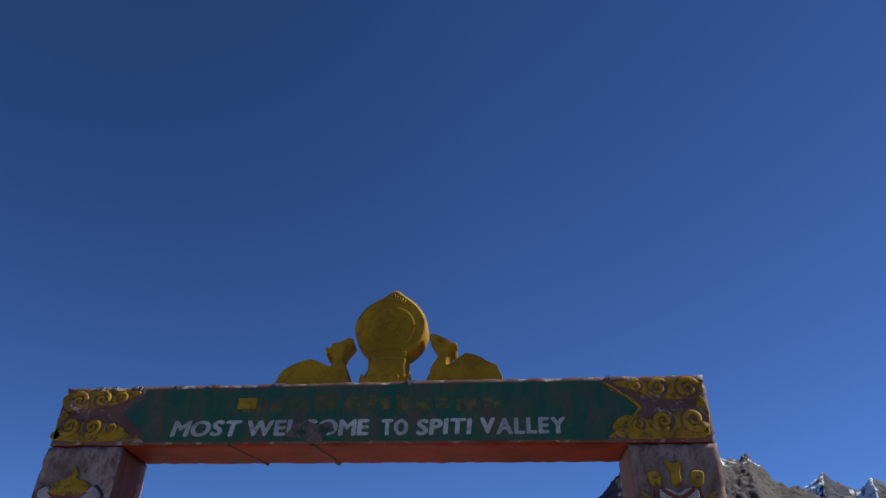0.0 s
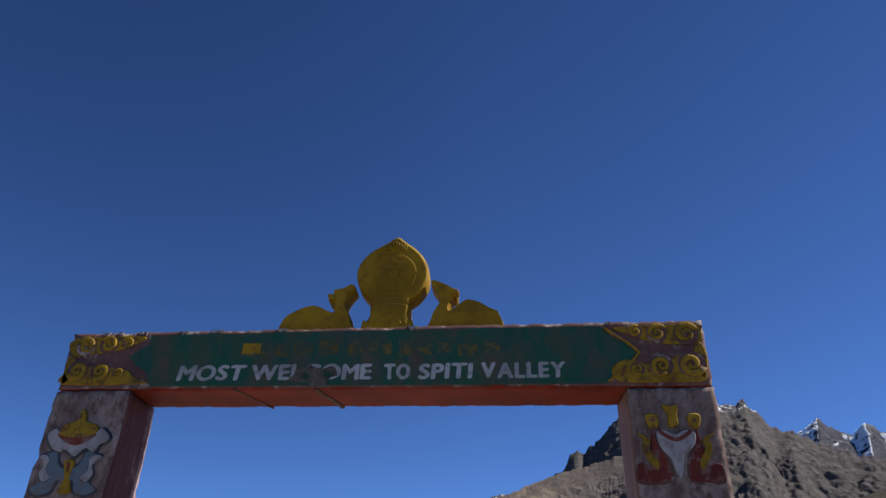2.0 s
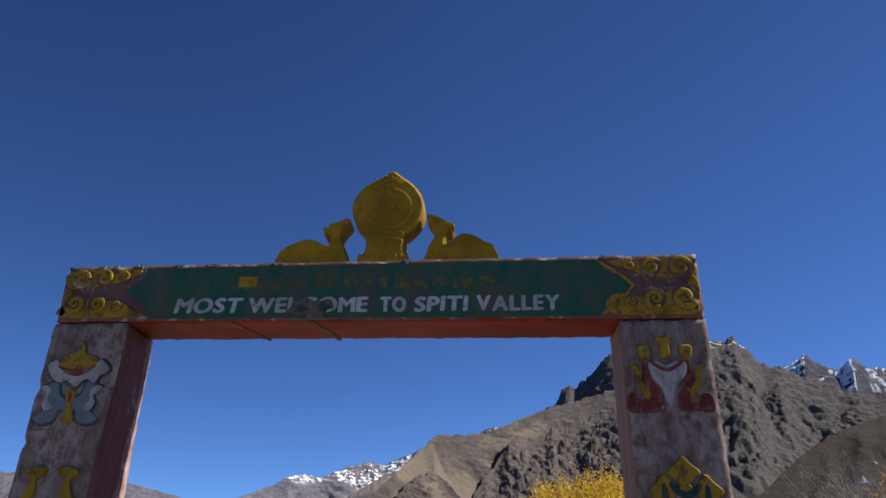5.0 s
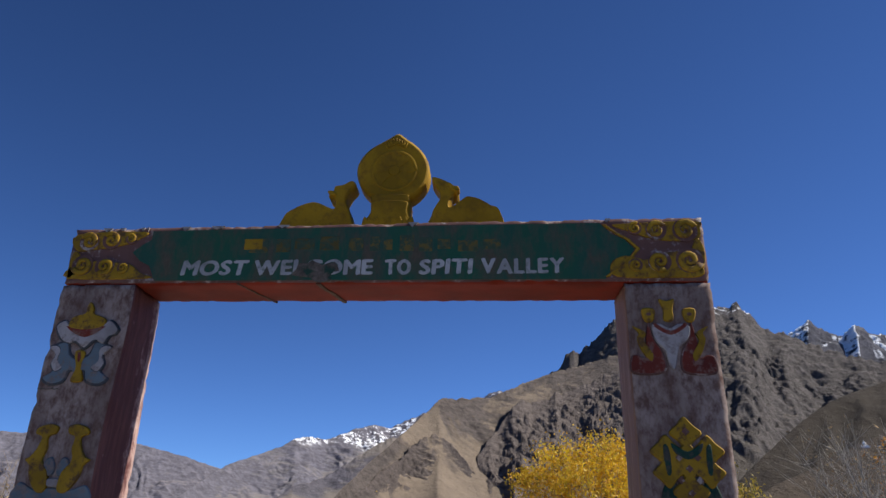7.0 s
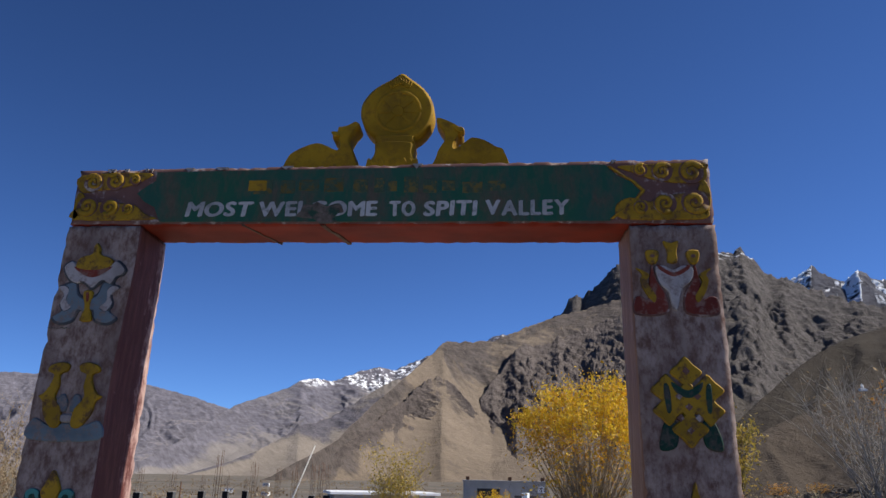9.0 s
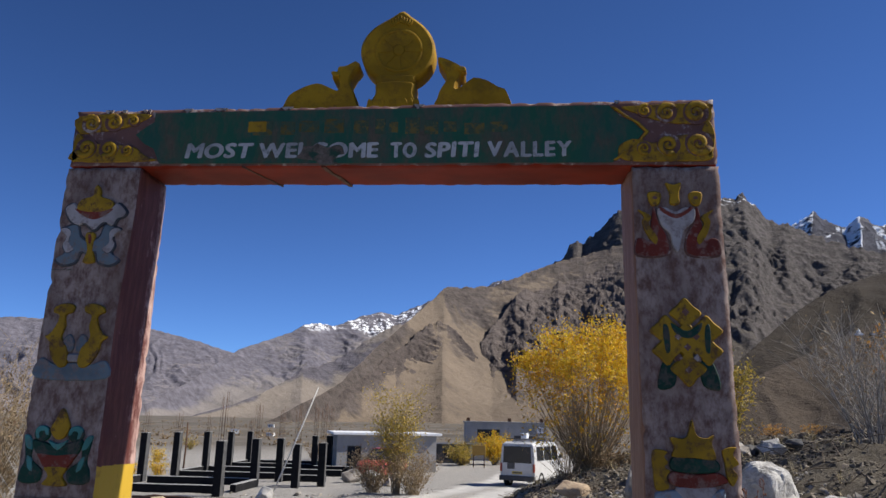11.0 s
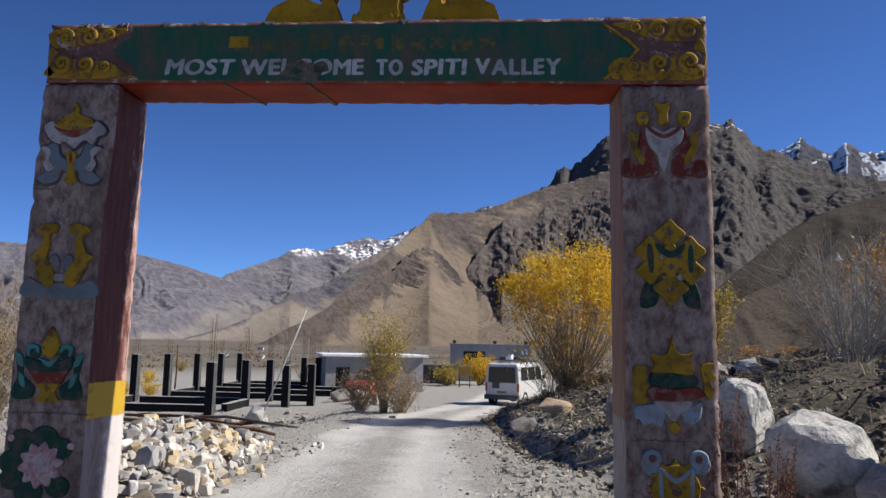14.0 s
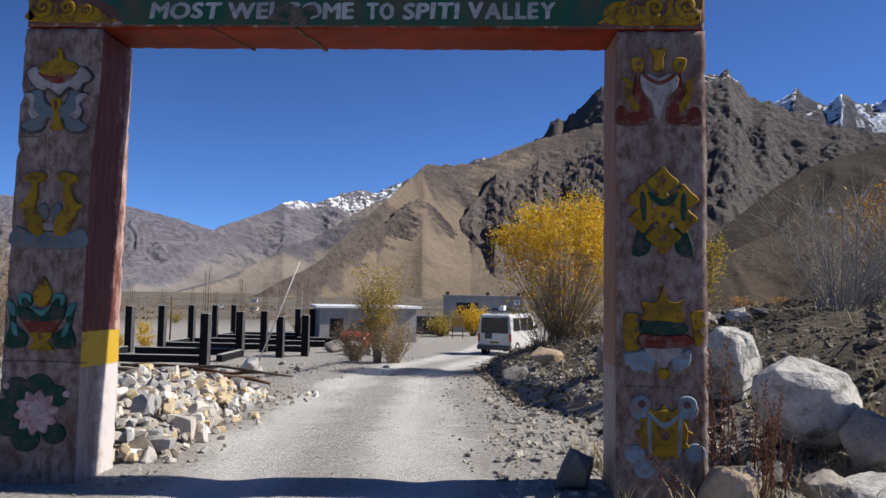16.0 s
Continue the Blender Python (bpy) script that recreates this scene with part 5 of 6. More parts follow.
def wheel(parent, x, y, r, w):
    bm = bmesh.new()
    n = 20
    prof = [(r * 0.62, -w / 2), (r * 0.94, -w / 2), (r, -w * 0.3), (r, w * 0.3), (r * 0.94, w / 2), (r * 0.62, w / 2)]
    rows = [[bm.verts.new((x + o, y + q * math.cos(2 * math.pi * k / n), r + q * math.sin(2 * math.pi * k / n))) for k in range(n)] for q, o in prof]
    for a, b in zip(rows, rows[1:] + rows[:1]):
        for k in range(n):
            bm.faces.new((a[k], a[(k + 1) % n], b[(k + 1) % n], b[k])).smooth = True
    t = part("wheel", bm, RUBBER, parent, "black tyre")
    bm = bmesh.new()
    bmesh.ops.create_cone(bm, cap_ends=True, segments=20, radius1=r * 0.62, radius2=r * 0.62, depth=w * 0.7, matrix=Matrix.Translation((x, y, r)) @ Matrix.Rotation(radians(90), 4, "Y"))
    part("rim", bm, CHROME, t)


def lofted(sections, bevel):
    """A body from side-to-side sections: (y, half width low, half width high, z low, z waist, z high)."""
    bm = bmesh.new()
    rings = []
    for y, wl, wh, zl, zw, zh in sections:
        rings.append([bm.verts.new(p) for p in ((-wl * 0.95, y, zl), (-wl, y, zl + 0.1), (-wl, y, zw), (-wh, y, zh - 0.06), (-wh * 0.9, y, zh), (wh * 0.9, y, zh), (wh, y, zh - 0.06), (wl, y, zw), (wl, y, zl + 0.1), (wl * 0.95, y, zl))])
    for a, b in zip(rings, rings[1:]):
        for k in range(10):
            bm.faces.new((a[k], a[(k + 1) % 10], b[(k + 1) % 10], b[k]))
    bm.faces.new(rings[0])
    bm.faces.new(rings[-1][::-1])
    bmesh.ops.recalc_face_normals(bm, faces=bm.faces[:])
    bmesh.ops.bevel(bm, geom=[e for e in bm.edges if e.calc_face_angle(0) > 0.5], offset=bevel, segments=2, profile=0.6, affect="EDGES", clamp_overlap=True)
    return bm


def van():
    v = empty("van", "parked white van with dusty rear and roof rack beside the track", "van", (2.36, 24.7, -0.90), -26.0)
    v.scale = (1.06, 1.05, 1.10)
    part("body", lofted([(0.0, 0.73, 0.66, 0.30, 0.92, 1.60), (0.25, 0.75, 0.68, 0.28, 0.92, 1.66), (2.2, 0.75, 0.68, 0.28, 0.92, 1.66), (2.75, 0.74, 0.60, 0.28, 0.92, 1.55), (3.25, 0.70, 0.62, 0.30, 0.90, 1.02), (3.45, 0.64, 0.58, 0.34, 0.70, 0.88)], 0.03), VANW, v)
    door = part("tailgate", slab([(-0.62, 0.42), (0.62, 0.42), (0.60, 1.52), (-0.60, 1.52)], -0.022, 0.01, 0.012), VANW, v, "white tailgate with a wide window")
    part("rear_window", slab([(-0.60, 0.90), (0.60, 0.90), (0.57, 1.50), (-0.57, 1.50)], -0.034, -0.015, 0.01), GLASS, door)
    part("number_plate", box(-0.22, 0.22, -0.036, -0.02, 0.50, 0.60, 0.005), PLATE, door, "yellow plate with plain dark bar")
    part("plate_bar", box(-0.18, 0.18, -0.040, -0.036, 0.53, 0.57), BUMPER, door)
    part("badge_bars", box(-0.42, -0.10, -0.030, -0.02, 0.68, 0.90, 0.004), BUMPER, door)
    part("bumper", box(-0.74, 0.74, -0.10, 0.06, 0.26, 0.44, 0.03, 2), BUMPER, v, "dusty dark bumper")
    for s in (-1, 1):
        part("tail_lamp", box(s * 0.69 - 0.045, s * 0.69 + 0.045, -0.03, 0.03, 0.58, 0.88, 0.012), LAMP, v)
        for y in (0.62, 2.75):
            wheel(v, s * 0.66, y, 0.29, 0.19)
        for y0, y1 in ((0.22, 0.92), (0.99, 1.75), (1.82, 2.42)):
            bm = bmesh.new()
            vs = [bm.verts.new((s * (xx + o), y, z)) for o in (0.0, 0.016) for xx, y, z in ((0.738, y0, 0.99), (0.738, y1, 0.99), (0.690, y1 - 0.03, 1.50), (0.690, y0 + 0.03, 1.50))]
            for q in ((0, 1, 2, 3), (7, 6, 5, 4), (0, 4, 5, 1), (1, 5, 6, 2), (2, 6, 7, 3), (3, 7, 4, 0)):
                bm.faces.new([vs[i] for i in q])
            bmesh.ops.recalc_face_normals(bm, faces=bm.faces[:])
            part("side_window", bm, GLASS, v)
        part("mirror", box(s * 0.78 - 0.06, s * 0.78 + 0.06, 2.62, 2.70, 1.02, 1.18, 0.02), BUMPER, v)
        part("rack_rail", tube([(s * 0.56, 0.2, 1.76), (s * 0.56, 1.2, 1.77), (s * 0.56, 2.2, 1.76)], [0.016] * 3, 6), BUMPER, v)
        for y in (0.3, 1.2, 2.1):
            part("rack_foot", tube([(s * 0.56, y, 1.63), (s * 0.56, y, 1.77)], [0.013] * 2, 6), BUMPER, v)
    part("roof_box", box(0.0, 0.24, 0.35, 0.60, 1.785, 1.98, 0.02), ROOFW, v, "white box on the rack")
    part("roof_load", box(-0.50, 0.45, 0.80, 1.95, 1.785, 1.88, 0.04, 2), BUMPER, v, "flat dark load on the rack")
    for k in range(6):
        part("rack_bar", tube([(-0.56, 0.25 + 0.37 * k, 1.77), (0.56, 0.25 + 0.37 * k, 1.77)], [0.012] * 2, 6), BUMPER, v)


def red_car():
    c = empty("car", "red parked car half hidden behind the thin tree", "car", (-3.75, 32.6, land(-3.75, 32.6) - 0.01), 168.0)
    part("body", lofted([(0.0, 0.70, 0.66, 0.35, 0.62, 0.82), (0.3, 0.76, 0.70, 0.24, 0.62, 0.90), (3.3, 0.76, 0.70, 0.24, 0.62, 0.86), (3.65, 0.68, 0.62, 0.34, 0.55, 0.70)], 0.04), CARRED, c)
    part("cabin", lofted([(0.35, 0.66, 0.60, 0.84, 0.95, 1.02), (0.7, 0.68, 0.56, 0.84, 0.95, 1.36), (1.9, 0.68, 0.56, 0.84, 0.95, 1.38), (2.6, 0.66, 0.60, 0.80, 0.90, 0.96)], 0.03), GLASS, c, "dark glass cabin")
    part("roof", box(-0.55, 0.55, 0.72, 1.88, 1.365, 1.40, 0.012), CARRED, c)
    for s in (-1, 1):
        for y in (0.75, 2.85):
            wheel(c, s * 0.68, y, 0.28, 0.18)
        part("headlamp", box(s * 0.5 - 0.12, s * 0.5 + 0.12, 3.52, 3.62, 0.52, 0.66, 0.02), CHROME, c)


van()
red_car()

# ---- signs ----
AMBER = surf("amber_board", (0.30, 0.17, 0.03), (0.40, 0.24, 0.05), 3, 30, 0.7, 0.001)
board = empty("notice_board", "weathered amber notice board on two legs", "sign", (0.55, 41.0, land(0.55, 41.0)), 4.0)
part("panel", box(-0.42, 0.42, -0.02, 0.02, 0.75, 1.35, 0.008), AMBER, board)
for s in (-0.34, 0.34):
    part("leg", tube([(s, 0.03, -0.1), (s, 0.03, 1.3)], [0.03, 0.03], 6), RUST, board)
sign = empty("road_sign", "small white square road sign on a thin post", "sign", (4.15, 37.0, land(4.15, 37.0)), 0.0)
part("panel", box(-0.19, 0.19, -0.012, 0.012, 2.25, 2.58, 0.004), ROOFW, sign)
part("symbol_bar", box(-0.03, 0.03, -0.02, -0.012, 2.30, 2.53), TIN, sign)
part("symbol_bar", box(-0.10, 0.08, -0.020, -0.013, 2.46, 2.50), TIN, sign)
part("post", tube([(0, 0.03, -0.1), (0, 0.03, 2.5)], [0.03, 0.03], 6), RUST, sign)

# ---- the white shrine on the foothill ----


def on_hill(az, el):
    best = None
    hill = [o for o in bpy.data.objects if o.name.startswith("mountain")][-1]
    ra, re = radians(az), radians(el)
    way = Vector((math.sin(ra) * math.cos(re), math.cos(ra) * math.cos(re), math.sin(re)))
    for v in hill.data.vertices:
        d = v.co - EYE
        c = d.normalized().dot(way) - 1e-7 * d.length
        if best is None or c > best[0]:
            best = (c, v.co.copy())
    return best[1]


p = on_hill(26.4, 6.3)
stupa = empty("shrine", "small white stepped shrine on the far foothill", "shrine", (p.x, p.y, p.z - 0.6), 0.0)
stupa.scale = (0.42, 0.42, 0.42)
for k, (w, z0, z1) in enumerate(((3.4, 0, 1.6), (2.7, 1.6, 2.3), (2.1, 2.3, 3.0))):
    part("step", box(-w, w, -w, w, z0, z1, 0.08), PALE, stupa)
bm = bmesh.new()
bmesh.ops.create_uvsphere(bm, u_segments=16, v_segments=10, radius=1.7, matrix=Matrix.Translation((0, 0, 4.2)))
part("dome", bm, PALE, stupa, smooth=True)
part("spire", tube([(0, 0, 5.6), (0, 0, 8.0)], [0.5, 0.08], 8), PALE, stupa)
for az, el, s in ((27.3, 6.3, 0.6), (27.9, 6.35, 0.5)):
    p = on_hill(az, el)
    hut("house", "small white far house on the foothill", (p.x, p.y, p.z - 0.5), 10.0, 5 * s, 4 * s, 2.2 * s, [(1.0 * s, 1.8 * s, 0.8 * s, 1.6 * s)], PALE, RUST, 0.2, 0.2)


# ---- trees and shrubs ----
def leaf_material(name, a, b, c):
    m, nt, sh, v = start(name, 0.6)
    geo = nt.nodes.new("ShaderNodeNewGeometry")
    r = ramp_node(nt, [(0.0, a), (0.5, b), (1.0, c)])
    nt.links.new(geo.outputs["Random Per Island"], r.inputs[0])
    nt.links.new(r.outputs[0], sh.inputs["Base Color"])
    tr = nt.nodes.new("ShaderNodeBsdfTranslucent")
    nt.links.new(r.outputs[0], tr.inputs["Color"])
    mx = nt.nodes.new("ShaderNodeMixShader")
    mx.inputs[0].default_value = 0.42
    nt.links.new(sh.outputs[0], mx.inputs[1])
    nt.links.new(tr.outputs[0], mx.inputs[2])
    nt.links.new(mx.outputs[0], nt.nodes["Material Output"].inputs["Surface"])
    return m


LEAF_GOLD = leaf_material("golden_leaves", (0.48, 0.24, 0.012), (0.74, 0.47, 0.02), (0.66, 0.50, 0.04))
LEAF_LIME = leaf_material("yellow_green_leaves", (0.25, 0.21, 0.04), (0.43, 0.32, 0.05), (0.50, 0.34, 0.07))
LEAF_RUST = leaf_material("orange_leaves", (0.34, 0.13, 0.02), (0.48, 0.24, 0.04), (0.42, 0.26, 0.06))
LEAF_DRY = leaf_material("dry_brown_leaves", (0.17, 0.10, 0.05), (0.28, 0.19, 0.10), (0.36, 0.28, 0.16))
BARK = surf("grey_brown_bark", (0.09, 0.07, 0.05), (0.21, 0.165, 0.12), 12, 70, 0.9, 0.002)
BARK_PALE = surf("bleached_twigs", (0.20, 0.18, 0.155), (0.40, 0.37, 0.33), 10, 60, 0.9, 0.001)
BARK_TAN = surf("tan_twigs", (0.20, 0.15, 0.09), (0.36, 0.28, 0.18), 10, 60, 0.9, 0.001)
STALK = surf("rust_brown_stalks", (0.10, 0.042, 0.025), (0.22, 0.10, 0.06), 20, 90, 0.9, 0.001)
STRAW = surf("straw_grass", (0.30, 0.24, 0.13), (0.48, 0.41, 0.26), 20, 90, 0.9, 0.0)


def stems_of(rnd, n, tall, spread, thick, curve_out=1.0, twigs=3, low=0.35, lean=(0, 0)):
    """Stem paths that fan out from one root, with side twigs: (points, radii)."""
    out = []
    for k in range(n):
        ang = rnd.uniform(0, 2 * math.pi)
        reach = spread * math.sqrt(rnd.uniform(0.0, 1.0))
        h = tall * rnd.uniform(0.62, 1.0) * (1 - 0.22 * (reach / spread) ** 2)
        dx, dy = math.cos(ang) * reach + lean[0], math.sin(ang) * reach + lean[1]
        root = (rnd.gauss(0, 0.07 * spread), rnd.gauss(0, 0.07 * spread))
        pts = []
        for i in range(7):
            t = i / 6
            wob = 0.03 * tall * t
            pts.append((root[0] + dx * (0.6 * t + 0.4 * t ** (1 + 0.5 * curve_out)) + rnd.gauss(0, wob * 0.4), root[1] + dy * (0.6 * t + 0.4 * t ** (1 + 0.5 * curve_out)) + rnd.gauss(0, wob * 0.4), h * (t ** 0.9) - 0.12 * (1 - t)))
        r0 = thick * rnd.uniform(0.5, 1.0)
        out.append((pts, [r0 * (1 - 0.82 * i / 6) for i in range(7)], 0))
        for _ in range(twigs):
            t = rnd.uniform(low, 0.9)
            i = int(t * 6)
            a, b = Vector(pts[i]), Vector(pts[min(i + 1, 6)])
            p = a.lerp(b, t * 6 - i)
            d = Vector((rnd.gauss(0, 1), rnd.gauss(0, 1), rnd.uniform(0.3, 1.6))).normalized()
            l = tall * rnd.uniform(0.10, 0.26)
            q = [tuple(p + d * l * s + Vector((0, 0, 0.12 * l * s * s))) for s in (0, 0.5, 1.0)]
            out.append((q, [r0 * 0.35, r0 * 0.26, r0 * 0.12], 1))
    return out


def crown_mesh(name, centres, size, material, parent, rnd, label):
    n = len(centres)
    c = np.array(centres)
    u = rnd.normal(size=(n, 3))
    u /= np.linalg.norm(u, axis=1)[:, None]
    w = np.cross(u, rnd.normal(size=(n, 3)))
    w /= np.linalg.norm(w, axis=1)[:, None]
    s = size * rnd.uniform(0.6, 1.3, (n, 1))
    v = np.stack([c - u * s, c + w * s * 0.42, c + u * s, c - w * s * 0.42], 1).reshape(-1, 3)
    me = bpy.data.meshes.new(name)
    me.from_pydata(v.tolist(), [], np.arange(4 * n).reshape(n, 4).tolist())
    me.materials.append(material)
    ob = new(name, me)
    ob.parent = parent
    return tagged(ob, label)


def shrub(name, label, category, at, tall, spread, n, thick, bark, leaf=None, leaves=0, size=0.05, twigs=3, low=0.35, from_t=0.45, seed=1, lean=(0, 0), puff=0.10, leaf_label="", group="", low_leaf=None, sides=5):
    rnd, nr = random.Random(seed), np.random.RandomState(seed)
    root = empty(name, label, category, at, 0, group)
    paths = stems_of(rnd, n, tall, spread, thick, 1.0, twigs, low, lean)
    bm = bmesh.new()
    for pts, radii, level in paths:
        add_tube(bm, pts, radii, sides if level == 0 else 4, cap=False)
    part("trunk", bm, bark, root)
    if leaf:
        cs = []
        while len(cs) < leaves:
            pts, _, level = rnd.choice(paths)
            t = rnd.uniform(from_t if level == 0 else 0.15, 1.0) * (len(pts) - 1)
            i = min(int(t), len(pts) - 2)
            p = Vector(pts[i]).lerp(Vector(pts[i + 1]), t - i)
            if p.z < tall * from_t * rnd.uniform(0.55, 1.0):
                continue
            for _ in range(3):
                cs.append((p.x + rnd.gauss(0, puff), p.y + rnd.gauss(0, puff), p.z + rnd.gauss(0, puff)))
        crown_mesh("crown", cs, size, leaf, root, nr, leaf_label)
    return root


def at_land(x, y, dz=-0.03):
    return (x, y, land(x, y) + dz)


def domed_willow(at, centre, radii, clumps, per, seed):
    """A willow whose many thin stems rise from one root into a domed crown of leaf clumps."""
    rnd, nr = random.Random(seed), np.random.RandomState(seed)
    root = empty("willow_tree", "golden autumn willow fanning out of many thin stems", "tree", at)
    bm, gold, amber = bmesh.new(), [], []
    for k in range(clumps):
        while True:
            d = Vector([rnd.uniform(-1, 1) for _ in range(3)])
            if 0.30 < d.length < 1.0 and rnd.random() < 0.25 + 0.85 * (d.z + 0.6):
                break
        d *= 1 + 0.10 * noise.noise((d.x * 3, d.y * 3, d.z * 3))
        tip = Vector((centre[0] + d.x * radii[0], centre[1] + d.y * radii[1], centre[2] + d.z * radii[2]))
        if k % 2 == 0:
            foot = Vector((rnd.gauss(0, 0.13), rnd.gauss(0, 0.13), -0.1))
            bow = Vector((tip.x * 0.62, tip.y * 0.62, tip.z * 0.45))
            pts = [tuple(foot * (1 - t) ** 2 + bow * 2 * t * (1 - t) + tip * t * t + Vector((rnd.gauss(0, 0.02), rnd.gauss(0, 0.02), 0))) for t in (0, 0.2, 0.4, 0.6, 0.8, 1.0)]
            r0 = rnd.uniform(0.010, 0.022)
            add_tube(bm, pts, [r0 * (1 - 0.8 * t / 5) for t in range(6)], 5, cap=False)
            for _ in range(3):
                a = Vector(pts[rnd.randint(2, 4)])
                e = a + Vector((rnd.gauss(0, 0.22), rnd.gauss(0, 0.22), rnd.uniform(0.2, 0.6)))
                add_tube(bm, [tuple(a), tuple(a.lerp(e, 0.5)), tuple(e)], [r0 * 0.4, r0 * 0.3, r0 * 0.12], 4, cap=False)
        spread = rnd.uniform(0.08, 0.15)
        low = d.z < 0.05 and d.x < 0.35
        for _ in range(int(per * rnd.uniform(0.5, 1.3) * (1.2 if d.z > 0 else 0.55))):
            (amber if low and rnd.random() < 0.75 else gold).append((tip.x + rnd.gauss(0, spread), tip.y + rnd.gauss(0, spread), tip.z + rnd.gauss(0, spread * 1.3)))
    part("trunk", bm, BARK_TAN, root)
    crown_mesh("crown", gold, 0.046, LEAF_GOLD, root, nr, "golden yellow leaves")
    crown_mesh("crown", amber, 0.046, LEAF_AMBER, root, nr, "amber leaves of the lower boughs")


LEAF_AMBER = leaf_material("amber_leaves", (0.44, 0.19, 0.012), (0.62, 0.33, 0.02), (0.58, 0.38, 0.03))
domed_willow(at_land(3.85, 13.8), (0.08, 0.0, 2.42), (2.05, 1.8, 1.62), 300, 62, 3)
shrub("bare_bush", "bare grey shoots at the foot of the golden willow", "bush", at_land(3.25, 13.3), 2.3, 1.7, 34, 0.012, BARK, LEAF_GOLD, 260, 0.05, 4, 0.2, 0.4, 4, leaf_label="last golden leaves", lean=(-0.3, 0))
shrub("young_poplar", "slim yellow-green young tree with bare lower stems", "tree", at_land(-1.78, 17.6), 3.9, 0.85, 46, 0.016, BARK_TAN, LEAF_LIME, 4600, 0.042, 6, 0.2, 0.34, 5, leaf_label="sparse yellow-green leaves", puff=0.13)
shrub("shrub", "low dry shrub at the foot of the slim tree", "shrub", at_land(-1.2, 17.5), 1.6, 1.1, 80, 0.012, BARK_TAN, LEAF_DRY, 2200, 0.035, 4, 0.2, 0.2, 6, leaf_label="dry brown leaves")
shrub("shrub", "low dry shrub at the foot of the slim tree", "shrub", at_land(-2.6, 18.2), 1.7, 1.2, 80, 0.012, BARK_TAN, LEAF_DRY, 2200, 0.035, 4, 0.2, 0.2, 7, leaf_label="dry brown leaves")
shrub("willow_tree", "yellow-green willow rising behind the gate post", "tree", at_land(7.35, 13.0), 2.9, 0.8, 24, 0.02, BARK, LEAF_LIME, 2600, 0.050, 4, 0.2, 0.25, 8, leaf_label="yellow-green leaves")
shrub("bare_bush", "leafless bush with bleached grey branches on the bank", "bush", at_land(8.0, 7.3), 2.9, 2.0, 46, 0.020, BARK_PALE, LEAF_DRY, 500, 0.03, 7, 0.2, 0.3, 9, leaf_label="few withered leaves")
shrub("bare_bush", "leafless bush with bleached grey branches on the bank", "bush", at_land(9.8, 9.2), 2.6, 2.0, 54, 0.016, BARK_PALE, LEAF_DRY, 700, 0.03, 7, 0.2, 0.3, 10, leaf_label="few withered leaves")
shrub("autumn_tree", "orange autumn tree on the bank", "tree", at_land(12.6, 13.2), 3.5, 1.4, 34, 0.03, BARK, LEAF_RUST, 5200, 0.06, 4, 0.3, 0.42, 11, leaf_label="orange brown leaves", puff=0.13)
shrub("bare_bush", "tall tangle of tan leafless twigs beside the gate", "bush", at_land(-7.6, 6.3), 3.6, 2.1, 120, 0.016, BARK_TAN, LEAF_DRY, 3500, 0.035, 9, 0.1, 0.2, 12, leaf_label="dry tan leaves")
shrub("bare_bush", "tall tangle of tan leafless twigs beside the gate", "bush", at_land(-5.4, 4.6), 1.7, 1.2, 40, 0.014, BARK_PALE, None, 0, 0.03, 6, 0.1, 0.2, 13)
shrub("willow_tree", "small golden tree in front of the grey building", "tree", at_land(1.6, 44.0), 2.4, 1.5, 40, 0.025, BARK, LEAF_GOLD, 3800, 0.075, 3, 0.2, 0.35, 14, leaf_label="golden leaves", puff=0.15)
shrub("shrub", "olive brown thicket beside the track", "shrub", at_land(-0.6, 42.5), 1.7, 1.6, 50, 0.02, BARK, LEAF_LIME, 1800, 0.07, 3, 0.2, 0.2, 15, leaf_label="olive leaves", puff=0.15)
shrub("shrub", "olive brown thicket beside the track", "shrub", at_land(4.6, 41.0), 1.8, 1.5, 50, 0.02, BARK, LEAF_DRY, 1500, 0.06, 3, 0.2, 0.2, 16, leaf_label="dry leaves", puff=0.15)
for k, (x, y, h, lf, nm) in enumerate(((-14.6, 28.6, 0.95, LEAF_GOLD, "golden"), (-15.6, 27.6, 0.8, LEAF_GOLD, "golden"), (-19.0, 38.0, 1.1, LEAF_GOLD, "golden"), (-11.0, 45.0, 1.2, LEAF_DRY, "brown"), (13.6, 27.0, 1.0, LEAF_RUST, "orange"),
                                       (16.2, 29.0, 0.9, LEAF_RUST, "orange"), (10.6, 24.0, 0.9, LEAF_RUST, "orange"), (-24.0, 55.0, 1.3, LEAF_LIME, "green"), (5.6, 12.4, 0.7, LEAF_GOLD, "golden"), (4.7, 9.6, 0.6, LEAF_LIME, "green"), (4.5, 12.6, 0.7, LEAF_DRY, "brown"))):
    shrub("shrub", "low %s autumn shrub on stony ground" % nm, "shrub", at_land(x, y), h, h * 0.8, 26, 0.012, BARK, lf, 700, 0.05, 3, 0.1, 0.1, 30 + k, leaf_label=nm + " leaves")


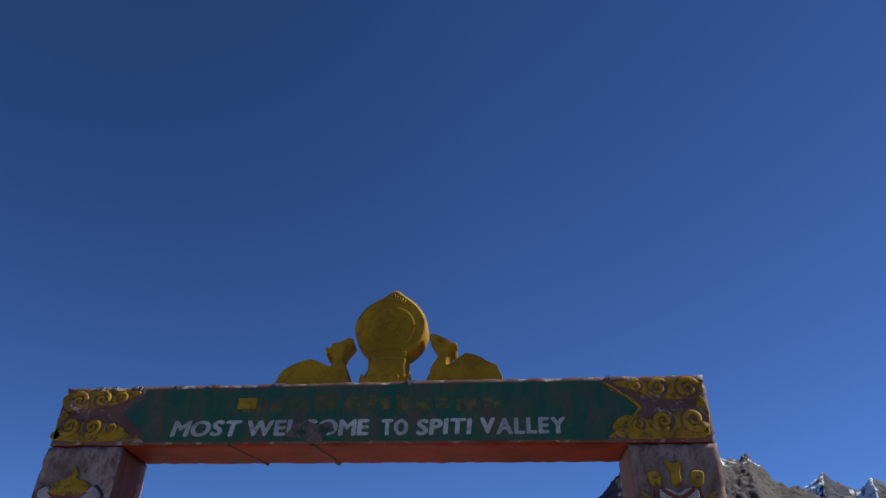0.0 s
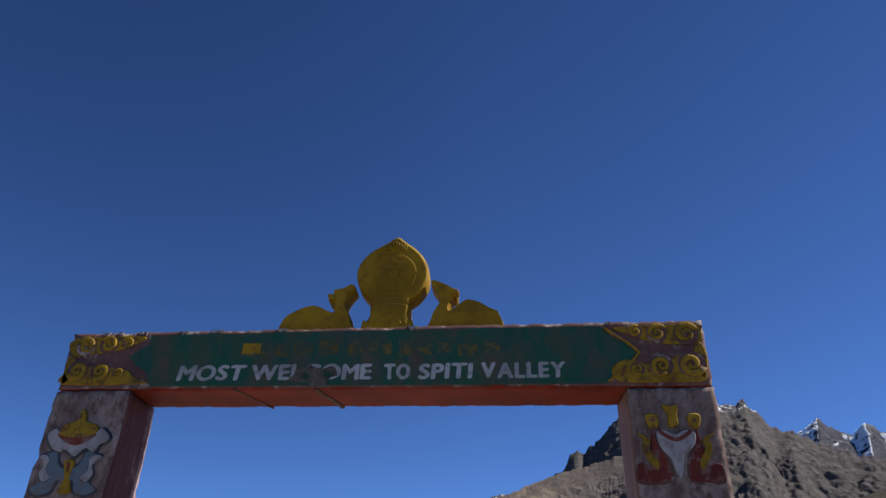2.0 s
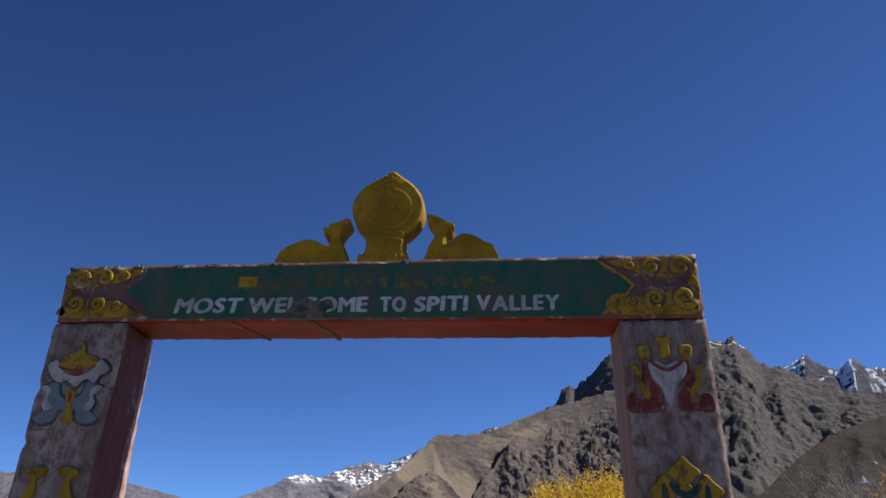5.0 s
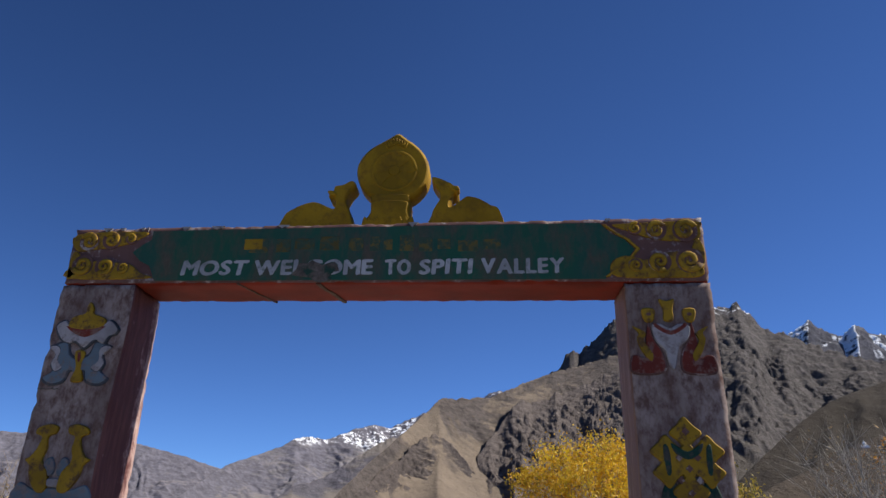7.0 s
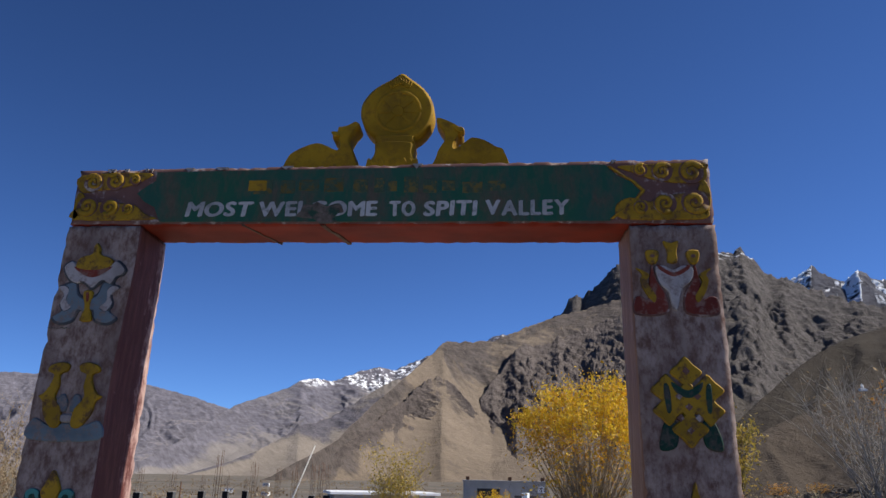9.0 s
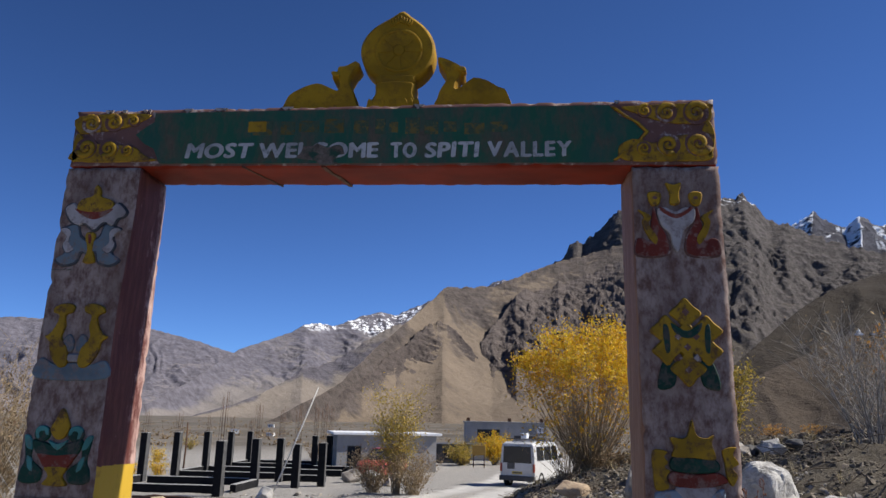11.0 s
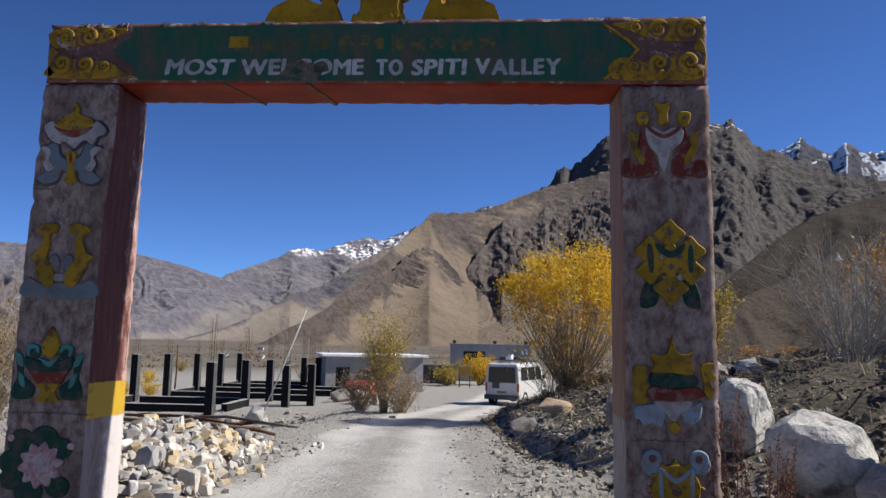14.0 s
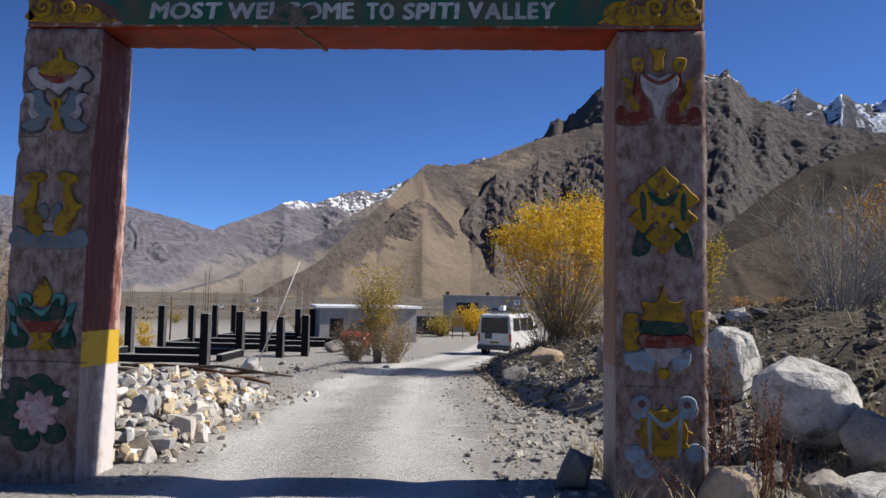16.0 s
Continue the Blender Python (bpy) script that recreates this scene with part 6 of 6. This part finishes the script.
def weed(x, y, n, tall, spread, seed, lean=(0, 0)):
    rnd = random.Random(seed)
    root = empty("dry_weed", "clump of rust brown dried weed stalks with seed heads", "weed", at_land(x, y, -0.02), 0, "dried weeds by the gate")
    for k in range(n):
        a, r, h = rnd.uniform(0, 6.3), spread * rnd.uniform(0, 1), tall * rnd.uniform(0.55, 1.0)
        base = Vector((rnd.gauss(0, 0.05), rnd.gauss(0, 0.05), 0))
        tip = base + Vector((math.cos(a) * r + lean[0], math.sin(a) * r + lean[1], h))
        pts = [tuple(base.lerp(tip, t) + Vector((0, 0, 0.04 * math.sin(3 * t)))) for t in (0, 0.35, 0.7, 1.0)]
        bm = bmesh.new()
        add_tube(bm, pts, [0.0055, 0.0048, 0.0038, 0.002], 5)
        for _ in range(int(46 * h)):
            t = rnd.uniform(0.38, 1.0)
            p = base.lerp(tip, t) + Vector((rnd.gauss(0, 0.011), rnd.gauss(0, 0.011), rnd.gauss(0, 0.01)))
            q = p + Vector((rnd.gauss(0, 0.012), rnd.gauss(0, 0.012), rnd.uniform(0.01, 0.035)))
            add_tube(bm, [tuple(p), tuple(p.lerp(q, 0.5)), tuple(q)], [0.002, 0.0055, 0.001], 4, cap=False)
        part("stalk", bm, STALK, root)


weed(3.22, -0.22, 9, 1.40, 0.10, 2)
weed(3.56, -0.25, 14, 1.15, 0.16, 3, (0.04, 0))
weed(3.02, -0.30, 3, 0.66, 0.06, 4, (-0.42, 0))
weed(3.75, -0.1, 5, 0.75, 0.2, 5)


def grass(n, seed, area):
    """Dry grass blades in tufts."""
    rnd = random.Random(seed)
    bm = bmesh.new()
    for _ in range(n):
        cx, cy = area(rnd)
        z = land(cx, cy)
        for _ in range(rnd.randint(8, 18)):
            a, l = rnd.uniform(0, 6.3), rnd.uniform(0.10, 0.34)
            b = Vector((cx + rnd.gauss(0, 0.05), cy + rnd.gauss(0, 0.05), z - 0.01))
            d = Vector((math.cos(a) * rnd.uniform(0.2, 0.8), math.sin(a) * rnd.uniform(0.2, 0.8), 1)).normalized()
            s = Vector((-math.sin(a), math.cos(a), 0)) * 0.004
            m = b + d * l * 0.6
            t = b + d * l + Vector((math.cos(a), math.sin(a), -0.3)) * l * 0.2
            vs = [bm.verts.new(p) for p in (b - s, b + s, m + s, m - s, t)]
            bm.faces.new(vs[:4])
            bm.faces.new((vs[3], vs[2], vs[4]))
    return tagged(part("dry_grass", bm, STRAW), "dry straw-coloured grass tufts among stones", "grass", kind="stuff")


def grass_area(rnd):
    k = rnd.random()
    if k < 0.45:
        return rnd.uniform(2.3, 5.5), rnd.uniform(-0.8, 1.6)
    y = rnd.uniform(2, 20)
    return float(np.interp(y, *TOE)) + rnd.uniform(0.1, 7.0), y


grass(260, 6, grass_area)


def far_shrubs(n, seed):
    """Low scrub scattered over the valley floor, far off."""
    rnd, nr = random.Random(seed), np.random.RandomState(seed)
    cs = []
    for _ in range(n):
        a, d = radians(rnd.uniform(-38, 16)), rnd.uniform(60, 520)
        x, y = EYE.x + d * math.sin(a), EYE.y + d * math.cos(a)
        if x > float(np.interp(y, *TOE)) - 1 and y < 70:
            continue
        h, w, z = rnd.uniform(0.4, 1.6), rnd.uniform(0.6, 2.6), land(x, y, False)
        for _ in range(26):
            cs.append((x + rnd.gauss(0, w * 0.5), y + rnd.gauss(0, w * 0.5), z + h * abs(rnd.gauss(0, 0.5))))
    root = crown_mesh("far_scrub", cs, 0.22, LEAF_DRY, None, nr, "dry brown scrub dotted over the valley floor")
    return tagged(root, category="scrub", kind="stuff")


far_shrubs(520, 41)


# ---- boulders, rubble, loose stones ----
GREYROCK = surf("grey_boulder", (0.30, 0.285, 0.26), (0.64, 0.615, 0.57), 3.5, 26, 0.92, 0.05, jitter=True, stain=(0.16, 0.148, 0.13), stain_scale=3.4, stain_cut=(0.50, 0.66))
DARKROCK = surf("dark_slate_rock", (0.07, 0.068, 0.066), (0.17, 0.165, 0.16), 3.0, 25, 0.9, 0.02, jitter=True)
OCHREROCK = surf("ochre_rock", (0.27, 0.19, 0.12), (0.45, 0.36, 0.26), 3.0, 25, 0.92, 0.02, jitter=True, stain=(0.35, 0.34, 0.33), stain_scale=2.0)
BROWNROCK = surf("brown_grey_rock", (0.19, 0.168, 0.145), (0.40, 0.36, 0.315), 3.0, 25, 0.92, 0.02, jitter=True)


def boulder(x, y, sx, sy, sz, mat, label, seed, rz=0, rx=0, ry=0, sink=0.25, rough=0.05, corners=13):
    bm = rock_bm(seed, corners, 5, rough)
    bmesh.ops.scale(bm, vec=(sx, sy, sz), verts=bm.verts)
    ob = part("boulder", bm, mat)
    low = min((pose(0, 0, 0, rx, ry, rz) @ v.co).z for v in ob.data.vertices)
    ob.matrix_basis = pose(x, y, land(x, y) - low - sink * sz, rx, ry, rz)
    return tagged(ob, label, "boulder", "boulders beside the gate")


boulder(4.50, 3.2, 0.54, 0.50, 0.56, GREYROCK, "pale grey boulder with dark streaks on the bank", 22, 60, 20, -10, corners=26, rough=0.07)
boulder(4.64, 1.25, 0.56, 0.50, 0.47, GREYROCK, "big pale grey sunlit boulder beside the gate", 23, -15, 12, 30, sink=0.0, rough=0.035, corners=70)
boulder(4.93, 0.55, 0.36, 0.33, 0.36, BROWNROCK, "rounded grey brown boulder among bigger boulders", 25, 40, corners=24)
boulder(5.42, 0.55, 0.40, 0.45, 0.60, BROWNROCK, "brown grey boulder at the bank's foot", 27, 10, corners=22)
boulder(3.36, -0.20, 0.34, 0.24, 0.26, OCHREROCK, "ochre angular stone at the foot of the gate post", 29, 25)
boulder(2.12, 0.25, 0.32, 0.22, 0.22, DARKROCK, "dark stone lying against the gate post", 31, 60)
boulder(4.15, -0.05, 0.26, 0.20, 0.22, BROWNROCK, "angular grey stone below the big boulder", 33, 15)
boulder(4.52, -0.05, 0.34, 0.24, 0.24, GREYROCK, "flat grey stone below the big boulder", 35, 30)
boulder(4.0, 0.65, 0.28, 0.22, 0.18, DARKROCK, "shadowed dark stone below the big boulder", 36, 30)
boulder(3.52, 5.6, 0.36, 0.34, 0.42, BROWNROCK, "rounded brown boulder behind the gate post", 37, 0)
boulder(2.85, 8.9, 0.42, 0.34, 0.34, OCHREROCK, "tan boulder on the edge of the bank", 39, 30)
boulder(2.3, 8.7, 0.40, 0.30, 0.20, BROWNROCK, "low brown boulder on the edge of the bank", 40, 10)
boulder(-6.1, 18.3, 0.45, 0.40, 0.42, GREYROCK, "grey stone block holding a leaning pole", 41, 10)
for k, (x, y, s) in enumerate(((-6.9, 17.9, 0.28), (-7.4, 18.2, 0.25), (-6.6, 18.8, 0.3), (-5.4, 18.6, 0.16), (-3.9, 26.0, 0.55), (-5.0, 27.5, 0.6), (-2.9, 26.5, 0.5), (-2.6, 22.5, 0.35), (-3.2, 21.8, 0.4), (-1.2, 15.2, 0.13))):
    boulder(x, y, s, s * 0.85, s * 0.65, (GREYROCK, BROWNROCK)[k % 2], "loose grey stone beside the building site", 50 + k, 37 * k)
for k in range(9):
    r = random.Random(200 + k)
    boulder(7.0 + r.uniform(-0.9, 0.9), 9.4 + r.uniform(-0.5, 0.5), 0.32, 0.24, 0.16, (BROWNROCK, GREYROCK, DARKROCK)[k % 3], "flat stone of a tumbled wall on the bank", 70 + k, 40 * k, sink=-0.3 if k > 5 else 0.2)

# rubble heap: every stone on its own


def rubble_material(joined):
    m, nt, b, v = start("rubble_stone", 0.92, jitter=True)
    oi = nt.nodes.new("ShaderNodeNewGeometry") if joined else nt.nodes.new("ShaderNodeObjectInfo")
    r = ramp_node(nt, [(0.0, (0.42, 0.41, 0.40)), (0.2, (0.66, 0.61, 0.54)), (0.42, (0.30, 0.25, 0.20)), (0.54, (0.66, 0.53, 0.34)), (0.76, (0.56, 0.53, 0.49)), (0.88, (0.80, 0.79, 0.76))])
    r.color_ramp.interpolation = "CONSTANT"
    nt.links.new(oi.outputs["Random Per Island" if joined else "Random"], r.inputs[0])
    n, g = noise_node(nt, v, 5.0, 6.0, 0.7), noise_node(nt, v, 30.0, 4.0, 0.7)
    f = math_node(nt, "ADD", math_node(nt, "MULTIPLY", n, 0.6), math_node(nt, "MULTIPLY", g, 0.4))
    sh = ramp_node(nt, [(0.35, (0.55, 0.54, 0.52)), (0.62, (1.0, 1.0, 1.0))])
    nt.links.new(f, sh.inputs[0])
    nt.links.new(mix_node(nt, 1.0, r.outputs[0], sh.outputs[0], "MULTIPLY"), b.inputs["Base Color"])
    bump(nt, b, f, 0.8, 0.012)
    return m


def block_bm(seed):
    """A broken building stone: a rough block with knocked corners."""
    rnd = random.Random(seed)
    bm = bmesh.new()
    a, b, c = rnd.uniform(0.7, 1.0), rnd.uniform(0.55, 0.9), rnd.uniform(0.45, 0.8)
    for sx in (-1, 1):
        for sy in (-1, 1):
            for sz in (-1, 1):
                cut = rnd.uniform(0.15, 0.75)
                for ax in range(3):
                    k = [1.0, 1.0, 1.0]
                    k[ax] = 1 - cut
                    bm.verts.new((sx * a * k[0] * rnd.uniform(0.74, 1.08), sy * b * k[1] * rnd.uniform(0.74, 1.08), sz * c * k[2] * rnd.uniform(0.74, 1.08)))
    bmesh.ops.convex_hull(bm, input=bm.verts[:])
    for v in [v for v in bm.verts if not v.link_faces]:
        bm.verts.remove(v)
    bm.verts.index_update()
    return bm


RUBBLE = rubble_material(False)
RUBBLE_FILL = rubble_material(True)
stone_meshes = []
for k in range(10):
    bm = block_bm(300 + k)
    me = bpy.data.meshes.new("stone")
    bm.to_mesh(me)
    bm.free()
    me.materials.append(RUBBLE)
    stone_meshes.append(me)
heap = empty("rubble_heap", "heap of broken white, ochre and grey building stones", "rubble", (0, 0, 0))
rnd = random.Random(8)


def heap_height(x, y):
    """The heap leans against the roadside and runs back from the gate post."""
    t = (y - 0.7) / 6.2
    mid, half = -2.75 - 1.2 * t, 1.15 + 0.5 * t
    u = abs(x - mid) / half
    return max(0.0, 0.52 * (1 - u * u)) * ease(-0.02, 0.16, t) * (1 - ease(0.75, 1.05, t))


made = 0
while made < 300:
    y = rnd.uniform(0.65, 7.2)
    x = rnd.uniform(-5.4, -1.55)
    h = heap_height(x, y)
    if h <= 0.01 and rnd.random() > 0.08:
        continue
    if h <= 0.01 and not (-3.2 < x < -1.5 - 0.12 * y):
        continue
    s = rnd.uniform(0.075, 0.135) * (1.3 if rnd.random() < 0.2 else 0.95) * (0.55 if h <= 0.01 else 1)
    if x + s > -2.06 and y - s < 0.62:
        continue
    shared("stone", rnd.choice(stone_meshes), Matrix.LocRotScale((x, y, land(x, y) + h * rnd.uniform(0.55, 1.0) + s * 0.35), Euler([rnd.uniform(0, 6.3) for _ in range(3)]), (s, s * rnd.uniform(0.7, 1.1), s * rnd.uniform(0.55, 0.9))), heap)
    made += 1
bm = bmesh.new()
n = 40
grid = [[bm.verts.new((-5.6 + 4.3 * i / n, 0.6 + 6.9 * j / n, land(-5.6 + 4.3 * i / n, 0.6 + 6.9 * j / n) - 0.03 + 0.72 * heap_height(-5.6 + 4.3 * i / n, 0.6 + 6.9 * j / n))) for i in range(n + 1)] for j in range(n + 1)]
for j in range(n):
    for i in range(n):
        bm.faces.new((grid[j][i], grid[j][i + 1], grid[j + 1][i + 1], grid[j + 1][i]))
part("rubble_core", bm, BROWNROCK, heap, "earth and small rubble inside the heap")

# rusty bars and branches thrown over the heap
for k in range(13):
    r = random.Random(400 + k)
    x, y = r.uniform(-5.6, -3.0), r.uniform(7.0, 8.8)
    a, l = r.uniform(-0.5, 0.35), r.uniform(1.4, 3.2)
    pts = []
    for i in range(6):
        t = i / 5 - 0.5
        px, py = x + math.cos(a) * l * t, y + math.sin(a) * l * t - 0.5 * t
        pts.append((px, py, land(px, py) + heap_height(px, py) + 0.16 + 0.05 * k / 3 + 0.22 * (0.25 - t * t) * r.uniform(0.2, 1.6)))
    rr = r.uniform(0.022, 0.05)
    tagged(part("branch", tube(pts, [rr, rr, rr * 0.95, rr * 0.9, rr * 0.8, rr * 0.6], 7), (RUST, BARK)[k % 2]), "brown bent branch lying across the rubble heap", "branch", "branches on the rubble")


def scatter(name, n, seed, area, sizes, flat, material, label, lift=0.25, over=None, blocky=False):
    """Many loose stones in one mesh."""
    nr, rnd = np.random.RandomState(seed), random.Random(seed)
    kinds = []
    for k in range(5):
        bm = block_bm(seed * 10 + k) if blocky else hull_bm(seed * 10 + k, 9)
        kinds.append((np.array([v.co for v in bm.verts]), np.array([[v.index for v in f.verts] for f in bm.faces])))
        bm.free()
    vs, fs, base = [], [], 0
    for _ in range(n):
        x, y = area(rnd)
        s = sizes[0] * (sizes[1] / sizes[0]) ** (rnd.random() ** 1.7)
        v, f = kinds[rnd.randrange(5)]
        m = np.array(Euler((rnd.gauss(0, 0.35), rnd.gauss(0, 0.35), rnd.uniform(0, 6.3))).to_matrix())
        sc = np.array([s, s * rnd.uniform(0.6, 1.0), s * rnd.uniform(*flat)])
        vs.append((v * sc) @ m.T + np.array([x, y, land(x, y) + lift * sc[2] + (over(x, y) if over else 0.0)]))
        fs.append(f + base)
        base += len(v)
    me = bpy.data.meshes.new(name)
    me.from_pydata(np.concatenate(vs).tolist(), [], np.concatenate(fs).tolist())
    me.materials.append(material)
    return tagged(new(name, me), label, "stones", kind="stuff")


SHARD = surf("slate_shards", (0.066, 0.054, 0.041), (0.24, 0.204, 0.158), 4, 25, 0.8, 0.006, vary=0.75, island=True)
PEBBLE = surf("grey_gravel", (0.20, 0.182, 0.155), (0.44, 0.405, 0.350), 5, 40, 0.95, 0.004, vary=0.4, island=True)


def bank_area(rnd):
    y = rnd.uniform(-1.5, 24)
    return float(np.interp(y, *TOE)) + 11.0 * rnd.random() ** 1.3 - 0.3, y


def verge_area(rnd):
    while True:
        y = -4 + 26 * rnd.random() ** 1.5
        x = rnd.uniform(-7, 4.2)
        r = abs(x - float(np.interp(y, *ROAD)))
        if r > 1.15 + 0.5 * rnd.random() and not (-2.9 < x < -2.05 and -0.05 < y < 0.6) and not (2.42 < x < 3.26 and -0.05 < y < 0.6):
            return x, y


def track_area(rnd):
    y = -3 + 22 * rnd.random() ** 1.4
    return float(np.interp(y, *ROAD)) + rnd.uniform(-1.4, 1.4), y


def right_area(rnd):
    while True:
        x, y = rnd.uniform(1.5, 5.8), rnd.uniform(-1.0, 9.0)
        if not (2.40 < x < 3.28 and -0.1 < y < 0.65) and x > 1.4 + 0.1 * rnd.random():
            return x, y


scatter("slate_shards", 23000, 11, bank_area, (0.014, 0.085), (0.3, 0.8), SHARD, "dark slate shards covering the bank")
scatter("slate_shards", 2200, 19, bank_area, (0.05, 0.15), (0.3, 0.7), SHARD, "larger slate slabs strewn over the bank")
scatter("loose_gravel", 9000, 12, verge_area, (0.012, 0.055), (0.4, 0.8), PEBBLE, "loose grey gravel along the track")
scatter("loose_gravel", 900, 13, track_area, (0.006, 0.018), (0.4, 0.8), PEBBLE, "fine gravel on the track")
scatter("loose_stones", 4200, 14, right_area, (0.012, 0.085), (0.4, 0.8), PEBBLE, "loose grey stones at the foot of the bank")
scatter("loose_stones", 350, 15, lambda r: (r.uniform(-9, -4.5), r.uniform(8, 22)), (0.05, 0.22), (0.4, 0.8), PEBBLE, "loose grey stones around the building site")


def heap_area(rnd):
    while True:
        x, y = rnd.uniform(-5.4, -1.5), rnd.uniform(0.62, 7.4)
        if heap_height(x, y) > 0.02 or rnd.random() < 0.1:
            if not (x > -2.2 and y < 0.66):
                return x, y


scatter("rubble_fill", 900, 18, heap_area, (0.05, 0.10), (0.6, 1.0), RUBBLE_FILL, "smaller broken stones filling the heap", lift=0.5, over=lambda x, y: 0.80 * heap_height(x, y), blocky=True)
scatter("rubble_chips", 900, 17, heap_area, (0.02, 0.075), (0.5, 0.9), PEBBLE, "small stone chips in the rubble heap", over=lambda x, y: 0.78 * heap_height(x, y))


def twig_litter(n, seed):
    """Dead twigs lying over the bank."""
    rnd = random.Random(seed)
    bm = bmesh.new()
    for _ in range(n):
        x, y = bank_area(rnd)
        a, l = rnd.uniform(0, 6.3), rnd.uniform(0.15, 0.75)
        pts = []
        for t in (-0.5, 0.0, 0.5):
            px, py = x + math.cos(a) * l * t, y + math.sin(a) * l * t
            pts.append((px, py, land(px, py) + 0.04 + rnd.uniform(0, 0.12) + 0.1 * abs(t)))
        add_tube(bm, pts, [0.008, 0.007, 0.003], 3, cap=False)
    return tagged(part("twig_litter", bm, BARK), "dead brown twigs lying over the bank", "twigs", kind="stuff")


twig_litter(900, 19)
